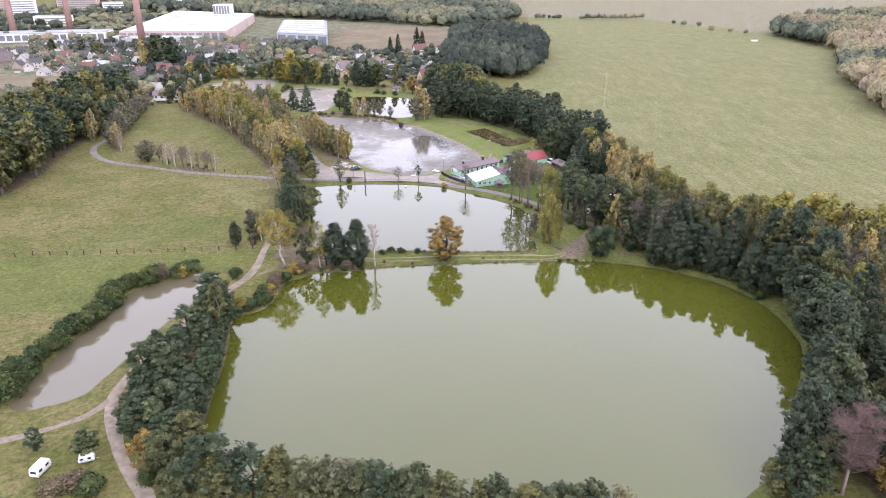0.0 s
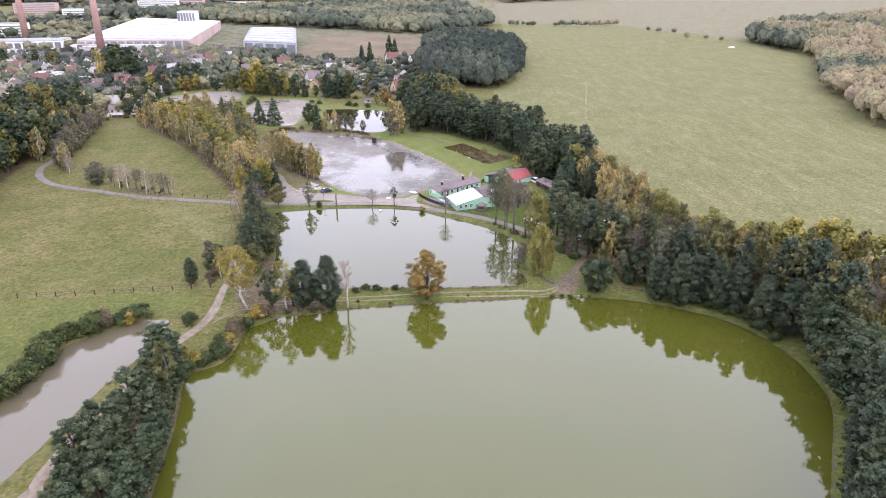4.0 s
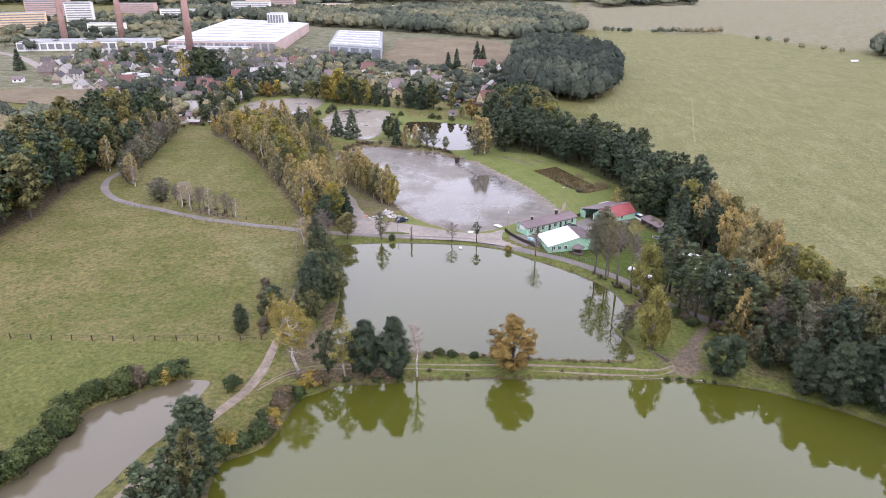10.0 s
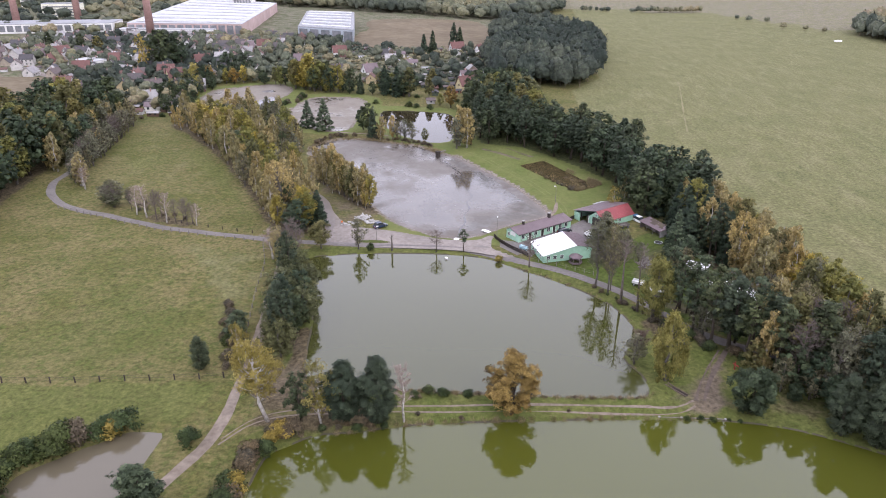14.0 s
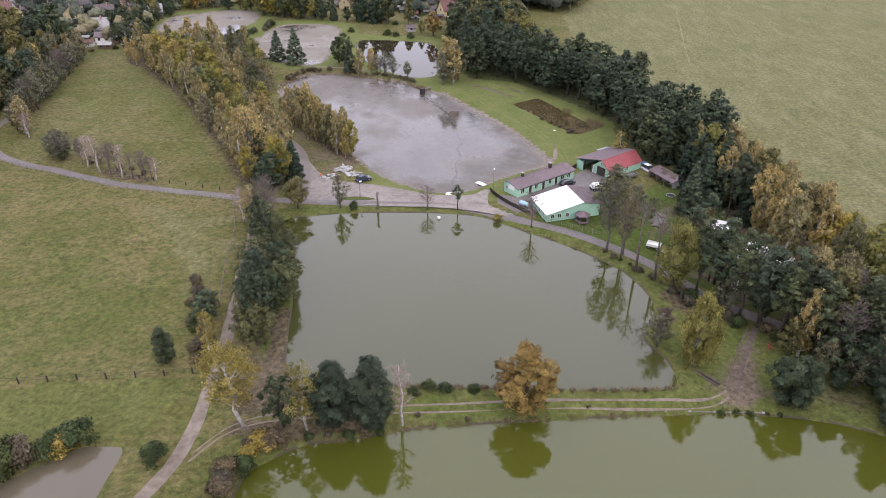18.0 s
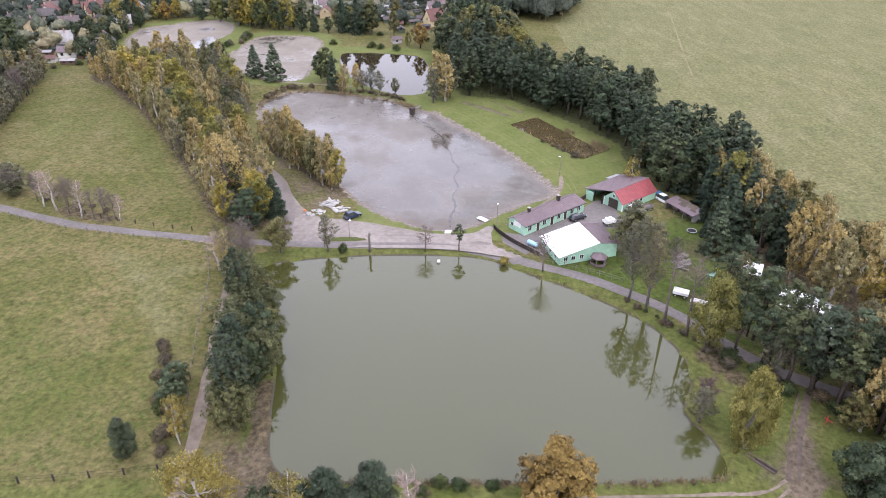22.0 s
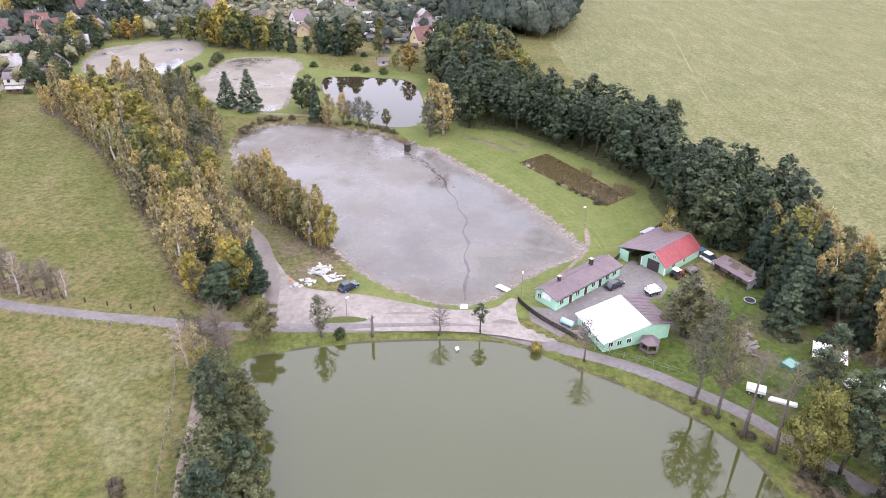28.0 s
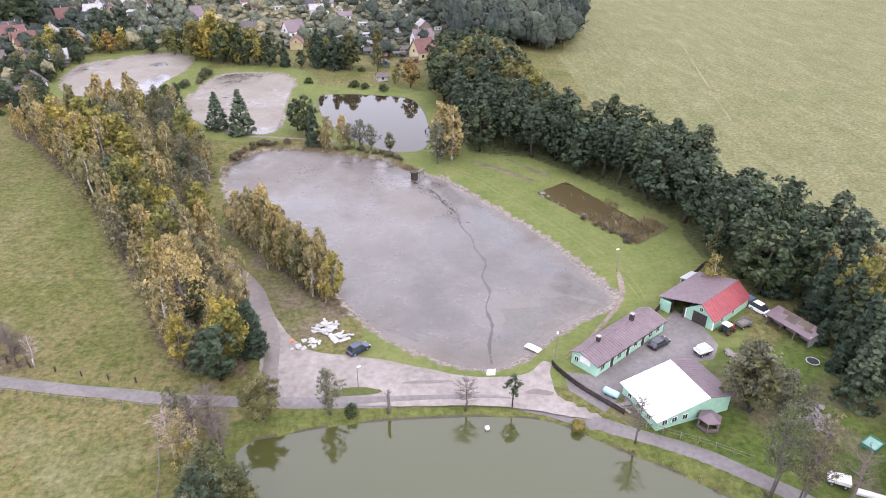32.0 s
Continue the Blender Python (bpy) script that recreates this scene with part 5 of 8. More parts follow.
for key, x, y, s, w in (("lanetree", 23.8, 230.6, 1.0, 1.0), ("lanetree", 26.4, 227.4, 1.03, 0.85), ("thin0", 38.0, 246.5, 0.5, 0.6), ("bare0", 27.4, 229.4, 0.9, 0.6), ("tallpine1", 45.5, 231.5, 1.0, 1.1), ("tallpine0", 41.0, 226.5, 1.0, 1.0), ("poleb", 28.7, 222.9, 1.35, 1.25), ("poleb", 31.8, 219.3, 1.35, 1.2),
                        ("goldwillow", 34.8, 216.4, 1.2, 1.3), ("tallpine2", 44.2, 211.8, 1.05, 1.1), ("tallpine0", 42.0, 221.0, 1.0, 1.1), ("tallpine1", 46.5, 221.5, 1.0, 1.1), ("tallpine2", 50.5, 213.0, 1.05, 1.1)):
    plant(key, x, y, s, w)
row([(24, 230), (27, 225.6), (31, 220.5), (35, 214.5)], 1.9, [("scrub", 2), ("shrub", 1)], 0.25, 0.55, 0.5, 46)
plant("thin2", 26.6, 197.0, 0.62, 0.8)
plant("pinkbare", 28.0, 199.6, 0.6, 0.55)
# the dark belt beyond the fishery
fill(BELT, 5.2, [("alder", 2.6), ("deep", 6), ("olive", 0.3)], 0.92, 1.2, 2, 1.0, 1.1)
fill(NORTH_BELT, 5.2, [("deep", 3), ("alder", 1), ("sallow", 1.2), ("lime", 0.6), ("olive", 0.8)], 1.0, 1.3, 27)
row([(22, 385), (23, 402), (22, 425), (20, 455)], 5.0, [("lime", 2), ("olive", 1), ("sallow", 2)], 0.95, 1.2, 1.0, 28)
row([(15, 392), (16, 410), (15, 435), (12, 460)], 6.0, [("lime", 1), ("olive", 1), ("sallow", 2)], 1.1, 1.35, 1.0, 84)
plant("goldbirch", 37.6, 283.4, 0.72, 0.75)
# birches and willows west of the drained pond
fill(LEFT_BELT, 4.9, [("birch", 4.8), ("yellow", 1.0), ("olive", 1.2), ("lime", 1.0), ("thin", 2.6), ("pine", 0.8)], 0.7, 1.2, 3, 0.92, 0.88)
row([(-61, 316), (-53, 305), (-46, 295), (-41, 287.5), (-38.6, 283.5)], 2.2, [("birch", 4), ("yellow", 0.3)], 0.8, 1.1, 0.8, 4, 0.82)
row([(-65, 315), (-57, 304), (-49.5, 294), (-44.5, 287), (-42, 284)], 3.2, [("birch", 3), ("olive", 0.8)], 0.6, 0.95, 0.8, 52, 0.8)
for x, y, s in ((-130, 383, 1.15), (-124, 371, 1.2), (-117, 365, 1.15), (-111, 356, 1.1), (-104, 361, 1.25), (-120, 378, 1.25), (-112, 370, 1.2), (-99, 352, 1.1)):
    plant("yellow1", x, y, s, s * 1.1)
plant("pine0", -57.4, 261.4, 1.02, 1.45)
plant("lime1", -56.6, 265.2, 1.0, 0.95)
plant("spruce1", -53.2, 268.6, 0.82, 1.0)
plant("pine2", -54.6, 271.6, 0.8, 0.9)
plant("palebare", -66.4, 275.5, 1.4, 1.5)
plant("palebare", -70.5, 287, 1.15, 1.2)
plant("thin2", -62.6, 265.5, 0.75, 0.9)
plant("thin1", -69.5, 300, 0.75, 1.0)
plant("thin2", -66, 292, 0.9, 1.1)
plant("bare1", -91.6, 267.7, 0.6)
plant("thin0", -122.4, 281.4, 0.82, 1.35)
plant("bare0", -122.0, 281.0, 0.72, 1.1)
plant("sallow1", -122.8, 281.6, 0.5, 0.75)
plant("thin2", -126.5, 284.6, 0.55, 0.8)
for x, y, k in ((-143.5, 302, 1.2), (-146, 306, 1.05), (-140.5, 298, 0.9)):
    plant("barebirch", x, y, k, k * 1.4)
row([(-152.5, 318), (-154, 335), (-157.5, 354), (-162, 376), (-167, 394)], 3.3, [("thin", 3), ("birch", 1.4), ("bare", 1.4)], 0.75, 1.1, 1.0, 77)
row([(-124, 288), (-113, 280), (-103, 273.6), (-94, 268.5)], 4.6, [("thin", 1), ("scrub", 2)], 0.34, 0.55, 1.3, 55, 1.2)
for x, y, k in ((-100, 268.8, 1.0), (-97, 268.4, 0.85), (-93, 267, 0.95), (-104, 270.8, 0.95), (-108, 272.6, 1.15), (-103, 272.4, 0.95), (-112, 275, 1.0), (-95.4, 270.4, 0.8), (-106, 275, 0.9), (-90, 266.6, 0.75), (-115, 278, 0.85)):
    if k in (1.0, 1.15, 0.75):
        plant("barebirch", x, y, k * 1.1, k * 1.15)
    else:
        plant(f"bare{round(-x) % 3}", x, y, k * 0.8, k * 0.62)
row([(-143, 300), (-150, 309), (-154, 322), (-157, 336), (-161, 352)], 3.8, [("thin", 2), ("birch", 1.5), ("bare", 1)], 0.7, 1.05, 1.2, 48)
row([(-162, 316), (-163.5, 332), (-167, 350), (-172, 374), (-178, 398)], 4.0, [("olive", 2), ("birch", 1.6), ("thin", 1.6), ("deep", 1)], 0.95, 1.25, 1.2, 49)
fill(np.array([(-157, 232), (-157, 262), (-163, 290), (-168, 324), (-174, 360), (-180, 400), (-210, 402), (-205, 340), (-192, 240), (-176, 200)], float), 7.2, [("deep", 5), ("olive", 2.4), ("lime", 0.5)], 1.3, 1.65, 5)
# tall alders between the track and the middle pond
row([(-54.0, 234), (-51.6, 225), (-49.2, 213), (-47.4, 203), (-46.6, 197.5)], 3.7, [("sallow", 4), ("alder", 1.2)], 0.82, 1.0, 0.6, 6, 0.98)
plant("pine1", -58.0, 203.4, 0.55, 0.85)
plant("pine0", -58.6, 207.4, 0.45, 0.8)
plant("goldbirch", -55.9, 198.8, 0.5, 0.5)
row([(-50.4, 238), (-48.0, 229), (-45.8, 221), (-44.2, 211)], 2.6, [("sallow", 1)], 0.35, 0.6, 0.5, 47, 1.1)
for key, x, y, k in (("deep1", -45.4, 206.6, 0.72), ("alder2", -46.4, 200.8, 0.66), ("deep0", -46.8, 216, 0.78), ("sallow0", -44.6, 211, 0.8)):
    plant(key, x, y, k, k * 0.95)
for x, y, k in ((-49.4, 208, 0.85), (-48.4, 201.5, 0.8), (-50.6, 213.5, 0.8)):
    plant("sallow1", x, y, k)
plant("palebare", -58.4, 242.6, 0.8, 0.75)
plant("goldbirch", -56.6, 238.4, 0.7, 0.8)
plant("bare1", -55.6, 246.8, 0.95, 1.0)
plant("bare2", -53.6, 243.4, 0.8, 0.9)
plant("barebirch", -60.6, 244.0, 1.0, 1.4)
row([(-62.5, 252), (-58, 248), (-56, 252)], 3.0, [("thin", 1), ("bare", 1)], 0.5, 0.7, 0.8, 16)
row([(-64.6, 218), (-61.8, 211), (-59.6, 204), (-57.6, 198), (-56.4, 192)], 2.4, [("scrub", 3), ("shrub", 0.6)], 0.5, 0.95, 0.9, 7)
fill(PINES, 3.6, [("pine", 8), ("spruce", 0.8), ("deep", 0.5), ("olive", 0.6)], 0.75, 1.05, 8)
plant("gold0", -51, 152, 1.2, 1.1)
# mixed edge of the pine wood at the track and along the water
for key, x, y, k, w in (("rust0", -49.8, 94.4, 0.58, 0.72), ("pine0", -54.6, 101.4, 0.62, 0.9), ("pine2", -57.6, 105.6, 0.6, 0.85), ("sallow1", -45.6, 92.0, 0.86, 0.85), ("olive1", -43.2, 96.4, 0.72, 0.9), ("deep1", -47.8, 97.6, 0.6, 0.7), ("shrub0", -48.6, 90.6, 0.8, 0.9), ("shrub1", -56.4, 88.2, 1.2, 1.2), ("scrub1", -59.6, 89.6, 1.0, 1.4), ("scrub0", -62.4, 88.4, 0.9, 1.5)):
    plant(key, x, y, k, w)
row([(-45.4, 100), (-46.2, 107), (-47.0, 116), (-47.8, 124), (-48.6, 131), (-49.8, 138), (-51.2, 145)], 3.0, [("pine", 2), ("deep", 2), ("sallow", 1)], 0.46, 0.62, 0.3, 84, 1.0)
plant("spruce2", -57.5, 155, 0.5, 0.6)
row([(-87, 112), (-86.4, 120), (-85.8, 128), (-84.6, 140), (-83.4, 152), (-82.4, 162.6), (-77.4, 167.6), (-71.3, 172), (-67, 174)], 2.1, [("shrub", 6), ("scrub", 0.4), ("gold", 0.15)], 1.0, 1.75, 0.8, 9, 1.0)
row([(-41.4, 171.4), (-43.8, 167), (-44.4, 160), (-45.4, 154.6), (-49, 152), (-52.4, 149.6)], 1.5, [("shrub", 3), ("scrub", 1.6), ("gold", 0.5)], 0.75, 1.3, 0.8, 31)
row([(-34, 174.2), (-21, 176.8)], 2.3, [("shrub", 1), ("scrub", 1.5)], 0.25, 0.62, 0.7, 32)
row([(-40.4, 172.4), (-37.4, 172.8)], 1.3, [("scrub", 1), ("gold", 1.4)], 1.1, 1.45, 0.4, 33)
row([(-17.5, 185), (-7, 184.6)], 2.4, [("shrub", 1)], 0.25, 0.6, 0.8, 34)
row([(-15, 178.2), (-8, 178.8), (4.5, 179.8), (16, 180.6)], 8.5, [("shrub", 1), ("scrub", 1)], 0.2, 0.36, 1.4, 35)
plant("shrub1", -55.6, 169.6, 1.05)
plant("pine1", -57.4, 153.4, 0.8, 1.25)
plant("gold2", -53.4, 150.6, 1.3, 1.3)
# the south bank, next to the camera's start
row([(-40.4, 86.8), (-30, 86.4), (-18, 85.4), (-6, 83.5), (2, 80), (12, 78), (26, 77)], 2.7, [("olive", 2), ("deep", 2), ("sallow", 2), ("thin", 1)], 0.64, 0.84, 1.0, 10, 1.2)
row([(14, 81.5), (20, 82), (26, 80)], 3.0, [("deep", 1)], 0.5, 0.6, 0.6, 36)
# single trees on the dams
plant("leanbirch", -43.4, 175.8, 1.27, 1.2, 0)
plant("goldbirch", -54.4, 194.4, 0.8, 0.6)
plant("goldbirch", -33.9, 176.2, 1.1, 1.15)
plant("deep2", -37.6, 176.4, 0.75, 0.62)
plant("pairalder", -29.8, 177.0, 0.86, 0.96)
plant("alder0", -32.4, 177.4, 0.62, 0.7)
plant("pairalder", -23.8, 177.0, 0.95, 1.0)
plant("barebirch", -19.1, 177.6, 1.5, 1.2)
plant("damoak", 0.7, 180.6, 1.08, 1.36)
plant("willow", 31.6, 191.6, 1.32, 1.12)
plant("roundtree", 45.0, 182.4, 1.25, 1.25)
plant("pairalder", -61.6, 192.0, 0.52, 0.55)
plant("roundolive", -49.0, 251.3, 1.0, 1.0)
plant("thin1", -38.5, 251.8, 0.82, 0.75)
plant("shrub0", -35.1, 251.6, 0.8, 0.6)
plant("bare2", -16.7, 251.4, 0.55, 0.75)
plant("tallpine2", -9.1, 251.4, 0.5, 0.5)
plant("gold1", 0.5, 246.2, 0.6, 0.7)
plant("bare0", 8.3, 242.2, 0.8)
plant("spruce0", -50.5, 372, 0.92, 0.9)
plant("pine1", -53.5, 380, 1.3, 1.3)
plant("pine0", -56.8, 386, 1.0, 1.1)
plant("airyfir", -74.2, 383.6, 1.15, 1.35)
plant("airyfir", -82.5, 387.5, 1.0, 1.2)
for x, y, s in ((-9.3, 357, 1.25), (-12.3, 360, 1.3), (-7.5, 361, 1.15), (-13.5, 355.5, 1.1)):
    plant("birch1" if s > 1.2 else "thin1", x, y, s, s * 1.15)
row([(-47, 371), (-38, 368), (-31, 367)], 2.4, [("birch", 1), ("thin", 2), ("bare", 1)], 0.5, 0.9, 0.8, 37)
plant("olive0", -27.4, 366.4, 0.42, 0.5)
plant("pine2", -61.3, 96.7, 0.55, 0.75)
plant("pine1", -70.8, 98.2, 0.48, 0.55)
row([(-112, 420), (-108.5, 429), (-102, 444), (-97, 455)], 3.4, [("shrub", 1), ("scrub", 0.6)], 0.8, 1.4, 1.3, 38)
row([(-100, 405), (-104, 420)], 3.0, [("deep", 1)], 0.3, 0.45, 1.0, 39)
plant("thin0", -118, 418, 0.8, 0.9)
row([(28, 306), (33, 309.5)], 1.3, [("scrub", 1)], 0.5, 0.8, 0.8, 40)
row([(21, 317), (28, 307), (33, 311), (26, 322)], 2.0, [("scrub", 1)], 0.35, 0.55, 0.9, 41)
row([(-17, 184.9), (-5, 184.6), (8, 184.2), (18, 184.4), (26, 185.6)], 4.2, [("scrub", 1)], 0.16, 0.36, 1.0, 42)
row([(-52, 373), (-44, 369.5), (-36, 366.5), (-27, 362.5), (-22, 358)], 1.8, [("scrub", 1)], 0.4, 0.7, 0.5, 43)
row([(-74, 362), (-68, 372), (-60, 373.5)], 1.8, [("scrub", 1)], 0.5, 0.8, 0.6, 44)
row([(33, 180.9), (44, 180.6)], 2.4, [("shrub", 1)], 0.2, 0.35, 0.2, 45)
# village edge trees
for key, x, y, s in (("lime0", -110, 481, 1.25), ("yellow0", -101, 477, 1.75), ("lime1", -94, 475, 1.25), ("yellow2", -105, 484, 1.4), ("deep1", -88, 470, 1.0), ("lime2", -83, 469, 1.2), ("deep0", -97, 472, 0.95), ("alder1", -91, 478, 1.0), ("spruce0", -56, 464.5, 1.15),
                     ("spruce1", -49, 461, 1.2), ("deep2", -45, 459.5, 1.0), ("olive1", -42, 459, 1.15), ("deep2", -76, 464.5, 0.6), ("deep0", -63, 464, 0.55), ("spruce2", -70, 466, 0.8), ("deep1", -119, 492, 0.75), ("olive0", -126, 495, 0.7), ("deep0", -134, 496, 0.6),
                     ("rust1", -18.4, 433, 0.95), ("lime0", -24, 438, 0.5), ("olive1", -172, 474, 0.85), ("yellow2", -163, 469, 0.8), ("deep0", -165, 486, 0.9), ("deep1", -160, 430, 0.8), ("deep2", -160, 452, 0.8), ("rust0", -150, 492, 0.8), ("yellow1", -146, 497, 0.9),
                     ("olive2", -152, 497, 0.7), ("deep1", -160, 415, 0.7), ("deep0", -153, 426, 0.6), ("shrub0", -40, 434, 1.1), ("shrub1", -36, 432, 0.9), ("shrub2", -29, 429, 1.0), ("shrub0", -58, 440, 0.9)):
    plant(key, x, y, s)


fill(np.array([(-124, 492), (-108, 475), (-80, 465), (-73, 471), (-94, 490), (-112, 500)], float), 5.0, [("deep", 2.2), ("olive", 2.4), ("lime", 1.4), ("yellow", 0.3), ("thin", 1)], 0.5, 1.25, 60)
fill(np.array([(-62, 463), (-42, 457), (-37, 466), (-57, 475)], float), 5.4, [("spruce", 1), ("deep", 1.5), ("olive", 2), ("lime", 0.6)], 0.5, 1.05, 61)
fill(np.array([(-176, 438), (-158, 438), (-157, 488), (-149, 495), (-160, 506), (-182, 470)], float), 5.6, [("deep", 3), ("olive", 1), ("yellow", 0.6), ("thin", 0.6)], 0.4, 0.85, 62)
fill(np.array([(-190, 402), (-144, 399), (-142, 416), (-160, 436), (-190, 438)], float), 5.4, [("shrub", 3), ("scrub", 2), ("deep", 0.6)], 0.45, 0.85, 64, 0.5)
fill(np.array([(-46, 462), (-34, 452), (-14, 444), (-6, 470), (-8, 496), (-44, 500)], float), 5.6, [("shrub", 3), ("scrub", 2), ("olive", 0.5)], 0.4, 0.85, 65, 0.45)
# ---- far woods ----
def far_leaf():
    k = Nodes("hazed_far_wood_leaves", 0.8, 0.1)
    # all but the darkest tones are lifted to paint in distance haze
    tone = k.ramp(k.attr("tone"), [(0.0, (0.026, 0.034, 0.028)), (0.35, (0.084, 0.093, 0.066)), (0.6, (0.138, 0.132, 0.082)), (0.8, (0.178, 0.150, 0.090)), (1.0, (0.176, 0.140, 0.104))])
    tone = k.mix(1.0, tone, k.ramp(k.noise(0.7, 4, 0.7), [(0.3, (0.45, 0.45, 0.47)), (0.7, (1.5, 1.5, 1.45))]), "MULTIPLY")
    k.color(k.mix(1.0, tone, k.ramp(k.island(), [(0, (0.86, 0.86, 0.88)), (1, (1.14, 1.14, 1.1))]), "MULTIPLY"))
    return k.mat


M["leaf_far_hazed"] = far_leaf()


def far_wood(name, label, spots, tones, h=14.0, r=4.5, per=70, size=1.3, seed=0, around=12, rings=8):
    """Distant trees joined into one wood: each a lumpy crown with loose sprays, a trunk, and its own tone and height."""
    rng = np.random.default_rng(seed)
    n = len(spots)
    hh = h * (0.68 + 0.45 * rng.random(n))
    rr = r * (0.75 + 0.45 * rng.random(n))
    z0 = height(spots[:, 0], spots[:, 1])
    waves = rng.normal(0, 1, (n, 6, 3)) * np.array([2.4, 2.4, 4.2, 4.2, 6.5, 6.5])[:, None]
    phase, swell = rng.random((n, 6)) * 6.28, np.array([0.12, 0.12, 0.10, 0.10, 0.08, 0.08])

    def crown(way, out=1.0):
        """Points of the crowns' uneven surfaces, in the given directions."""
        lump = 1 + (np.sin(np.einsum("nkd,nwd->nkw", way, waves) + phase[:, None, :]) * swell).sum(2)
        q = way * (lump * out)[:, :, None]
        return np.stack([q[:, :, 0] * rr[:, None] + spots[:, :1], q[:, :, 1] * rr[:, None] + spots[:, 1:], hh[:, None] * (0.56 + 0.40 * q[:, :, 2]) + z0[:, None]], 2)

    drift = 0.5 + 0.5 * np.sin(spots[:, 0] * 0.03 + 1.6 * np.sin(spots[:, 1] * 0.021 + seed) + seed)
    rank = np.clip((drift * 0.7 + 0.3 * rng.random(n)) * len(tones), 0, len(tones) - 1).astype(int)
    t = np.clip(np.sort(tones)[rank] + rng.normal(0, 0.04, n), 0, 1)
    # the crowns
    el, az = np.linspace(0.03, 2.4, rings), np.arange(around) * 2 * np.pi / around
    way = np.stack([np.outer(np.sin(el), np.cos(az)), np.outer(np.sin(el), np.sin(az)), np.outer(np.cos(el), np.ones(around))], 2).reshape(-1, 3)
    p = crown(np.repeat(way[None], n, 0), 0.86 + 0.10 * rng.random((n, rings * around))).reshape(n, rings, around, 3)
    nor = np.cross(np.gradient(p, axis=1), np.roll(p, -1, 2) - np.roll(p, 1, 2))
    nor /= np.linalg.norm(nor, axis=3)[..., None] + 1e-9
    nor = nor + np.array((0, 0, 0.25)) + rng.normal(0, 0.25, nor.shape)
    i, j = np.meshgrid(np.arange(rings - 1), np.arange(around), indexing="ij")
    a, b, c, d = i * around + j, i * around + (j + 1) % around, (i + 1) * around + (j + 1) % around, (i + 1) * around + j
    one = np.concatenate([np.stack([a, d, c], -1).reshape(-1, 3), np.stack([a, c, b], -1).reshape(-1, 3)])
    f0 = (one[None] + (np.arange(n) * rings * around)[:, None, None]).reshape(-1, 3)
    v0, n0, t0 = p.reshape(-1, 3), nor.reshape(-1, 3), np.clip(np.repeat(t, rings * around) + rng.normal(0, 0.05, n * rings * around), 0, 1)
    # loose sprays over them
    way = rng.normal(0, 1, (n, per, 3))
    way[:, :, 2] += 0.35
    way /= np.linalg.norm(way, axis=2)[:, :, None]
    p = crown(way, 0.86 + 0.22 * rng.random((n, per))).reshape(-1, 3)
    way = way.reshape(-1, 3)
    nor = way + rng.normal(0, 0.5, way.shape)
    nor /= np.linalg.norm(nor, axis=1)[:, None]
    a = np.cross(nor, rng.normal(0, 1, nor.shape))
    a /= np.linalg.norm(a, axis=1)[:, None]
    b = np.cross(nor, a)
    w = size * (0.5 + 0.7 * rng.random((len(p), 1)))
    soft = way + np.array((0, 0, 0.2)) + rng.normal(0, 0.28, way.shape)
    v1, f1, n1 = leafed(np.stack([p - a * w - b * w * 0.5, p + a * w - b * w * 0.5, p + b * w], 1), soft / np.linalg.norm(soft, axis=1)[:, None])
    t1 = np.repeat(np.clip(np.repeat(t, per) + rng.normal(0, 0.06, n * per), 0, 1), 3)
    # trunks
    ring = np.stack([np.cos(np.arange(3) * 2.094), np.sin(np.arange(3) * 2.094), np.zeros(3)], 1)
    foot = np.c_[spots, z0 - 0.4]
    thick = hh[:, None, None] * 0.018
    v2 = np.concatenate([foot[:, None] + ring * thick, foot[:, None] + ring * thick * 0.5 + np.array((0, 0, 1.0)) * hh[:, None, None] * 0.6], 1)
    sides = np.array([(0, 1, 4), (0, 4, 3), (1, 2, 5), (1, 5, 4), (2, 0, 3), (2, 3, 5)])
    f2 = (sides[None] + (np.arange(n) * 6)[:, None, None]).reshape(-1, 3)
    n2 = np.tile(np.concatenate([ring, ring]), (n, 1))
    k1, k2 = len(v0), len(v0) + len(v1)
    v, f = np.concatenate([v0, v1, v2.reshape(-1, 3)]), np.concatenate([f0, f1 + k1, f2 + k2])
    nor = np.concatenate([n0, n1, n2])
    me = np_mesh(name, v, f, M["leaf_far_hazed"], nor / np.linalg.norm(nor, axis=1)[:, None], np.concatenate([t0, t1, np.full(6 * n, 0.97)]))
    return tagged(new(name, me), label, "trees", kind="stuff")


def spread(poly, gap, seed=0):
    rng = np.random.default_rng(seed)
    poly = np.array(poly, float)
    lo, hi = poly.min(0), poly.max(0)
    gx, gy = np.meshgrid(np.arange(lo[0], hi[0], gap), np.arange(lo[1], hi[1], gap))
    p = np.stack([gx.ravel(), gy.ravel()], 1) + rng.uniform(-0.45, 0.45, (gx.size, 2)) * gap
    return p[inside(poly, p[:, 0], p[:, 1])]


DARK, MIXED, BROWN = [0.0, 0.05, 0.2, 0.3], [0.1, 0.3, 0.45, 0.6, 0.75], [0.55, 0.7, 0.85, 1.0]
far_wood("far_copse", "dark round copse at the edge of the dry field", spread([(6, 492), (40, 488), (62, 486), (80, 560), (90, 650), (84, 740), (64, 800), (20, 800), (8, 700), (14, 640), (0, 560)], 8.0, 1), [0.0, 0.0, 0.0, 0.04, 0.08, 0.16], 17, 5.6, 220, 0.58, 1, 12, 8)
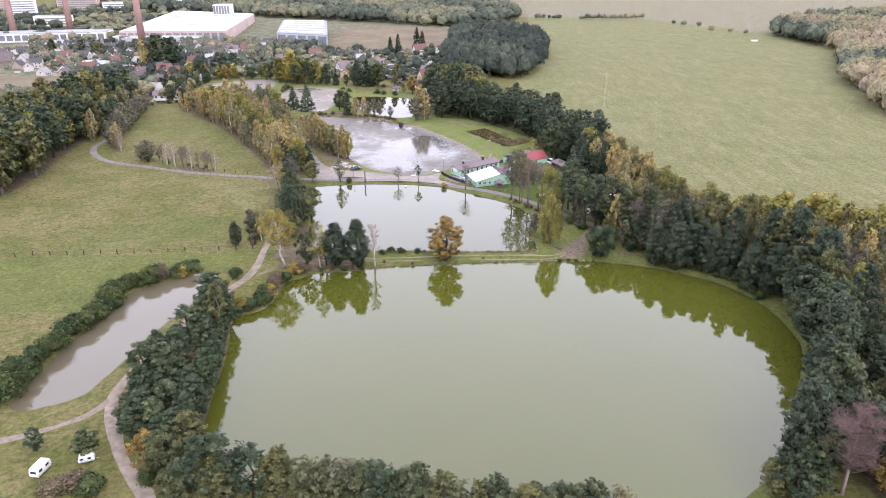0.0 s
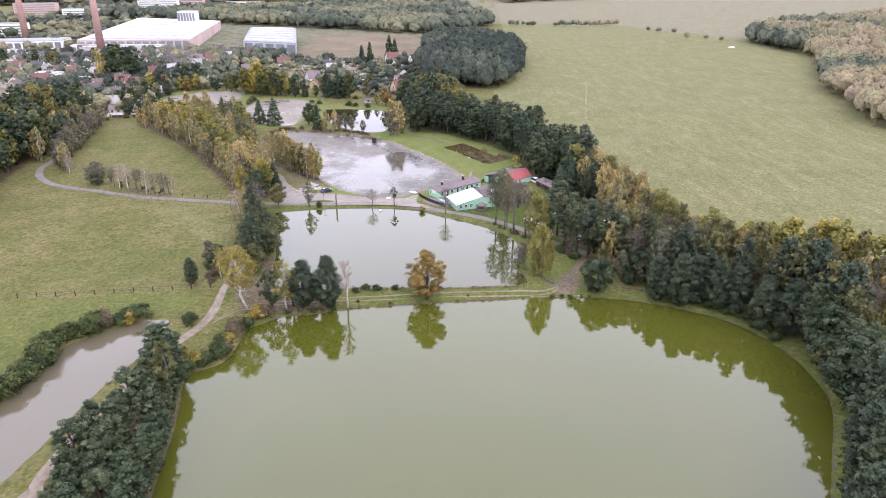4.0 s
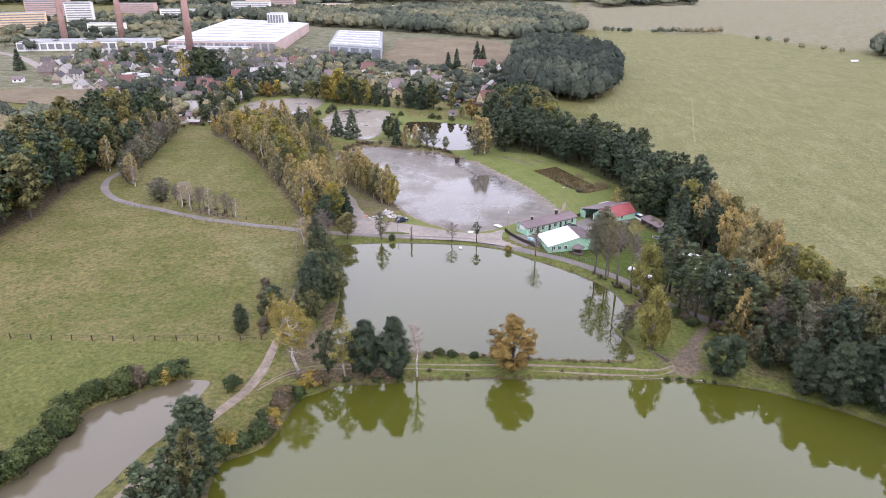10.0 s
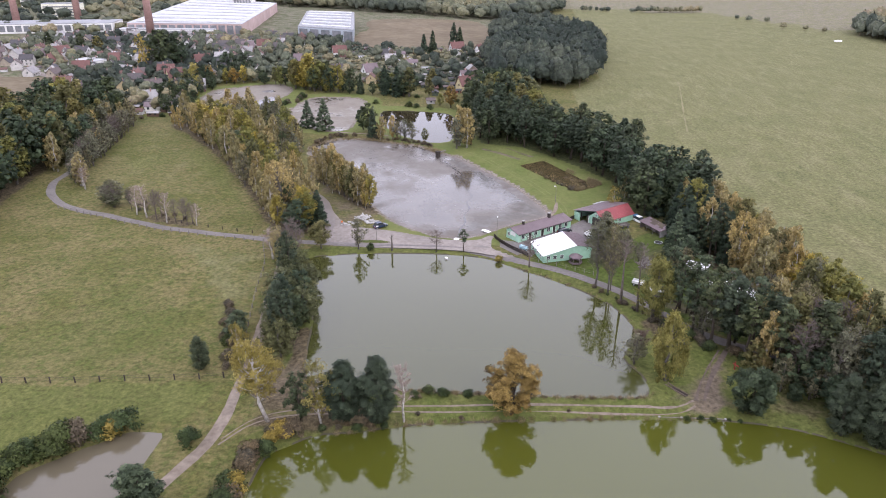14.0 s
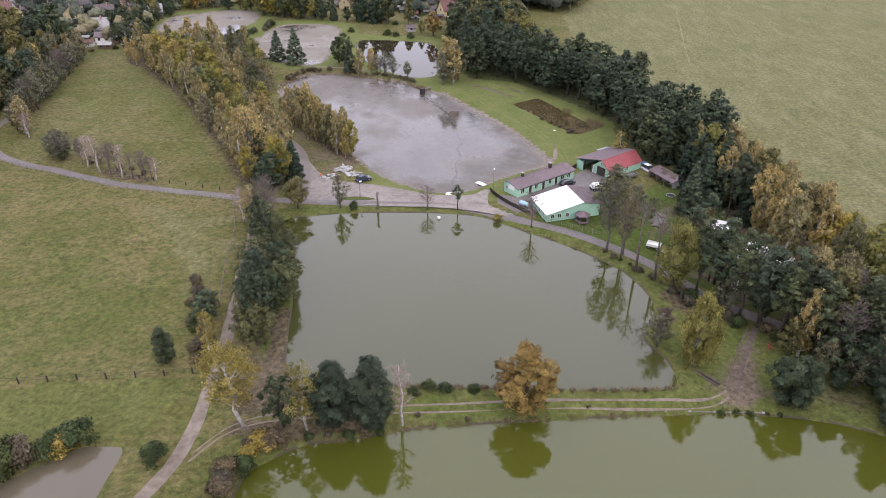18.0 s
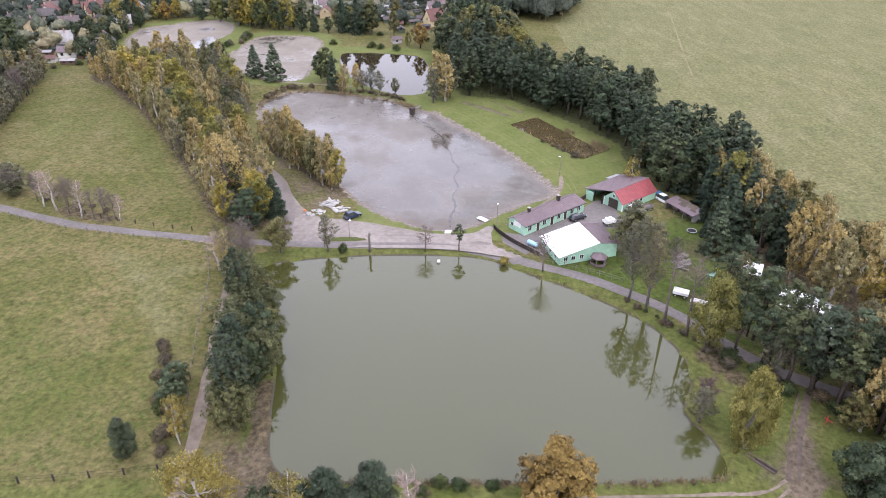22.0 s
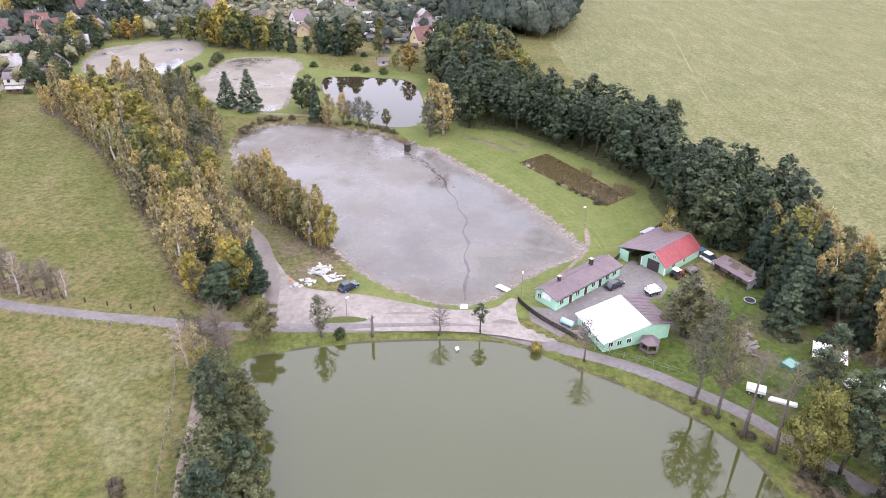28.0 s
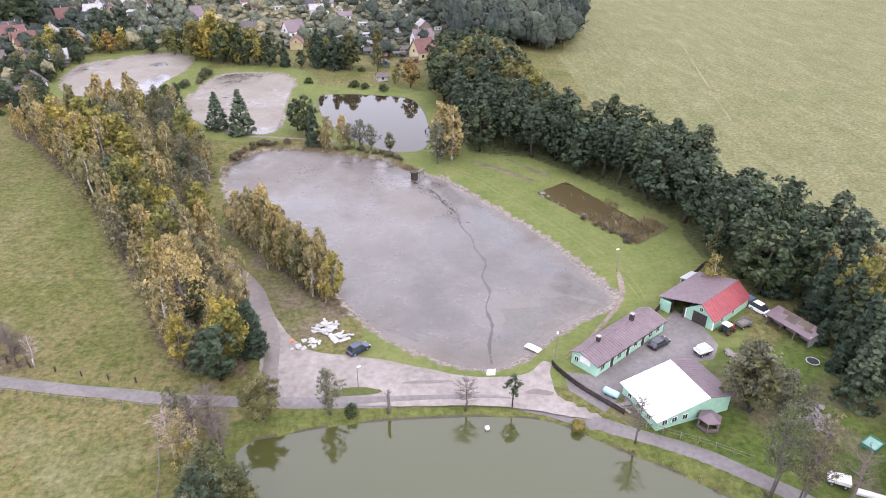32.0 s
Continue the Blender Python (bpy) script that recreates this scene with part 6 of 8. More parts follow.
far_wood("far_wood", "brown and olive wood beyond the dry field", spread([(228, 352), (263, 457), (300, 540), (346, 622), (344, 764), (420, 860), (640, 990), (640, 900), (500, 660), (390, 480), (310, 350)], 8.5, 2), MIXED + BROWN, 17, 6.0, 110, 0.78, 2, 12, 8)
far_wood("far_wood", "mixed autumn wood behind the factory halls", spread([(-560, 1180), (-300, 1030), (-190, 985), (-85, 930), (20, 870), (72, 940), (110, 1010), (100, 1250), (60, 1420), (-280, 1260), (-560, 1330)], 13, 3), [0.08, 0.18, 0.28, 0.35, 0.42, 0.5, 0.65], 17, 7.6, 60, 1.2, 3, 10, 7)
far_wood("far_wood", "distant wooded ridge beyond the town", spread([(-1500, 1500), (-400, 1500), (-250, 1720), (150, 1700), (200, 1500), (420, 1640), (420, 2300), (-1500, 2300)], 26, 4), MIXED + DARK, 20, 15, 14, 3.0, 4, 9, 6)
far_wood("hedgerow", "row of bushes along the far field boundary", np.concatenate([np.array([(129 + 5.5 * k + 2 * math.sin(k * 5), 1001 - 0.6 * k) for k in range(7)] + [(188 + 4 * k, 990 + math.sin(k * 7)) for k in range(22)]), np.array([(287, 903), (297, 802), (315, 793), (303, 860), (292, 880), (322, 770)], float)]), MIXED, 7.5, 3.0, 80, 0.5, 5)
rng_t = np.random.default_rng(50)
TOWN = np.array([(-330, 540), (-270, 500), (-200, 440), (-165, 415), (-158, 440), (-160, 490), (-112, 510), (-60, 492), (-30, 470), (-10, 490), (5, 560), (12, 640), (-90, 645), (-105, 668), (-160, 690), (-205, 705), (-320, 712), (-380, 690), (-400, 640)], float)
def off_street(p):
    """Keeps trees clear of the street that climbs out of the village."""
    a, b = np.array([-245.0, 470.0]), np.array([-420.0, 662.0])
    d = b - a
    q = a + np.clip((p - a) @ d / (d @ d), 0, 1)[:, None] * d
    return p[np.linalg.norm(p - q, axis=1) > 13]


def thinned(p):
    """Fewer tall trees over the allotments than between the houses."""
    return p[(p[:, 0] < -120) | (np.arange(len(p)) % 3 == 0)]


far_wood("garden_trees", "garden trees and bushes between the houses", thinned(off_street(spread(TOWN, 10.5, 6))), DARK + DARK + MIXED, 8.0, 3.4, 90, 0.46, 6)
far_wood("garden_bushes", "low garden bushes and hedges between the huts", off_street(spread(TOWN, 6.4, 16)), DARK + MIXED + MIXED, 3.2, 2.1, 30, 0.38, 16, 8, 5)
far_wood("town_trees", "street and park trees among the far town blocks", spread([(-380, 700), (-330, 720), (-330, 1020), (-560, 1180), (-900, 1250), (-900, 900), (-560, 700)], 26, 7), DARK + MIXED, 11, 6.4, 80, 0.9, 7)

far_wood("oak_wood", "deep mixed oak wood beside the meadow", spread([(-206, 398), (-207, 340), (-194, 240), (-178, 196), (-230, 150), (-330, 220), (-330, 330), (-262, 390)], 7.5, 9), [0.0, 0.05, 0.15, 0.2, 0.3, 0.4, 0.8], 13.5, 5.6, 170, 0.56, 9, 12, 8)
# ---- buildings ----
M["green_wall"] = mottled("mint_green_plaster", (0.25, 0.42, 0.31), (0.31, 0.48, 0.37), 1.2, 0.85, 0.2, 0.0, 0.05)
M["white_wall"] = mottled("white_plaster", (0.55, 0.54, 0.52), (0.68, 0.67, 0.65), 0.9, 0.85, 0.2, 0.0, 0.05)
M["plum_roof"] = mottled("plum_brown_sheet_roof", (0.106, 0.076, 0.082), (0.136, 0.101, 0.108), 1.0, 0.55, 0.4, 0.0, 0.05)
M["red_roof"] = mottled("red_sheet_roof", (0.20, 0.046, 0.05), (0.25, 0.064, 0.068), 1.0, 0.5, 0.4, 0.0, 0.05)
M["white_roof"] = mottled("white_painted_roof", (0.58, 0.59, 0.60), (0.70, 0.70, 0.70), 0.9, 0.5, 0.4, 0.0, 0.05)
M["pink_wall"] = mottled("faded_pink_brick_cladding", (0.36, 0.27, 0.25), (0.44, 0.34, 0.32), 0.3, 0.85, 0.2, 0.0, 0.0)
M["tile_red"] = mottled("red_clay_tiles", (0.105, 0.055, 0.05), (0.14, 0.074, 0.066), 0.8, 0.8, 0.2)
M["cream_wall"] = mottled("cream_render", (0.42, 0.36, 0.2), (0.5, 0.43, 0.27), 0.8, 0.85, 0.2, 0.0, 0.05)
M["pale_roof"] = mottled("pale_grey_sheet_roofing", (0.27, 0.28, 0.29), (0.38, 0.38, 0.39), 0.12, 0.6, 0.3, 0.0, 0.0)
M["dark_wood"] = mottled("dark_stained_timber", (0.025, 0.02, 0.018), (0.05, 0.042, 0.036), 2.5, 0.8, 0.2)
M["grey_wood"] = mottled("weathered_grey_timber", (0.11, 0.10, 0.09), (0.2, 0.18, 0.165), 2.5, 0.9, 0.15)
M["moss_roof"] = mottled("mossy_brown_roof", (0.070, 0.054, 0.048), (0.112, 0.096, 0.066), 0.5, 0.9, 0.15)
M["board_grey"] = mottled("dirty_white_boards", (0.24, 0.23, 0.22), (0.44, 0.43, 0.41), 0.9, 0.8, 0.2, 0.0, 0.0)
M["concrete"] = mottled("grey_concrete", (0.24, 0.23, 0.22), (0.34, 0.33, 0.32), 1.4, 0.9, 0.2)
M["brick"] = mottled("red_chimney_brick", (0.25, 0.155, 0.135), (0.33, 0.21, 0.185), 0.8, 0.9, 0.15)
M["glass"] = mottled("dark_window_glass", (0.02, 0.025, 0.03), (0.035, 0.04, 0.045), 1.0, 0.08, 0.6, 0.0, 0.0)
M["black"] = mottled("black_rubber", (0.012, 0.012, 0.012), (0.022, 0.022, 0.022), 4, 0.7, 0.3, 0.0, 0.0)
M["steel"] = mottled("grey_galvanised_steel", (0.35, 0.36, 0.37), (0.45, 0.46, 0.47), 2, 0.4, 0.5, 0.7, 0.0)
M["white_paint"] = mottled("white_paint", (0.62, 0.62, 0.61), (0.74, 0.74, 0.73), 1.6, 0.4, 0.4, 0.0, 0.0)
M["blue_plastic"] = mottled("pale_blue_plastic", (0.22, 0.36, 0.42), (0.3, 0.45, 0.5), 2, 0.5, 0.4, 0.0, 0.0)
M["pool_cover"] = mottled("dull_green_pool_cover", (0.14, 0.24, 0.2), (0.2, 0.32, 0.27), 2, 0.6, 0.3)
M["blue_tarp"] = mottled("blue_tarpaulin", (0.03, 0.10, 0.2), (0.05, 0.15, 0.28), 2, 0.6, 0.3)
M["green_paint"] = mottled("green_painted_frame", (0.04, 0.13, 0.09), (0.06, 0.17, 0.12), 2, 0.5, 0.4, 0.0, 0.0)
M["navy_paint"] = mottled("dark_blue_car_paint", (0.012, 0.02, 0.045), (0.018, 0.03, 0.06), 2, 0.25, 0.6, 0.0, 0.0)
M["black_paint"] = mottled("black_car_paint", (0.012, 0.013, 0.016), (0.02, 0.021, 0.025), 2, 0.2, 0.6, 0.0, 0.0)
M["red_paint"] = mottled("faded_red_machine_paint", (0.22, 0.03, 0.025), (0.3, 0.05, 0.04), 2, 0.5, 0.4, 0.0, 0.0)
M["orange_paint"] = mottled("orange_plastic", (0.5, 0.12, 0.03), (0.6, 0.17, 0.05), 2, 0.6, 0.3, 0.0, 0.0)


def varied(name, stops, rough=0.8):
    """Paint or tiles that differ from house to house."""
    k = Nodes(name, rough, 0.25)
    r = k.ramp(k.rand(), stops)
    for node in k.n:
        if node.bl_idname == "ShaderNodeValToRGB":
            node.color_ramp.interpolation = "CONSTANT"
    k.color(k.mix(1.0, r, k.ramp(k.noise(0.7, 4), [(0.3, (0.8, 0.8, 0.8)), (0.7, (1.15, 1.15, 1.15))]), "MULTIPLY"))
    return k.mat


M["block_glass"] = mottled("far_window_glass", (0.10, 0.11, 0.12), (0.2, 0.2, 0.21), 0.3, 0.3, 0.4, 0.0, 0.0)
M["any_roof"] = varied("house_roofing", [(0.0, (0.075, 0.066, 0.066)), (0.3, (0.115, 0.066, 0.058)), (0.42, (0.10, 0.08, 0.078)), (0.62, (0.22, 0.21, 0.21)), (0.74, (0.26, 0.25, 0.25)), (0.82, (0.06, 0.056, 0.06))])
M["any_wall"] = varied("house_render", [(0.0, (0.42, 0.40, 0.38)), (0.35, (0.28, 0.24, 0.19)), (0.5, (0.5, 0.49, 0.48)), (0.75, (0.34, 0.28, 0.17)), (0.85, (0.18, 0.14, 0.12))])
M["any_hut"] = varied("garden_hut_boards", [(0.0, (0.10, 0.066, 0.05)), (0.3, (0.28, 0.27, 0.26)), (0.5, (0.13, 0.05, 0.045)), (0.65, (0.4, 0.39, 0.38)), (0.82, (0.07, 0.085, 0.065))])
M["any_block"] = varied("apartment_block_render", [(0.0, (0.56, 0.52, 0.46)), (0.35, (0.56, 0.42, 0.28)), (0.5, (0.6, 0.58, 0.56)), (0.75, (0.44, 0.30, 0.27)), (0.88, (0.62, 0.6, 0.5))])


def slab(a, b, c, d, thick):
    """A sloping plate with four upper corners."""
    a, b, c, d = (Vector(p) for p in (a, b, c, d))
    nrm = (b - a).cross(d - a).normalized() * thick
    up = [a, b, c, d]
    return Mesh().add([tuple(p) for p in up] + [tuple(p - nrm) for p in up], [(0, 1, 2, 3), (7, 6, 5, 4), (0, 4, 5, 1), (1, 5, 6, 2), (2, 6, 7, 3), (3, 7, 4, 0)])


def seams(a, b, c, d, gap, size=0.05):
    """Standing seams down a roof plate; a-b is its top edge."""
    a, b, c, d = (Vector(p) for p in (a, b, c, d))
    nrm = (b - a).cross(d - a).normalized()
    n = max(2, int((b - a).length / gap))
    m = Mesh()
    for k in range(1, n):
        p, q = a.lerp(b, k / n), d.lerp(c, k / n)
        m.tube([p + nrm * 0.01, q + nrm * 0.01], [size, size], 3)
    return m


def window(parent, x, y, z, w, h, way, sill=True, mat="glass"):
    """A window on a wall whose outward side is way ('x+', 'x-', 'y+', 'y-'), in the house's own axes."""
    def plate(name, u0, u1, z0, z1, t0, t1, mt, to):
        s = 1 if way[1] == "+" else -1
        lo, hi = sorted((s * t0, s * t1))
        m = Mesh()
        m.box(x + u0, x + u1, y + lo, y + hi, z + z0, z + z1) if way[0] == "y" else m.box(x + lo, x + hi, y + u0, y + u1, z + z0, z + z1)
        return part(name, m, M[mt], to)
    f = plate("window", -w / 2, w / 2, 0, h, -0.05, 0.03, mat, parent)
    plate("frame", -w / 2 - 0.06, -w / 2, -0.06, h + 0.06, -0.05, 0.07, "white_paint", f)
    plate("frame", w / 2, w / 2 + 0.06, -0.06, h + 0.06, -0.05, 0.07, "white_paint", f)
    plate("frame", -w / 2, w / 2, h, h + 0.06, -0.05, 0.07, "white_paint", f)
    plate("mullion", -0.025, 0.025, 0, h, 0.03, 0.06, "white_paint", f)
    if sill:
        plate("sill", -w / 2 - 0.1, w / 2 + 0.1, -0.12, -0.06, -0.05, 0.14, "concrete", f)
    return f


def gable_house(name, label, L, W, eave, ridge, wall, roof, over=0.4, split=0.5, seam=0.0, roof2=None, category="building", roof_labels=("", ""), eave2=None, far_edge=None):
    """A house with four walls and two roof plates; x runs along the ridge, y across, the floor at 0."""
    h = thing(name, label, category)
    t, ym, e2 = 0.25, W * split, eave2 or eave
    part("wall", Mesh().box(t, L - t, 0, t, -0.6, eave), M[wall], h)
    part("wall", Mesh().box(t, L - t, W - t, W, -0.6, e2), M[wall], h)
    for x0, x1 in ((0, t), (L - t, L)):
        pts = [(0, -0.6), (W, -0.6), (W, e2), (ym, ridge), (0, eave)]
        m = Mesh().add([(x0, a, b) for a, b in pts] + [(x1, a, b) for a, b in pts], [(4, 3, 2, 1, 0), (5, 6, 7, 8, 9)] + [(i, (i + 1) % 5, (i + 1) % 5 + 5, i + 5) for i in range(5)])
        part("gable_wall", m, M[wall], h)
    s1, s2 = (ridge - eave) / ym, (ridge - e2) / (W - ym)
    up = 0.16
    a = [(-over, ym, ridge + up), (L + over, ym, ridge + up), (L + over, -over, eave - over * s1 + up), (-over, -over, eave - over * s1 + up)]
    b = [(L + over, ym, ridge + up), (-over, ym, ridge + up), (-over, W + over, e2 - over * s2 + up), (L + over, W + over, e2 - over * s2 + up)]
    if far_edge:
        b[2], b[3] = (-over - far_edge[2], *far_edge[:2]), (L + over, *far_edge[:2])
    for plate, mt, lab in ((a, roof, roof_labels[0]), (b, roof2 or roof, roof_labels[1])):
        flipped = [plate[1], plate[0], plate[3], plate[2]]
        r = part("roof", slab(*flipped, 0.12), M[mt], h, lab)
        if seam:
            part("roof_seams", seams(*flipped, seam), M[mt], r)
    part("ridge_cap", Mesh().tube([(-over, ym, ridge + up), (L + over, ym, ridge + up)], [0.1, 0.1], 6), M[roof2 or roof], h)
    return h


def chimney_stack(parent, x, y, z, w=0.55, h=1.2):
    c = part("chimney", Mesh().box(x - w / 2, x + w / 2, y - w / 2, y + w / 2, z - 0.8, z + h), M["dark_wood"], parent, "dark brick chimney")
    part("chimney_cap", Mesh().box(x - w / 2 - 0.08, x + w / 2 + 0.08, y - w / 2 - 0.08, y + w / 2 + 0.08, z + h, z + h + 0.12), M["concrete"], c)


FLOOR = 1.85
# long fishery house along the yard
long_house = gable_house("fishery_house", "long low mint-green house with a plum sheet roof", 20.4, 5.4, 2.45, 3.35, "green_wall", "plum_roof", 0.35, 0.66, 0.62)
long_house.matrix_basis = pose(6.4, 257.6, FLOOR, 0, 0, math.degrees(math.atan2(13.2, 17.5)))
for k, x in enumerate((1.6, 4.3, 6.4, 9.0, 11.4, 13.6, 16.0, 18.4)):
    if k in (1, 3, 5):
        d = part("door", Mesh().box(x - 0.5, x + 0.5, -0.06, 0.02, -0.1, 2.05), M["dark_wood"], long_house, "dark wooden door")
        part("door_frame", Mesh().box(x - 0.6, x - 0.5, -0.08, 0.02, -0.1, 2.15).box(x + 0.5, x + 0.6, -0.08, 0.02, -0.1, 2.15).box(x - 0.6, x + 0.6, -0.08, 0.02, 2.05, 2.15), M["white_paint"], d)
    else:
        window(long_house, x, 0, 0.95, 1.1, 1.1, "y-")
part("white_board", Mesh().box(-0.06, 0.0, 1.4, 3.6, 1.4, 2.6), M["white_wall"], long_house, "white boarded gable panel")
window(long_house, 0, 4.3, 1.0, 0.8, 0.9, "x-")
chimney_stack(long_house, 4.6, 3.5, 3.3)
chimney_stack(long_house, 14.6, 3.5, 3.3, 0.7, 1.5)
part("gutter", Mesh().tube([(-0.3, -0.42, 2.35), (20.7, -0.42, 2.35)], [0.07, 0.07], 6), M["dark_wood"], long_house)

# barn hall with the red slope
hall = gable_house("barn_hall", "mint-green barn hall with one red and one plum roof slope", 13.0, 6.0, 2.1, 4.5, "green_wall", "red_roof", 0.3, 0.5, 0.8, "plum_roof", "barn", ("red sheet roof slope", "plum sheet roof slope"), None, (11.4, 2.75, 1.2))
hall.matrix_basis = pose(32.2, 269.4, FLOOR, 0, 0, math.degrees(math.atan2(7.9, 10.8)))
gate = part("gate", Mesh().box(-0.07, 0.0, 1.5, 4.4, -0.1, 2.5), M["dark_wood"], hall, "dark double barn gate")
part("gate_leaf", Mesh().box(-0.11, -0.07, 1.55, 2.93, -0.05, 2.45), M["dark_wood"], gate)
part("gate_leaf", Mesh().box(-0.11, -0.07, 2.97, 4.35, -0.05, 2.45), M["dark_wood"], gate)
window(hall, 0, 2.95, 3.0, 0.7, 0.7, "x-", False)
window(hall, 3.0, 0, 1.0, 1.0, 0.8, "y-")
window(hall, 7.0, 0, 1.0, 1.0, 0.8, "y-")
for y in (-0.04, 5.8):
    part("corner_board", Mesh().box(-0.04, 0.04, y, y + 0.24, -0.3, 2.2), M["white_paint"], hall)
# open cart shed built on to it
lean_to = thing("cart_shed", "open cart shed bays beside the barn hall", "shed")
lean_to.matrix_basis = hall.matrix_basis.copy()
part("back_wall", Mesh().box(12.6, 12.85, 5.6, 11, -0.6, 2.6), M["green_wall"], lean_to)
part("end_wall", Mesh().box(-1.2, 12.6, 10.75, 11, -0.6, 2.5), M["green_wall"], lean_to)
part("front_wall", Mesh().box(-1.3, -1.05, 8.6, 10.75, -0.6, 2.45), M["green_wall"], lean_to)
for y in (6.0, 8.5):
    part("post", Mesh().box(-0.6, -0.4, y, y + 0.2, -0.4, 2.6), M["dark_wood"], lean_to)
part("annex_roof", slab((8.6, 11.3, 2.62), (12.9, 11.3, 2.62), (12.9, 13.0, 2.3), (8.6, 13.0, 2.3), 0.06), M["steel"], lean_to, "grey metal annex roof")
part("annex_wall", Mesh().box(8.8, 12.7, 12.6, 12.8, -0.5, 2.2), M["green_wall"], lean_to)

# house with the white slope
white_house = gable_house("white_roofed_house", "mint-green house with a white and a plum roof slope", 9.3, 13.8, 2.1, 4.2, "green_wall", "white_roof", 0.45, 0.67, 0.0, "plum_roof", "house", ("white painted roof slope", "plum sheet roof slope"), 3.3)
white_house.matrix_basis = pose(9.7, 253.2, FLOOR, 0, 0, math.degrees(math.atan2(-9.4, 2.7)))
part("roof_seams", seams((9.7, 9.27, 4.38), (-0.4, 9.27, 4.38), (-0.4, 14.2, 3.4), (9.7, 14.2, 3.4), 0.5), M["plum_roof"], white_house)
for y in (1.4, 3.2, 5.2):
    window(white_house, 9.3, y, 0.9, 0.9, 0.9, "x+")
for x in (2.0, 4.6, 7.2):
    window(white_house, x, 0, 0.9, 0.9, 0.9, "y-")

# open mossy shed
shed = thing("log_shed", "open timber shed with a mossy brown sloping roof", "shed")
ang = math.degrees(math.atan2(-7.2, 3.4))
shed.matrix_basis = pose(43.6, 271.4, FLOOR, 0, 0, ang)
r_s = [(-0.3, 3.5, 2.7), (9.4, 3.5, 2.7), (9.4, -0.3, 2.0), (-0.3, -0.3, 2.0)]
roof = part("roof", slab(r_s[1], r_s[0], r_s[3], r_s[2], 0.12), M["plum_roof"], shed)
for k, (x0, x1, y0, y1) in enumerate(((2.6, 5.2, 0.9, 3.3), (4.9, 7.8, 1.7, 3.4), (1.2, 2.9, 2.2, 3.4), (6.6, 8.6, 1.0, 1.9))):
    z0, z1 = (2.012 + 0.002 * k + 0.7 * (y + 0.3) / 3.8 for y in (y0, y1))
    part("moss", slab((x1 - 0.3, y1, z1), (x0, y1, z1), (x0 + 0.4, y0, z0), (x1, y0 + 0.2, z0 + 0.037), 0.01), M["moss_roof"], roof)
part("back_wall", Mesh().box(0, 9.2, 3.1, 3.3, -0.5, 2.55), M["dark_wood"], shed)
part("side_wall", Mesh().box(0, 0.2, 0.2, 3.1, -0.5, 2.15), M["grey_wood"], shed)
part("side_wall", Mesh().box(9.0, 9.2, 0.2, 3.1, -0.5, 2.15), M["concrete"], shed, "pale grey end wall")
for k in range(4):
    part("post", Mesh().box(0.1 + k * 2.95, 0.25 + k * 2.95, 0.0, 0.15, -0.5, 1.98), M["grey_wood"], shed)
for k in range(3):
    part("round_bale", Mesh().tube([(0.6 + k * 2.9, 2.0, 0.4), (2.8 + k * 2.9, 2.0, 0.4)], [0.55, 0.55], 9), M["grey_wood"], shed)

# small round garden pavilion
pav = thing("garden_pavilion", "small six-sided garden pavilion with a plum roof", "pavilion")
pav.matrix_basis = pose(20.8, 244.6, FLOOR - 0.1)
ring = [(1.9 * math.cos(math.pi / 3 * k), 1.9 * math.sin(math.pi / 3 * k)) for k in range(6)]
part("roof", Mesh().add([(*p, 2.1) for p in ring] + [(0, 0, 3.0)] + [(*p, 1.98) for p in ring], [(k, (k + 1) % 6, 6) for k in range(6)] + [(k, k + 7, (k + 1) % 6 + 7, (k + 1) % 6) for k in range(6)] + [(12, 11, 10, 9, 8, 7)]), M["plum_roof"], pav)
for k in range(6):
    a, b = ring[k], ring[(k + 1) % 6]
    part("post", Mesh().tube([(a[0] * 0.86, a[1] * 0.86, -0.4), (a[0] * 0.86, a[1] * 0.86, 2.05)], [0.08, 0.08], 6), M["grey_wood"], pav)
    part("parapet", Mesh().tube([(a[0] * 0.86, a[1] * 0.86, 0.5), (b[0] * 0.86, b[1] * 0.86, 0.5)], [0.3, 0.3], 4), M["plum_roof"], pav)

# white-roofed shelter and the camp's caravans
shelter = thing("white_shelter", "open shelter with a white sheet roof in the garden", "shelter")
shelter.matrix_basis = pose(47.5, 238.5, FLOOR, 0, 0, -30)
part("roof", slab((5.6, 4.6, 2.5), (0, 4.6, 2.5), (0, 0, 2.2), (5.6, 0, 2.2), 0.1), M["white_roof"], shelter)
for x in (0.2, 5.3):
    for y in (0.2, 4.3):
        part("post", Mesh().box(x, x + 0.12, y, y + 0.12, -0.3, 2.2), M["dark_wood"], shelter)
part("back_wall", Mesh().box(0.1, 5.5, 4.3, 4.4, -0.3, 2.4), M["dark_wood"], shelter)


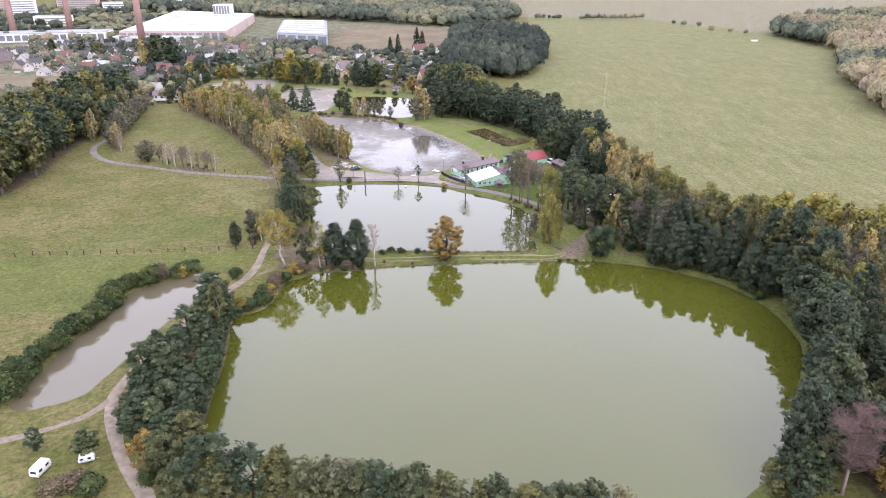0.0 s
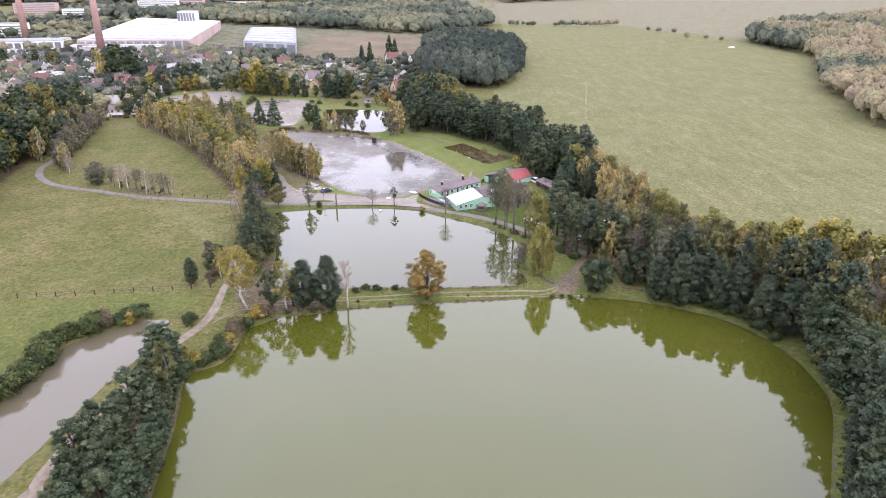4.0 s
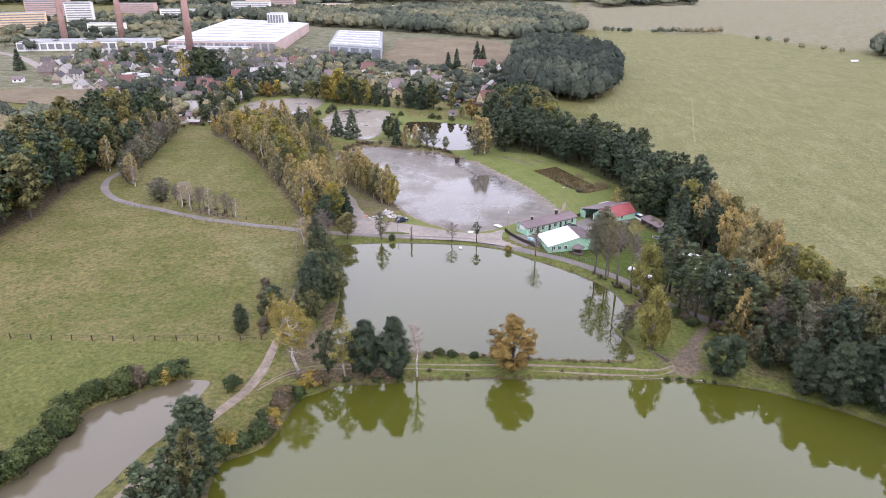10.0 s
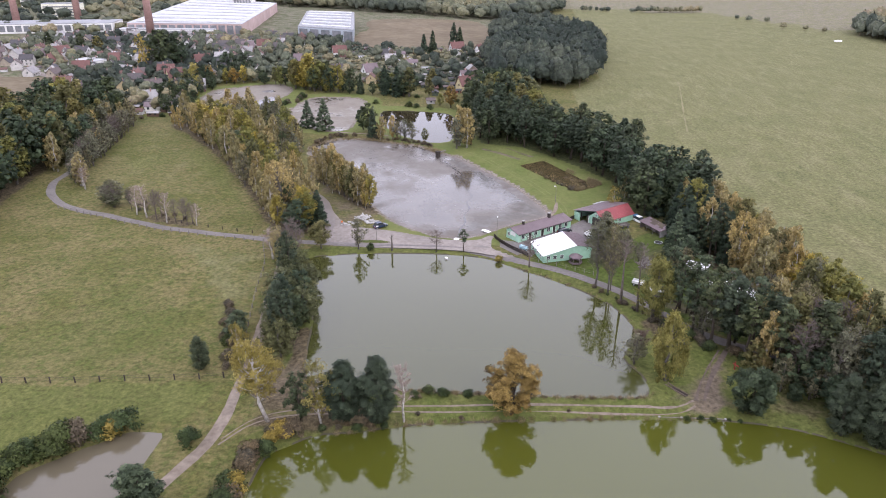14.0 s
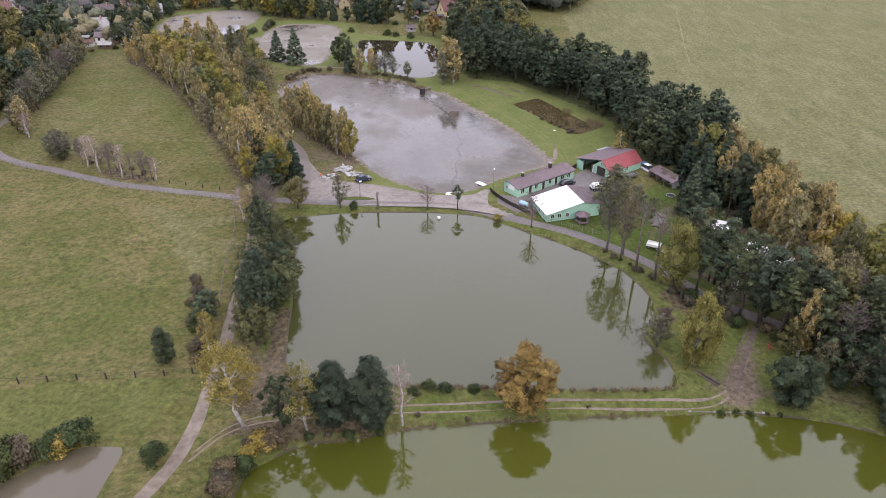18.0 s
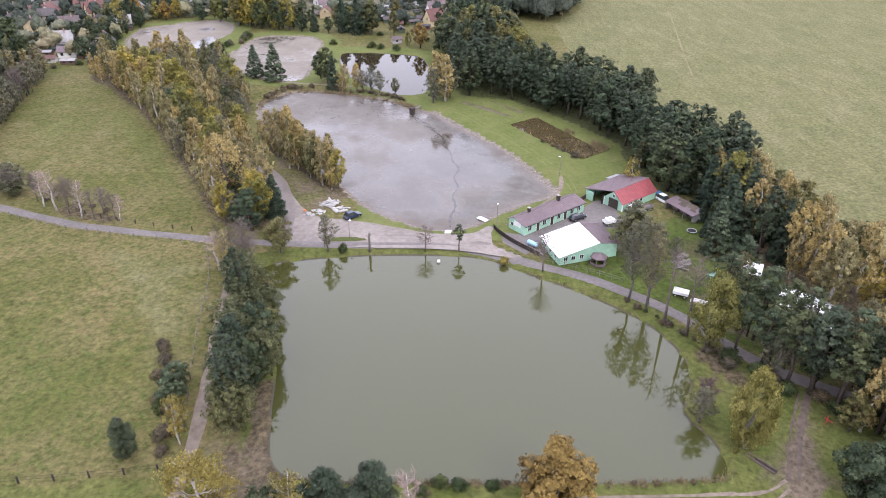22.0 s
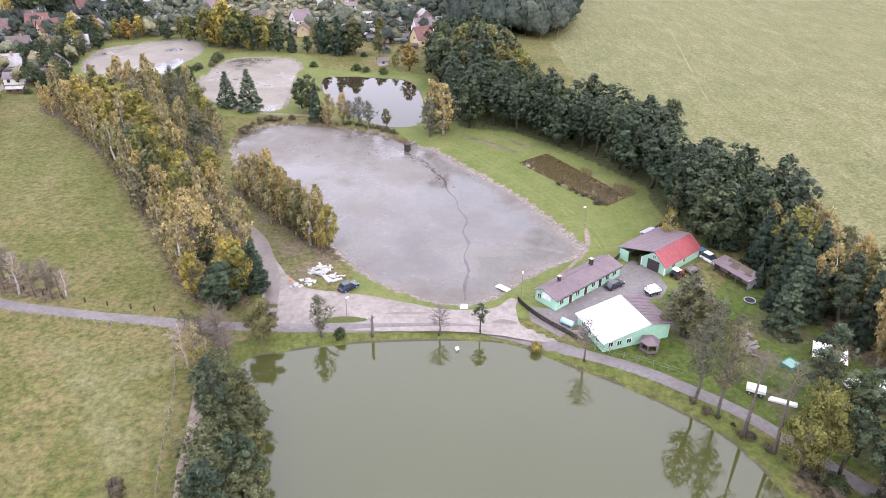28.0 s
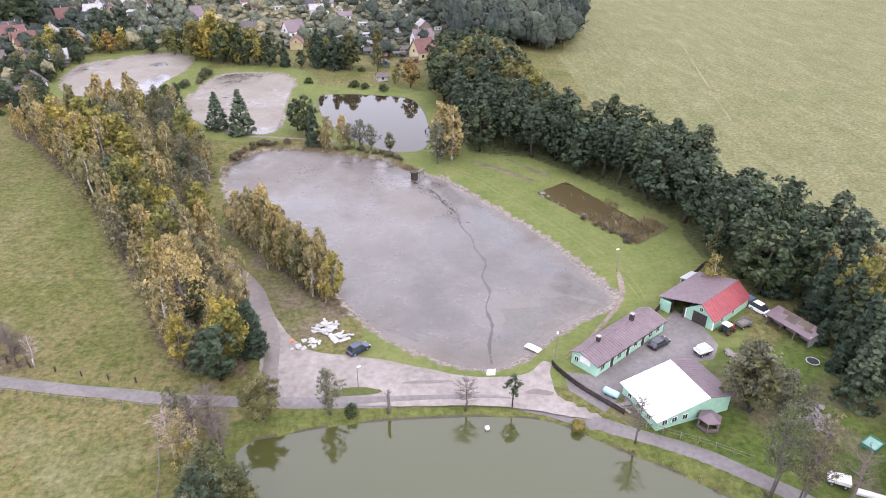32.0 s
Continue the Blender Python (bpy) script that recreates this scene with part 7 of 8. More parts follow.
def caravan():
    c = thing("caravan", "white touring caravan parked on the grass", "caravan")
    prof = [(-2.2, 0.5), (2.0, 0.5), (2.3, 1.0), (2.0, 2.35), (-1.9, 2.45), (-2.35, 1.3)]
    m = Mesh().add([(x, -1.05, z) for x, z in prof] + [(x, 1.05, z) for x, z in prof], [(0, 1, 2, 3, 4, 5), (11, 10, 9, 8, 7, 6)] + [(i, i + 6, (i + 1) % 6 + 6, (i + 1) % 6) for i in range(6)])
    part("body", m, M["white_paint"], c)
    for x in (-1.2, 0.9):
        part("window", Mesh().box(x - 0.5, x + 0.5, -1.08, -1.04, 1.35, 1.95), M["glass"], c)
        part("window", Mesh().box(x - 0.5, x + 0.5, 1.04, 1.08, 1.35, 1.95), M["glass"], c)
    part("window", Mesh().box(-2.34, -2.2, -0.7, 0.7, 1.45, 1.95), M["glass"], c)
    part("stripe", Mesh().box(-2.2, 2.1, -1.075, -1.04, 1.0, 1.1), M["steel"], c)
    for s in (-1, 1):
        w = part("wheel", Mesh().tube([(0, s * 0.78, 0.33), (0, s * 1.0, 0.33)], [0.33, 0.33], 12), M["black"], c)
        part("rim", Mesh().tube([(0, s * 0.99, 0.33), (0, s * 1.02, 0.33)], [0.18, 0.18], 10), M["steel"], w)
    part("drawbar", Mesh().tube([(2.1, 0, 0.5), (3.3, 0, 0.45)], [0.06, 0.05], 6), M["steel"], c)
    part("skirt", Mesh().box(-2.1, 1.95, -1.07, 1.07, 0.42, 0.72), M["steel"], c)
    part("roof_vent", Mesh().box(-0.4, 0.3, -0.35, 0.35, 2.4, 2.55), M["white_wall"], c)
    return c


awning = thing("camp_awning", "long pale tarpaulin roof over the camp pitches", "shelter")
awning.matrix_basis = pose(52.5, 228.5, lie(52.5, 228.5), 0, 0, -50)
part("roof", slab((10.5, 4.2, 2.9), (0, 4.2, 2.9), (0, 0.0, 2.5), (10.5, 0.0, 2.5), 0.08), M["white_roof"], awning)
for x in (0.2, 5.1, 10.1):
    for y in (0.2, 3.9):
        part("post", Mesh().tube([(x, y, -0.3), (x, y, 2.5)], [0.06, 0.06], 6), M["grey_wood"], awning)
van0 = caravan()
spots = [(-67.2, 92.9, 82), (-60.8, 95.6, 20), (51.5, 242.0, 40), (53.4, 227.0, -45), (56.5, 222.3, -35), (59.5, 219.0, -40), (47.8, 216.6, 60), (52, 233, 10)]
for k, (x, y, a) in enumerate(spots):
    m = pose(x, y, lie(x, y), 0, 0, a) @ Matrix.Diagonal((0.75, 0.75, 0.75, 1))
    if k == 0:
        van0.matrix_basis = m
    else:
        copy_thing(van0, m)


# ---- vehicles ----
def car(label, paint, L=4.3, W=1.75, H=1.48):
    c = thing("car", label, "car")
    h = L / 2
    prof = [(-h, 0.35), (-h + 0.05, 0.78), (-h + 0.35, 0.92), (h - 1.15, 0.9), (h - 0.12, 0.72), (h, 0.4), (h - 0.15, 0.28), (-h + 0.12, 0.26)]
    n = len(prof)
    rings = []
    for y, k in ((-W / 2, 0.96), (-W / 2 + 0.12, 1.0), (W / 2 - 0.12, 1.0), (W / 2, 0.96)):
        rings.append([(x * k, y, z) for x, z in prof])
    m = Mesh()
    m.v = [p for r in rings for p in r]
    m.f = [(i + r * n, (i + 1) % n + r * n, (i + 1) % n + (r + 1) * n, i + (r + 1) * n) for r in range(3) for i in range(n)] + [tuple(reversed(range(n))), tuple(range(3 * n, 4 * n))]
    part("body", m, paint, c)
    lo = [(-h + 0.25, 0.9), (h - 1.05, 0.88)]
    hi = [(-h + 0.75, H), (h - 1.95, H)]
    v = [(lo[0][0], -W / 2 + 0.06, lo[0][1]), (lo[1][0], -W / 2 + 0.06, lo[1][1]), (lo[1][0], W / 2 - 0.06, lo[1][1]), (lo[0][0], W / 2 - 0.06, lo[0][1]),
         (hi[0][0], -W / 2 + 0.25, H), (hi[1][0], -W / 2 + 0.25, H), (hi[1][0], W / 2 - 0.25, H), (hi[0][0], W / 2 - 0.25, H)]
    part("glazing", Mesh().add(v, [(0, 1, 5, 4), (1, 2, 6, 5), (2, 3, 7, 6), (3, 0, 4, 7), (4, 5, 6, 7)]), M["glass"], c)
    part("roof", Mesh().box(hi[0][0] - 0.02, hi[1][0] + 0.04, -W / 2 + 0.23, W / 2 - 0.23, H - 0.02, H + 0.04), paint, c)
    for s in (-1, 1):
        part("headlight", Mesh().box(h - 0.2, h - 0.06, s * 0.6 - 0.18, s * 0.6 + 0.18, 0.58, 0.72), M["white_paint"], c)
        part("tail_light", Mesh().box(-h - 0.01, -h + 0.08, s * 0.62 - 0.15, s * 0.62 + 0.15, 0.6, 0.78), M["red_paint"], c)
        for x in (-h + 0.8, h - 0.85):
            w = part("wheel", Mesh().tube([(x, s * (W / 2 - 0.2), 0.31), (x, s * (W / 2 + 0.01), 0.31)], [0.31, 0.31], 12), M["black"], c)
            part("rim", Mesh().tube([(x, s * (W / 2), 0.31), (x, s * (W / 2 + 0.025), 0.31)], [0.19, 0.19], 10), M["steel"], w)
    return c


def set_at(ob, x, y, turn, lift=0.06):
    ob.matrix_basis = pose(x, y, lie(x, y) + lift, 0, 0, turn)
    return ob


set_at(car("dark blue people carrier parked on the gravel", M["navy_paint"], 4.4, 1.8, 1.65), -34.4, 267.6, 38, 0.08)
set_at(car("black saloon car parked in the yard", M["black_paint"], 4.6, 1.8, 1.42), 20.4, 265.6, 32, 0.1)
set_at(car("white van parked beside the timber shed", M["white_paint"], 4.4, 1.8, 1.8), 44.4, 275.0, -62, 0.0)


def tractor():
    t = thing("tractor", "old red tractor with a white cab roof", "tractor")
    part("bonnet", Mesh().box(0.2, 1.7, -0.35, 0.35, 0.75, 1.35), M["red_paint"], t)
    part("chassis", Mesh().box(-0.9, 1.6, -0.3, 0.3, 0.45, 0.8), M["black"], t)
    part("cab", Mesh().box(-0.85, 0.2, -0.6, 0.6, 0.9, 2.0), M["glass"], t)
    part("cab_roof", Mesh().box(-1.0, 0.35, -0.75, 0.75, 2.0, 2.14), M["white_paint"], t)
    for s in (-1, 1):
        for x, r, w in ((-0.6, 0.68, 0.36), (1.3, 0.42, 0.24)):
            k = part("wheel", Mesh().tube([(x, s * 0.6, r), (x, s * (0.6 + w), r)], [r, r], 14), M["black"], t)
            part("rim", Mesh().tube([(x, s * (0.6 + w - 0.02), r), (x, s * (0.62 + w), r)], [r * 0.5, r * 0.5], 10), M["red_paint"], k)
    part("exhaust", Mesh().tube([(1.2, 0.2, 1.3), (1.2, 0.2, 2.1)], [0.05, 0.05], 6), M["black"], t)
    return t


def wagon(label, bed, side):
    t = thing("trailer", label, "trailer")
    part("bed", Mesh().box(-1.5, 1.5, -0.9, 0.9, 0.7, 0.85), M[bed], t)
    for y in (-0.9, 0.84):
        part("side_board", Mesh().box(-1.5, 1.5, y, y + 0.06, 0.85, 1.3), M[side], t)
    for x in (-1.5, 1.44):
        part("end_board", Mesh().box(x, x + 0.06, -0.84, 0.84, 0.85, 1.3), M[side], t)
    for x in (-0.9, 0.9):
        for s in (-1, 1):
            w = part("wheel", Mesh().tube([(x, s * 0.7, 0.36), (x, s * 0.92, 0.36)], [0.36, 0.36], 12), M["black"], t)
            part("rim", Mesh().tube([(x, s * 0.91, 0.36), (x, s * 0.94, 0.36)], [0.2, 0.2], 8), M["steel"], w)
    part("drawbar", Mesh().tube([(1.5, 0, 0.6), (2.6, 0, 0.5)], [0.06, 0.05], 6), M["black"], t)
    return t


set_at(tractor(), 34.6, 268.6, 28)
set_at(wagon("small brown farm trailer behind the tractor", "grey_wood", "grey_wood"), 38.6, 270.4, 25)
set_at(wagon("flatbed trailer carrying white fish tanks", "dark_wood", "white_paint"), 27.4, 262.6, 20)
tank = thing("fish_tank", "white plastic fish transport tank on the trailer", "tank")
part("body", Mesh().box(-0.9, 0.9, -0.8, 0.8, 0, 0.9), M["white_paint"], tank)
part("lid", Mesh().box(-0.4, 0.4, -0.4, 0.4, 0.9, 1.0), M["steel"], tank)
tank.matrix_basis = pose(27.4, 262.6, lie(27.4, 262.6) + 0.06 + 0.85, 0, 0, 20)
set_at(wagon("low white boat trailer in the garden", "white_paint", "white_paint"), 34.9, 232.3, -28)
boards = thing("board_stack", "stack of long white boards on the grass", "boards")
for k in range(4):
    part("board", Mesh().box(-2.2 + 0.1 * k, 2.2, -0.5 + 0.24 * k, -0.3 + 0.24 * k, 0.1, 0.5 + 0.05 * (k % 2)), M["white_wall"], boards)
set_at(boards, 38.4, 229.8, -28, -0.12)

# yard odds and ends
barrel = thing("water_tank", "pale blue plastic water tank lying in the yard", "tank")
part("body", Mesh().tube([(-1.35, 0, 0.62), (-1.2, 0, 0.62), (1.2, 0, 0.62), (1.35, 0, 0.62)], [0.35, 0.6, 0.6, 0.35], 16), M["blue_plastic"], barrel, "", True)
for x in (-0.7, 0.7):
    part("cradle", Mesh().box(x - 0.1, x + 0.1, -0.5, 0.5, -0.05, 0.2), M["dark_wood"], barrel)
set_at(barrel, 7.6, 252.8, -42)
pool = thing("garden_pool", "small green-framed pool with a pale cover", "pool")
for x0, x1, y0, y1 in ((-1.9, 1.9, -1.5, -1.38), (-1.9, 1.9, 1.38, 1.5), (-1.9, -1.78, -1.38, 1.38), (1.78, 1.9, -1.38, 1.38)):
    part("side", Mesh().box(x0, x1, y0, y1, -0.2, 0.9), M["green_paint"], pool)
part("cover", Mesh().box(-1.78, 1.78, -1.38, 1.38, 0.5, 0.6), M["pool_cover"], pool, "dull green pool cover")
pool.matrix_basis = pose(44.4, 239.0, lie(44.4, 239.0), 0, 0, 30) @ Matrix.Diagonal((0.75, 0.75, 0.7, 1))
tarp = thing("firewood_pile", "pile of firewood under a blue tarpaulin", "firewood")
part("log_block", Mesh().box(-0.9, 0.9, -0.5, 0.5, -0.1, 0.9), M["grey_wood"], tarp)
part("tarpaulin", slab((0.95, 0.6, 1.15), (-0.95, 0.6, 1.15), (-0.95, -0.6, 1.0), (0.95, -0.6, 1.0), 0.06), M["blue_tarp"], tarp)
set_at(tarp, 43.8, 278.4, 33)
trampoline = thing("trampoline", "round garden trampoline with a grey rim", "trampoline")
part("mat", Mesh().tube([(0, 0, 0.55), (0, 0, 0.6)], [1.0, 1.0], 20), M["black"], trampoline)
ring = [(1.12 * math.cos(math.pi / 10 * k), 1.12 * math.sin(math.pi / 10 * k), 0.6) for k in range(21)]
part("rim", Mesh().tube(ring, [0.09] * 21, 5, False), M["steel"], trampoline)
for k in range(4):
    part("leg", Mesh().tube([(1.1 * math.cos(k * math.pi / 2), 1.1 * math.sin(k * math.pi / 2), 0.58), (1.15 * math.cos(k * math.pi / 2), 1.15 * math.sin(k * math.pi / 2), -0.1)], [0.04, 0.04], 5), M["steel"], trampoline)
trampoline.matrix_basis = pose(46.2, 259.0, lie(46.2, 259.0), 0, 0, 0) @ Matrix.Diagonal((1, 1, 0.5, 1))


def heap(name, label, category, x, y, n, spread_r, mat, lo, hi, seed, high=0.5, item="board"):
    rng = np.random.default_rng(seed)
    h = thing(name, label, category)
    for k in range(n):
        a, r = rng.random() * 6.28, spread_r * rng.random() ** 0.6
        l, w, t = lo + (hi - lo) * rng.random(), 0.25 + 0.7 * rng.random(), 0.04 + 0.1 * rng.random()
        ob = part(item, Mesh().box(-l / 2, l / 2, -w / 2, w / 2, -t, t), M[mat], h)
        ob.matrix_basis = pose(math.cos(a) * r, math.sin(a) * r * 0.7, 0.15 + high * rng.random() * (1 - r / (spread_r + 0.1)), rng.normal(0, 8), rng.normal(0, 8), rng.random() * 180)
    return set_at(h, x, y, rng.random() * 90, -0.05)


heap("panel_heap", "heap of white insulating panels and boards dumped on the grass", "rubble", -40.6, 275.0, 22, 2.4, "board_grey", 1.2, 3.2, 1, 0.8)
heap("panel_heap", "pile of white boards beside the parked car", "rubble", -37.4, 272.0, 16, 2.1, "board_grey", 1.0, 3.0, 2, 0.6)
heap("rubble_heap", "low heap of pale stones and boards", "rubble", -43.4, 270.6, 20, 2.2, "board_grey", 0.3, 1.2, 3, 0.3)
heap("rubble_heap", "small scatter of pale rubble", "rubble", -45.4, 269.2, 8, 1.2, "concrete", 0.3, 0.9, 4, 0.3)
heap("timber_heap", "stack of split timber in the yard", "timber", 9.2, 250.4, 14, 1.6, "grey_wood", 0.8, 2.2, 5, 0.7, "plank")
heap("branch_heap", "heap of grey cut branches on the lawn", "timber", 38.6, 243.6, 16, 2.6, "grey_wood", 1.2, 3.4, 6, 0.7, "branch")
heap("branch_heap", "small heap of cut branches by the garden", "timber", 40.2, 247.6, 10, 1.3, "grey_wood", 0.8, 2.0, 7, 0.5, "branch")
heap("timber_heap", "pile of boards beside the barn", "timber", 33.2, 262.6, 8, 1.4, "grey_wood", 1.0, 3.0, 8, 0.3, "plank")
crate = thing("marker_box", "small orange plastic box by the parking ground", "box")
part("box", Mesh().box(-0.4, 0.4, -0.35, 0.35, -0.1, 0.6), M["orange_paint"], crate)
part("lid", Mesh().box(-0.44, 0.44, -0.39, 0.39, 0.6, 0.68), M["orange_paint"], crate)
crate.matrix_basis = pose(-46.6, 271.2, lie(-46.6, 271.2) + 0.05, 0, 0, 20) @ Matrix.Diagonal((0.6, 0.6, 0.6, 1))


# ---- fences and posts ----
def fence(label, pts, gap, tall, rails, mat, boarded=0.0, seed=0, thick=0.085):
    rng = np.random.default_rng(seed)
    f = thing("fence", label, "fence")
    line = spline(pts, 0.5)
    dist = np.r_[0, np.cumsum(np.linalg.norm(np.diff(line, axis=0), axis=1))]
    marks = np.arange(0, dist[-1] + 0.01, gap)
    at = np.stack([np.interp(marks, dist, line[:, 0]), np.interp(marks, dist, line[:, 1])], 1)
    zz = height(at[:, 0], at[:, 1])
    post = Mesh().tube([(0, 0, -0.35), (0, 0, tall)], [thick, thick * 0.9], 6).data("post", M[mat])
    for (x, y), g in zip(at, zz):
        p = part("post", post, M[mat], f)
        p.matrix_basis = pose(x, y, g, rng.normal(0, 2.5), rng.normal(0, 2.5), rng.random() * 90)
    for r in rails:
        wire = Mesh().tube([(x, y, g + r * tall) for (x, y), g in zip(at, zz)], [0.022 if not boarded else 0.05] * len(at), 4)
        part("rail", wire, M[mat], f)
    if boarded:
        m = Mesh()
        for k in range(len(at) - 1):
            a, b = Vector((*at[k], zz[k])), Vector((*at[k + 1], zz[k + 1]))
            n = int((b - a).length / 0.18)
            for j in range(n):
                p = a.lerp(b, (j + 0.5) / n)
                m.box(p.x - 0.06, p.x + 0.06, p.y - 0.05, p.y + 0.05, p.z + 0.05, p.z + tall * boarded)
        part("boarding", m, M[mat], f)
    return f


fence("wooden post and wire fence across the meadow", [(-150, 174), (-126, 183), (-116, 185), (-104, 185.4), (-90, 185.8), (-76, 187), (-65, 188.2), (-56, 189.2)], 4.8, 1.35, (0.5, 0.9), "dark_wood", seed=1, thick=0.15)
fence("weathered rail fence beside the lane", [(-140, 279.6), (-121, 271.2), (-104, 264), (-93.8, 260.8), (-79, 257.4), (-65, 254.8)], 3.0, 1.15, (0.55, 0.9), "grey_wood", seed=2, thick=0.12)
fence("sparse wooden posts along the lane's meadow side", [(-100, 270.5), (-90, 266.5), (-78, 263), (-67, 260.5)], 5.0, 1.1, (), "dark_wood", seed=3, thick=0.15)
fence("thin wire fence along the track", [(-65.6, 252), (-61.9, 240), (-59.6, 224), (-56.6, 207), (-54.6, 197)], 4.0, 1.2, (0.5, 0.95), "grey_wood", seed=4, thick=0.12)
fence("dark wooden picket fence round the yard", [(-0.4, 261.4), (0.3, 259.4), (3.2, 254.5), (7.4, 249.4), (9.0, 247.6)], 1.6, 1.15, (0.3, 0.8), "dark_wood", 0.95, seed=5)
fence("dark board fence behind the barn", [(22.4, 274.6), (25.2, 277.8), (31.6, 284.4), (37, 289.6), (41, 293.2), (44, 292)], 2.0, 1.3, (0.3, 0.85), "dark_wood", 0.95, seed=6)
fence("thin wire garden fence along the lane", [(6.5, 247.6), (13, 243.8), (20, 240.2), (26, 236)], 2.6, 1.2, (0.5, 0.95), "grey_wood", seed=7)


def lamp_post(label, tall, arm):
    p = thing("street_lamp", label, "street lamp")
    part("pole", Mesh().tube([(0, 0, -0.4), (0, 0, tall)], [0.09, 0.06], 8), M["grey_wood"], p)
    part("arm", Mesh().tube([(0, 0, tall - 0.1), (arm, 0, tall + 0.1)], [0.04, 0.03], 6), M["steel"], p)
    part("lamp_head", Mesh().box(arm - 0.3, arm + 0.3, -0.12, 0.12, tall + 0.05, tall + 0.2), M["white_paint"], p)
    return p


set_at(lamp_post("grey wooden pole with a small lamp", 5.5, 0.5), 0.4, 262.6, 80)
set_at(lamp_post("short lamp on a pole by the parking", 4.2, 0.3), -34.2, 257.6, 30)
set_at(lamp_post("thin grey pole with a lamp on the lawn", 5.5, 0.5), 20.5, 292.0, 200)
stub = thing("dead_tree", "dead topped tree trunk beside the lane", "tree")
part("trunk", Mesh().tube([(0, 0, -0.4), (0.08, 0, 1.6), (0.0, 0.1, 3.4), (0.1, 0.05, 4.6)], [0.3, 0.26, 0.22, 0.2], 8), M["bark_grey"], stub, "", True)
part("limb", Mesh().tube([(0.05, 0, 3.2), (-0.6, 0.2, 4.0)], [0.12, 0.05], 5), M["bark_grey"], stub)
part("limb", Mesh().tube([(0.05, 0, 3.8), (0.6, -0.1, 4.5)], [0.1, 0.04], 5), M["bark_grey"], stub)
set_at(stub, -29.2, 251.6, 0)

post = thing("barrier_post", "red painted barrier post beside the muddy track", "post")
part("post", Mesh().tube([(0, 0, -0.4), (0, 0, 1.9)], [0.1, 0.1], 8), M["red_paint"], post)
part("arm", Mesh().box(-0.08, 0.08, -0.9, 0.5, 1.1, 1.25), M["red_paint"], post)
set_at(post, 46.6, 196.3, 30, 0)

# ---- pond fittings ----
monk = thing("sluice", "dark concrete sluice post at the drained pond's bank", "sluice")
part("shaft", Mesh().box(-0.7, 0.7, -0.7, 0.7, -0.6, 2.2), M["dark_wood"], monk)
part("cap", Mesh().box(-0.85, 0.85, -0.85, 0.85, 2.2, 2.35), M["dark_wood"], monk)
part("footbridge", Mesh().box(-0.4, 0.4, 0.7, 5.2, 1.6, 1.75), M["grey_wood"], monk)
for y in (2.2, 4.4):
    part("bridge_post", Mesh().tube([(0.35, y, -0.6), (0.35, y, 2.5)], [0.06, 0.06], 5), M["grey_wood"], monk)
monk.matrix_basis = pose(-20.8, 345.6, 1.0, 0, 0, -35)
for x, y, a, l in ((-2.6, 267.0, -45, 3.0), (-11.4, 260.2, 80, 2.4)):
    j = thing("jetty", "small pale wooden landing stage at the pond edge", "jetty")
    for k in range(6):
        part("plank", Mesh().box(-l / 2, l / 2, -0.75 + 0.25 * k, -0.53 + 0.25 * k, 0.3, 0.36), M["white_wall"], j)
    for sx in (-1, 1):
        part("post", Mesh().tube([(sx * (l / 2 - 0.2), 0.6, -1.0), (sx * (l / 2 - 0.2), 0.6, 0.6)], [0.08, 0.08], 6), M["grey_wood"], j)
    j.matrix_basis = pose(x, y, 1.15, 0, 0, a)
nest = thing("nest_box", "small white nesting hut floating on the pond", "hut")
part("raft", Mesh().box(-0.6, 0.6, -0.5, 0.5, -0.1, 0.08), M["grey_wood"], nest)
part("hut", Mesh().box(-0.35, 0.35, -0.3, 0.3, 0.08, 0.5), M["white_paint"], nest)
part("roof", slab((0.45, 0.4, 0.62), (-0.45, 0.4, 0.62), (-0.45, -0.4, 0.5), (0.45, -0.4, 0.5), 0.05), M["white_paint"], nest)
nest.matrix_basis = pose(-13.8, 247.2, 1.1, 0, 0, 15) @ Matrix.Diagonal((0.7, 0.7, 0.8, 1))
sill = thing("overflow_wall", "long low concrete overflow sill at the dam", "wall")
part("wall", Mesh().box(-8.2, 8.2, -0.12, 0.12, -0.6, 0.22), M["grey_wood"], sill)
for k in range(5):
    part("pier", Mesh().box(-8 + 4 * k - 0.2, -8 + 4 * k + 0.2, -0.16, 0.16, -0.6, 0.3), M["concrete"], sill)
sill.matrix_basis = pose(32.0, 181.1, 0, 0, 0, -1)
ditch = thing("culvert", "dark concrete culvert between the ponds", "culvert")
part("side_wall", Mesh().box(-2.4, 2.4, -0.5, -0.3, -0.6, 0.55), M["wetdirt"], ditch)
part("side_wall", Mesh().box(-2.4, 2.4, 0.3, 0.5, -0.6, 0.55), M["wetdirt"], ditch)
part("channel", Mesh().box(-2.4, 2.4, -0.3, 0.3, -0.6, 0.35), M["dark_wood"], ditch)
ditch.matrix_basis = pose(33.0, 188.6, lie(33, 188.6) - 0.3, 0, 0, -52)


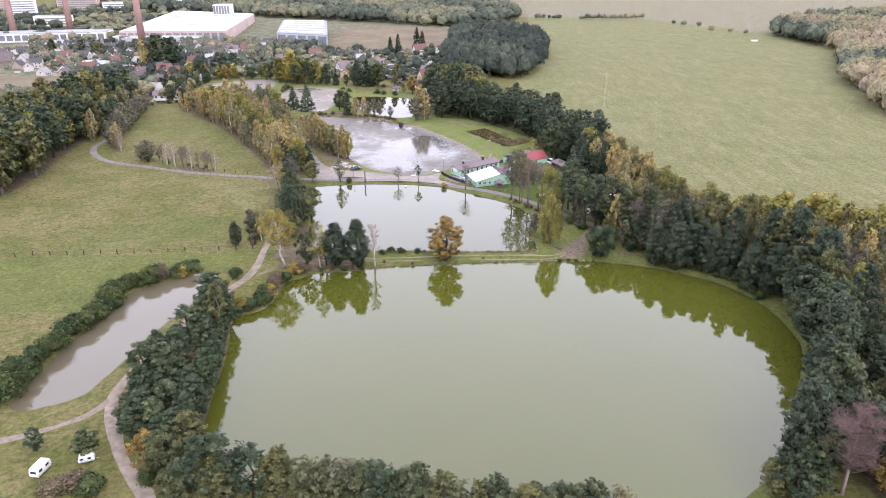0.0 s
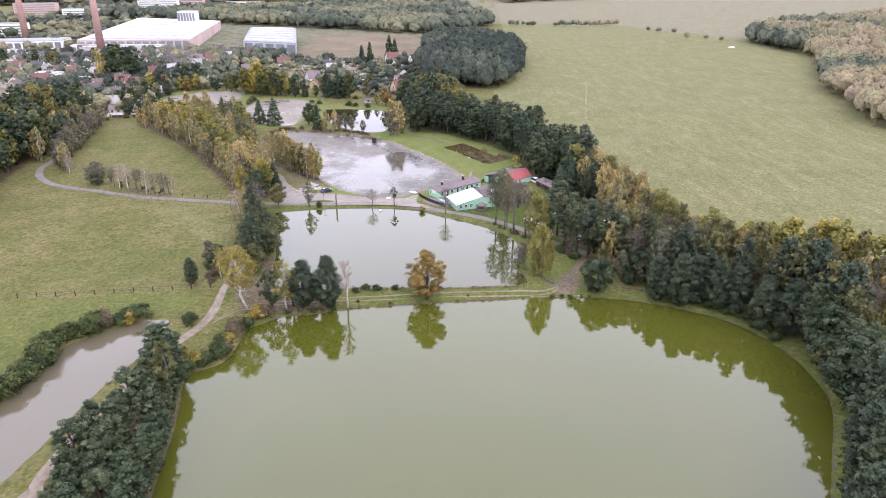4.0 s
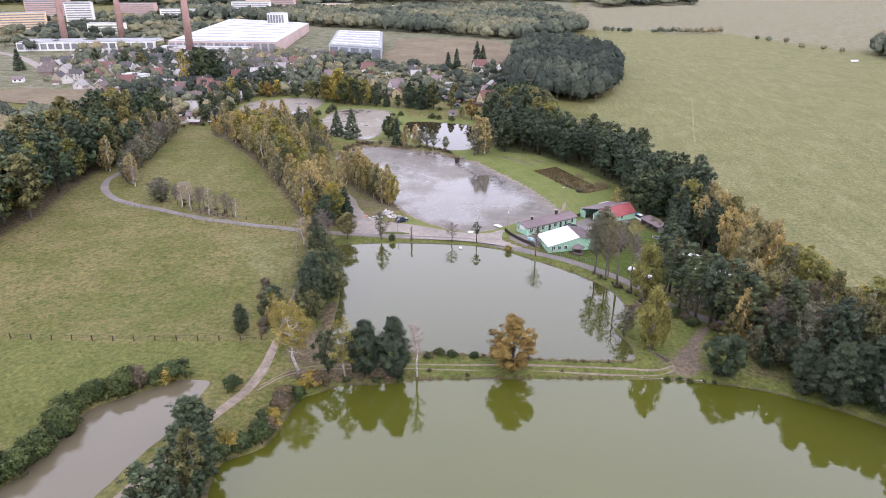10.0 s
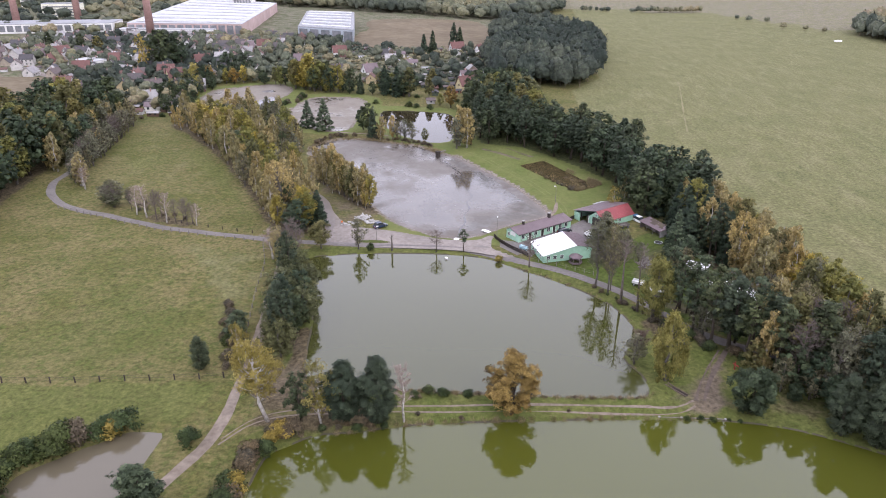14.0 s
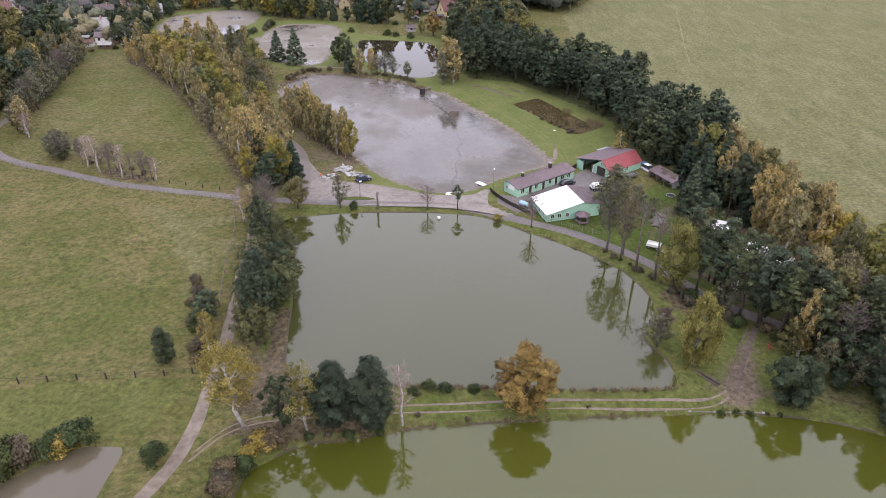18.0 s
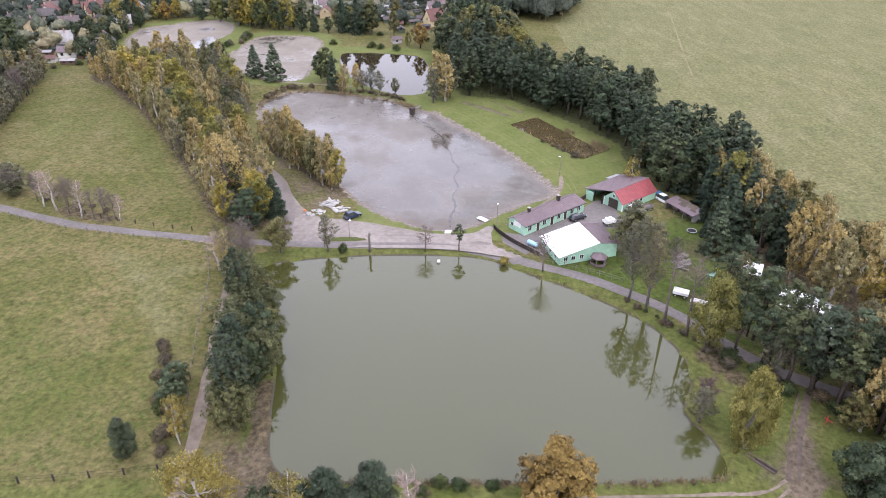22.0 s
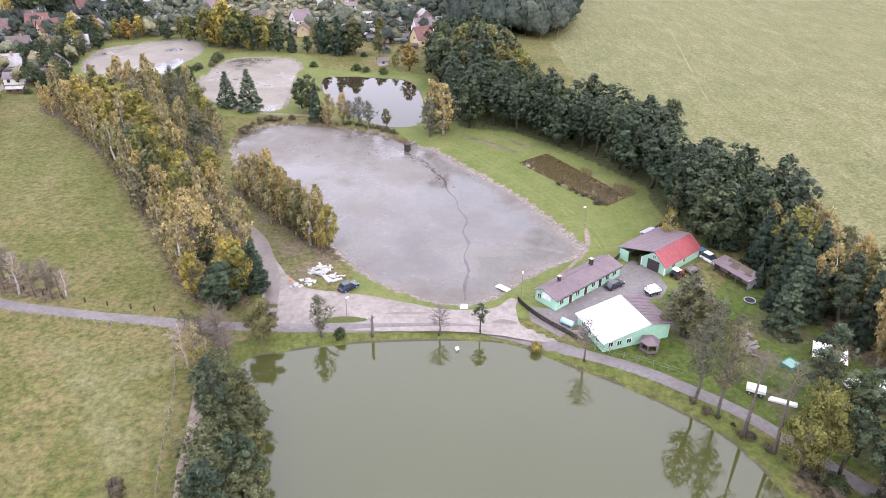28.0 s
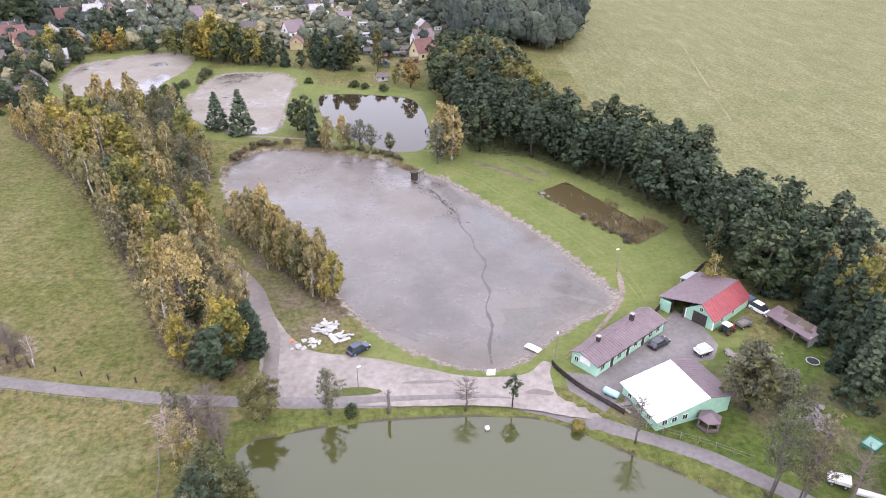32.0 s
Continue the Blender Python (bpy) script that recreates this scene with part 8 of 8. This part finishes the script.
def stones(name, label, line, n, wide, lo, hi, mat, seed, z=None):
    """Stones strewn along a bank, joined into one layer."""
    rng = np.random.default_rng(seed)
    k = rng.integers(0, len(line), n)
    p = line[k] + rng.normal(0, wide, (n, 2))
    g = height(p[:, 0], p[:, 1]) if z is None else np.full(n, z)
    r = lo + (hi - lo) * rng.random(n) ** 2
    base = np.array([(1, 0, 0), (-1, 0, 0), (0, 1, 0), (0, -1, 0), (0, 0, 0.7), (0, 0, -0.7)])
    tri = np.array([(0, 2, 4), (2, 1, 4), (1, 3, 4), (3, 0, 4), (2, 0, 5), (1, 2, 5), (3, 1, 5), (0, 3, 5)])
    v = base[None] * r[:, None, None] * (0.7 + 0.6 * rng.random((n, 6, 1)))
    v[:, :, :2] += p[:, None]
    v[:, :, 2] += g[:, None]
    f = (tri[None] + 6 * np.arange(n)[:, None, None]).reshape(-1, 3)
    return tagged(new(name, np_mesh(name, v.reshape(-1, 3), f, M[mat])), label, "stones", kind="stuff")


east_bank = DRAINED[(DRAINED[:, 0] > -30) & (DRAINED[:, 1] > 275)]
stones("bank_stones", "pale rubble stones along the drained pond's bank", east_bank, 420, 0.7, 0.05, 0.2, "concrete", 1)
stones("bank_stones", "small stones along the drained pond's southern bank", DRAINED[(DRAINED[:, 1] < 290)], 160, 0.6, 0.08, 0.22, "concrete", 2)
stones("mud_lumps", "dark clods and weed on the wet pond bed", np.array([(-52 + 5 * math.sin(k * 2.3), 352 + 0.25 * k * math.cos(k)) for k in range(40)] + [(-28 + 6 * math.sin(k), 345 + 5 * math.cos(k * 1.7)) for k in range(40)]), 420, 3.0, 0.10, 0.36, "mud_wet", 3, 0.93)
CHANNEL = spline([(-21, 344), (-15.5, 336), (-14.2, 331), (-11, 323), (-10.8, 317), (-8.9, 311), (-8.6, 305), (-7.0, 299), (-8.6, 293), (-7.8, 287), (-9.4, 281), (-9.0, 275), (-10.4, 269), (-10.8, 263.4)], 1.2)
stones("mud_lumps", "dark clods along the drainage channel", spline([(-19, 341), (-13.5, 329), (-10.5, 318)], 1.0), 320, 0.9, 0.12, 0.42, "mud_wet", 4, 0.93)


def flat_strip(name, line, width, z, mat, label, seed=0):
    rng = np.random.default_rng(seed)
    tan = np.gradient(line, axis=0)
    side = np.stack([tan[:, 1], -tan[:, 0]], 1) / np.linalg.norm(tan, axis=1)[:, None]
    w = width * (0.5 + 0.9 * np.abs(np.convolve(rng.normal(0, 1, len(line) + 6), np.ones(4) / 3, "same")[: len(line)]))
    a, b = line + side * w[:, None] / 2, line - side * w[:, None] / 2
    v = np.stack([np.c_[a, np.full(len(a), z)], np.c_[b, np.full(len(b), z)]], 1).reshape(-1, 3)
    i = np.arange(len(line) - 1) * 2
    me = np_mesh(name, v, np.stack([i, i + 2, i + 3, i + 1], 1), M[mat])
    if me.polygons[0].normal.z < 0:
        me.flip_normals()
    return tagged(new(name, me), label, "water", kind="structure")


def blades(name, label, spots, tall, mat, seed=0, wide=0.05, lean=0.25):
    """Upright stalks of reed or rank grass, joined into one bed."""
    rng = np.random.default_rng(seed)
    n = len(spots)
    z = height(spots[:, 0], spots[:, 1])
    foot = np.c_[spots, z - 0.1]
    way = rng.random(n) * 2 * np.pi
    a = np.stack([np.cos(way), np.sin(way), np.zeros(n)], 1) * (wide * (0.6 + 0.8 * rng.random((n, 1))))
    tip = foot + np.c_[rng.normal(0, lean, (n, 2)) * tall, tall * (0.6 + 0.7 * rng.random(n))]
    v = np.stack([foot - a, foot + a, tip], 1).reshape(-1, 3)
    return tagged(new(name, np_mesh(name, v, np.arange(3 * n).reshape(-1, 3), M[mat])), label, "reeds", kind="stuff")


def along(line, n, wide, seed):
    rng = np.random.default_rng(seed)
    clump = rng.integers(0, len(line), max(3, n // 40))
    return line[clump[rng.integers(0, len(clump), n)]] + rng.normal(0, wide, (n, 2))


rng_r = np.random.default_rng(61)
uv = np.c_[rng_r.random(9000) ** 0.6, rng_r.random(9000)]
in_tank = TANK[0] + (TANK[3] - TANK[0]) * uv[:, :1] + (TANK[1] - TANK[0]) * uv[:, 1:]
patchy = np.sin(in_tank[:, 0] * 0.9) + np.sin(in_tank[:, 1] * 0.7 + in_tank[:, 0] * 0.4) + rng_r.normal(0, 0.5, 9000) + 3.4 * (uv[:, 0] - 0.62)
blades("reeds", "dry beige reeds standing in the small rectangular pond", in_tank[patchy > 0.85], 1.5, "reed", 1, 0.06)
blades("reeds", "pale dry grass fringe along the dam's pond edge", along(MIDDLE[(MIDDLE[:, 1] < 188) & (MIDDLE[:, 0] > -38)], 5200, 0.45, 2), 0.6, "reed", 2, 0.05, 0.5)
blades("reeds", "pale rank grass fringe along the great pond's dam", along(GREAT[(GREAT[:, 1] > 174) & (GREAT[:, 0] < 40)], 3600, 0.4, 3), 0.5, "reed", 3, 0.05, 0.5)
blades("reeds", "dry reed fringe along the drained pond's northern bank", along(DRAINED[(DRAINED[:, 1] > 350)], 3000, 0.8, 4), 1.1, "reed", 4, 0.06, 0.4)
blades("reeds", "rank grass along the lane's pond bank", along(MIDDLE[(MIDDLE[:, 0] > 4) & (MIDDLE[:, 1] > 195)], 1300, 0.4, 5), 0.32, "reed", 5, 0.05, 0.5)
def rim_strip(name, label, outline, keep, wide, z, mat, seed, out=0.4, top=None, rough=0.45, category="mud"):
    """A ribbon along part of a pond's outline, from just outside the shore inwards, with a wandering inner edge."""
    rng = np.random.default_rng(seed)
    n = len(outline)
    tan = np.roll(outline, -1, 0) - np.roll(outline, 1, 0)
    side = np.stack([tan[:, 1], -tan[:, 0]], 1) / (np.linalg.norm(tan, axis=1)[:, None] + 1e-9)
    if not inside(outline, *(outline[:1] - 0.2 * side[:1]).T)[0]:
        side = -side
    smooth = np.convolve(np.r_[rng.normal(0, 1, n + 10)], np.ones(7) / 3, "same")[:n]
    w = wide * np.clip(1 + rough * smooth, 0.15, 2.2)
    fade = np.convolve(np.r_[[keep[0]] * 4, keep, [keep[-1]] * 4].astype(float), np.ones(9) / 9, "valid")
    w = w * np.clip(fade, 0.02, 1)
    turned = sum(np.roll(side, k, 0) for k in range(-5, 6))
    turned /= np.linalg.norm(turned, axis=1)[:, None]
    a, b = outline + side * out, outline - turned * w[:, None]
    za = np.full(n, z) if top is None else height(a[:, 0], a[:, 1]) + top
    v = np.stack([np.c_[a, za], np.c_[b, np.full(n, z)]], 1).reshape(-1, 3)
    run, step = a[1:] - a[:-1], b[1:] - b[:-1]
    good = (run * step).sum(1) > 0
    i = np.array([k for k in range(n - 1) if keep[k] and keep[k + 1] and good[k]]) * 2
    me = np_mesh(name, v, np.stack([i, i + 2, i + 3, i + 1], 1), M[mat])
    if me.polygons[0].normal.z < 0:
        me.flip_normals()
    return tagged(new(name, me), label, category, kind="structure")


east_rim = (DRAINED[:, 0] > -34) & (DRAINED[:, 1] < 360)
rim_strip("mud_margin", "damp grey mud towards the pond's rim", DRAINED, east_rim, 7.0, 1.006, "mud_damp", 8)
rim_strip("mud_margin", "drying mud along the pond's rim", DRAINED, east_rim, 3.6, 1.011, "mud_half", 9)
rim_strip("mud_margin", "dry pale mud at the foot of the bank", DRAINED, east_rim, 1.5, 1.016, "mud_dry", 10)
# dark ribbon: wet earth, with the bank's shade put into its colour
for outline, level, name in ((MIDDLE, 1.1, "middle"), (GREAT, 0.0, "great"), (UPPER_E, 1.3, "upper")):
    rim_strip("pond_bank", f"dark wet earth and painted shade at the edge of the {name} pond", outline, np.ones(len(outline), bool), 0.12, level + 0.02, "wet_shaded_edge", 30, 0.26, 0.03, 0.3, "bank")
flat_strip("drain_channel", CHANNEL, 0.55, 1.012, "mud_wet", "thin dark drainage channel across the pond bed", 3)
sheet("puddle", spline([(-125, 441), (-118, 434), (-114, 442), (-114.6, 455), (-119, 458), (-122, 449)], 1.5, True), "mud_wet", "shallow puddle on the drained upper pond bed", 1.3, 0.012, "puddle", 0.6, 24)
sheet("puddle", spline([(-128, 472), (-123, 470), (-121, 474), (-125, 477)], 1.0, True), "mud_wet", "dark wet hollow on the drained upper pond bed", 1.3, 0.012, "puddle", 0.5, 25)
sheet("grass_island", ISLAND, "verge", "small grass island between lane and parking", 1.8, 0.11, "grass", 0.1)
for k, (pts, lv) in enumerate((([(-6.5, 254.6), (-4, 255.4), (-1.6, 254.2), (-3, 253.6)], 1.8), ([(-27, 258.4), (-22, 258.8), (-18, 258.2), (-23, 257.9)], 1.8), ([(18.5, 259.9), (20.4, 261.4), (21.8, 261.9), (20.2, 260.6)], 1.85))):
    sheet("puddle", spline(pts, 0.5, True), "damp", "damp dark patch on the gravel", lv, 0.05, "puddle", 0.12, 20 + k)

# ---- town and factories ----
def block_house(name, label, category, L, W, eave, ridge, wall, roof, wins, chim=True):
    h = thing(name, label, category)
    part("wall", Mesh().box(0, L, 0, W, -1.0, eave).add([(0, 0, eave), (0, W, eave), (0, W / 2, ridge)], [(0, 2, 1)]).add([(L, 0, eave), (L, W, eave), (L, W / 2, ridge)], [(0, 1, 2)]), M[wall], h)
    o = 0.45
    s = (ridge - eave) / (W / 2)
    a = [(-o, W / 2, ridge + 0.1), (L + o, W / 2, ridge + 0.1), (L + o, -o, eave - o * s + 0.1), (-o, -o, eave - o * s + 0.1)]
    b = [(L + o, W / 2, ridge + 0.1), (-o, W / 2, ridge + 0.1), (-o, W + o, eave - o * s + 0.1), (L + o, W + o, eave - o * s + 0.1)]
    m = Mesh()
    for p in (a, b):
        q = slab(p[1], p[0], p[3], p[2], 0.2)
        m.add(q.v, q.f)
    part("roof", m, M[roof], h)
    if chim:
        part("chimney", Mesh().box(L * 0.3, L * 0.3 + 0.6, W * 0.55, W * 0.55 + 0.6, ridge - 1.2, ridge + 1.0), M["brick"], h)
    for x in wins:
        part("window", Mesh().box(x - 0.55, x + 0.55, -0.05, 0.03, 0.9, 2.1), M["glass"], h)
        if eave > 4.5:
            part("window", Mesh().box(x - 0.55, x + 0.55, -0.05, 0.03, 3.6, 4.8), M["glass"], h)
    part("window", Mesh().box(-0.05, 0.03, W / 2 - 0.5, W / 2 + 0.5, eave - 0.6, eave + 0.6), M["glass"], h)
    return h


protos = [
    block_house("house", "rendered village house with a pitched roof among gardens", "house", 10, 8.5, 3.2, 7.2, "any_wall", "any_roof", (2.2, 5, 7.8)),
    block_house("house", "two-storey village house with a pitched roof", "house", 11, 9, 5.6, 9.4, "any_wall", "any_roof", (2.2, 5.5, 8.8)),
    block_house("garden_hut", "small allotment hut with a low roof", "hut", 5, 4, 2.3, 3.5, "any_hut", "any_roof", (2.5,), False),
    block_house("garden_hut", "long low allotment shed", "hut", 7, 3.6, 2.2, 2.9, "any_hut", "any_roof", (1.8, 5.0), False),
]
protos += [
    block_house("house", "white village house with a red tiled roof", "house", 10, 8.5, 3.6, 7.8, "white_wall", "tile_red", (2.2, 5, 7.8)),
    block_house("house", "cream village house with a steep red roof", "house", 9, 8, 3.4, 8.2, "cream_wall", "tile_red", (2.2, 6.5)),
    block_house("house", "white house with a dark pitched roof", "house", 9, 8, 3.2, 7.6, "white_wall", "plum_roof", (2.2, 6.5)),
    block_house("garden_hut", "white flat-roofed garden hut", "hut", 6.5, 4.5, 2.5, 3.0, "white_wall", "grey_roof", (1.6, 4.6), False),
    block_house("garden_hut", "dark-roofed hut with pale walls", "hut", 7, 5.5, 2.6, 4.2, "white_wall", "plum_roof", (1.8, 5.0), False),
]
FIXED = [(-265, 522, 4, 20), (-295, 551, 5, 60), (-312, 589, 4, 55), (-320, 578, 6, 50), (-259, 558, 4, 15), (-206, 492, 4, 100), (-205, 511, 4, 10), (-190, 494, 5, 40), (-185, 622, 6, 20), (-177, 634, 4, 10), (-196, 554, 4, 30), (-23, 624, 4, 20), (-2, 610, 4, 30),
         (-74, 518, 6, 35), (-13, 497, 6, 20), (-13, 474, 5, 30), (3, 575, 7, 10), (-186, 431, 3, 5), (-178, 430, 3, 8), (-170, 428, 2, 3), (-162, 425, 8, 6), (-182, 420, 3, 4), (-172, 417, 8, 8), (-160, 415, 3, 95), (-166, 406, 3, 6), (-36, 499, 2, 5), (-24, 480, 3, 8), (-41, 545, 7, 4),
         (-64, 599, 8, 10), (-79, 609, 7, 12), (-48, 512, 3, 95), (-30, 520, 2, 3), (-20, 487, 2, 10), (-29, 489, 3, 98), (-37, 484, 2, 8), (-43, 492, 3, 5), (-31, 474, 2, 14), (-19, 469, 3, 8), (-26, 462, 2, 95), (-49, 500, 2, 6), (-12, 486, 3, 12), (-52, 560, 8, 10), (-20, 550, 7, 8), (-353, 537, 8, 20), (-31, 441, 2, 12), (-156, 408, 3, 8), (-149, 405, 2, 95), (-174, 409, 2, 4), (-168, 420, 7, 3), (-181, 408, 3, 92), (-146, 412, 2, 10), (-55, 530, 7, 95), (-90, 590, 7, 12), (-110, 600, 4, 20), (-130, 560, 6, 10), (-120, 530, 7, 12), (-140, 610, 7, 5)]
used = [False] * 9
rng_h = np.random.default_rng(77)


def put_house(k, x, y, turn, s=1.0):
    m = pose(x, y, lie(x, y), 0, 0, turn) @ Matrix.Diagonal((s, s, s, 1))
    if not used[k]:
        used[k] = True
        protos[k].matrix_basis = m
    else:
        copy_thing(protos[k], m)


plots = spread(TOWN, 13.4, 8)
for x, y in plots:
    if any((x - a) ** 2 + (y - b) ** 2 < 70 for a, b, *_ in FIXED):
        continue
    u = rng_h.random()
    colony = x > -150
    k = (7 if u < 0.22 else 2 if u < 0.55 else 3 if u < 0.84 else 0 if u < 0.95 else 1) if colony else (0 if u < 0.4 else 1 if u < 0.62 else 2 if u < 0.8 else 3)
    put_house(k, x, y, 12 + 90 * int(rng_h.integers(0, 4)) + rng_h.normal(0, 9), (0.62 if colony else 0.75) + 0.28 * rng_h.random())
for x, y, k, a in FIXED:
    put_house(k, x, y, a)

strip_road("street", [(-257, 503), (-263, 487), (-250, 470), (-236, 452)], 5.0, "gravel", "pale lane branching off the town street", 0.3, 0.3, seed=31)
strip_road("street", [(-560, 760), (-460, 690), (-417, 652), (-339, 568), (-292, 525), (-257, 503), (-236, 488)], 7.5, "gravel", "pale grey town street", 0.35, 0.3)


def hall_block(name, label, corners, tall, wall, roof, category="factory", bands=0, lights=0):
    """A flat-roofed hall on four plan corners, with a parapet, window bands and roof lights."""
    h = thing(name, label, category)
    c = [Vector((x, y, 0)) for x, y in corners]
    g = min(lie(x, y) for x, y in corners)
    v = [(p.x, p.y, g - 1) for p in c] + [(p.x, p.y, g + tall) for p in c]
    part("wall", Mesh().add(v, [(0, 1, 5, 4), (1, 2, 6, 5), (2, 3, 7, 6), (3, 0, 4, 7)]), M[wall], h)
    part("roof", slab(*[(p.x, p.y, g + tall + 0.4) for p in c], 0.5), M[roof], h)
    for k in range(bands):
        a, b = c[0].lerp(c[1], (k + 0.12) / bands), c[0].lerp(c[1], (k + 0.88) / bands)
        d = (c[0] - c[3]).normalized() * 0.25
        part("window", Mesh().add([(a.x + d.x, a.y + d.y, g + 1.6), (b.x + d.x, b.y + d.y, g + 1.6), (b.x + d.x, b.y + d.y, g + tall - 1.2), (a.x + d.x, a.y + d.y, g + tall - 1.2), (a.x, a.y, g + 1.6), (b.x, b.y, g + 1.6), (b.x, b.y, g + tall - 1.2), (a.x, a.y, g + tall - 1.2)],
                                  [(0, 1, 2, 3), (0, 4, 5, 1), (1, 5, 6, 2), (2, 6, 7, 3), (3, 7, 4, 0)]), M["block_glass"], h)
    for k in range(lights):
        u = (k + 0.5) / lights
        a, b = c[0].lerp(c[3], u), c[1].lerp(c[2], u)
        a, b = a.lerp(b, 0.06), a.lerp(b, 0.94)
        part("roof_light", Mesh().tube([(a.x, a.y, g + tall + 0.4), (b.x, b.y, g + tall + 0.4)], [1.0, 1.0], 4), M["white_roof"] if k % 2 else M["steel"], h)
    return h


hall_block("flat_block", "long white flat-roofed building in the village", [(-276, 582), (-240, 562), (-235, 570), (-271, 590)], 4.5, "white_wall", "pale_roof", "building", 8)
hall_block("flat_block", "white modern house with a flat roof", [(-274, 540), (-256, 534), (-253, 544), (-271, 550)], 6, "white_wall", "pale_roof", "house", 4)
for key, x, y, s, w in (("deep1", -214, 541, 1.9, 2.2), ("deep0", -206, 546, 1.7, 1.9), ("goldbirch", -221, 528, 2.0, 1.5), ("spruce0", -44, 613, 1.1, 1.2), ("spruce1", -38, 624, 1.2, 1.2), ("spruce2", -23, 661, 1.3, 1.4), ("spruce0", -18, 657, 1.1, 1.2), ("yellow1", -173, 489, 1.1, 1.3), ("rust1", -166, 494, 0.9, 1.1),
                        ("deep2", -160, 512, 1.2, 1.3), ("deep0", -150, 516, 1.1, 1.2), ("spruce1", -387, 596, 1.2, 1.6), ("deep1", -132, 493, 0.5, 0.8), ("alder1", -300, 600, 1.0, 1.2), ("olive1", -290, 606, 1.0, 1.2), ("alder0", -330, 610, 1.0, 1.1)):
    plant(key, x, y, s, w)
hall_block("factory_hall", "huge white flat-roofed factory hall", [(-318, 716), (-212, 712), (-240, 938), (-362, 1000)], 11, "pink_wall", "pale_roof", "factory", 14, 16)
hall_block("works_annex", "low white front building of the factory", [(-322, 704), (-236, 702), (-236, 714), (-322, 716)], 7, "white_wall", "pale_roof", "factory", 10)
hall_block("office_tower", "white office tower behind the factory roof", [(-290, 932), (-269, 932), (-269, 950), (-290, 950)], 21, "white_wall", "pale_roof", "office", 6)
hall_block("warehouse", "pale grey warehouse hall with a ribbed roof", [(-158, 694), (-106, 670), (-130, 826), (-182, 838)], 11, "steel_wall", "grey_roof", "warehouse", 5, 12)
hall_block("old_factory", "long white factory range with tall windows", [(-470, 716), (-345, 742), (-350, 775), (-480, 752)], 8, "white_wall", "grey_roof", "factory", 18)
hall_block("long_shed", "long low grey shed beside the street", [(-385, 668), (-320, 676), (-322, 686), (-388, 680)], 4, "any_wall", "grey_roof", "shed", 6)
for x, y, a, l, k in ((-590, 1000, 20, 34, 1), (-600, 1150, 8, 60, 0), (-520, 1130, 8, 50, 2), (-640, 905, 30, 70, 0), (-480, 860, 12, 40, 2), (-700, 1080, 15, 60, 1), (-430, 1190, 5, 60, 0), (-560, 1260, 12, 70, 2), (-380, 1230, 5, 40, 1), (-760, 1200, 15, 80, 0), (-330, 1330, 4, 60, 2), (-480, 1400, 4, 90, 0)):
    t = [22, 30, 14][k]
    ca, sa = math.cos(radians(a)), math.sin(radians(a))
    pts = [(x + u * ca - v * sa, y + u * sa + v * ca) for u, v in ((0, 0), (l, 0), (l, 14), (0, 14))]
    b = hall_block("apartment_block", "pale apartment block of the far town", pts, t, "any_block", "grey_roof", "apartment block", 0)
    for fl in range(int(t / 3)):
        p = [(x + du * ca + 0.2 * sa, y + du * sa - 0.2 * ca) for du in (1.5, l - 1.5)]
        z = lie(x, y) + 1.2 + fl * 3
        part("window_band", Mesh().add([(*p[0], z), (*p[1], z), (*p[1], z + 1.3), (*p[0], z + 1.3)], [(0, 1, 2, 3)]), M["block_glass"], b)
for x, y, tall in ((-290, 700, 78), (-411, 806, 80), (-452, 768, 72)):
    c = thing("factory_chimney", "tall tapering red brick factory chimney", "chimney")
    part("shaft", Mesh().tube([(0, 0, -1), (0, 0, tall * 0.5), (0, 0, tall)], [3.6, 2.9, 2.2], 16), M["brick"], c, "", True)
    part("rim", Mesh().tube([(0, 0, tall - 1.2), (0, 0, tall + 0.3)], [2.5, 2.5], 16), M["concrete"], c)
    part("base", Mesh().box(-5, 5, -5, 5, -1, 3), M["brick"], c)
    c.matrix_basis = pose(x, y, lie(x, y))
sheet("fallow_plot", FALLOW, "fallow", "brown fallow plot behind the gardens", 2.5, 0.15, "field", 3.0)
sheet("ploughed_plot", PLOT, "fallow", "brown bare plot beside the street", 2.2, 0.15, "field", 2.0)
lake = part("far_lake", Mesh().add([(-260, 1420, 5), (40, 1420, 5), (60, 1480, 5), (20, 1640, 5), (-260, 1640, 5)], [(0, 1, 2, 3, 4)]), M["lake_grey"])
tagged(lake, "pale far lake behind the wood", "lake", kind="structure")
trough = thing("white_trough", "white trough lying in the dry field", "trough")
part("tub", Mesh().box(-3, 3, -1, 1, -0.2, 1.0), M["white_paint"], trough)
part("stand", Mesh().box(-2, 2, -0.6, 0.6, -0.6, -0.2), M["concrete"], trough)
set_at(trough, 305, 705, 10, 0.5)
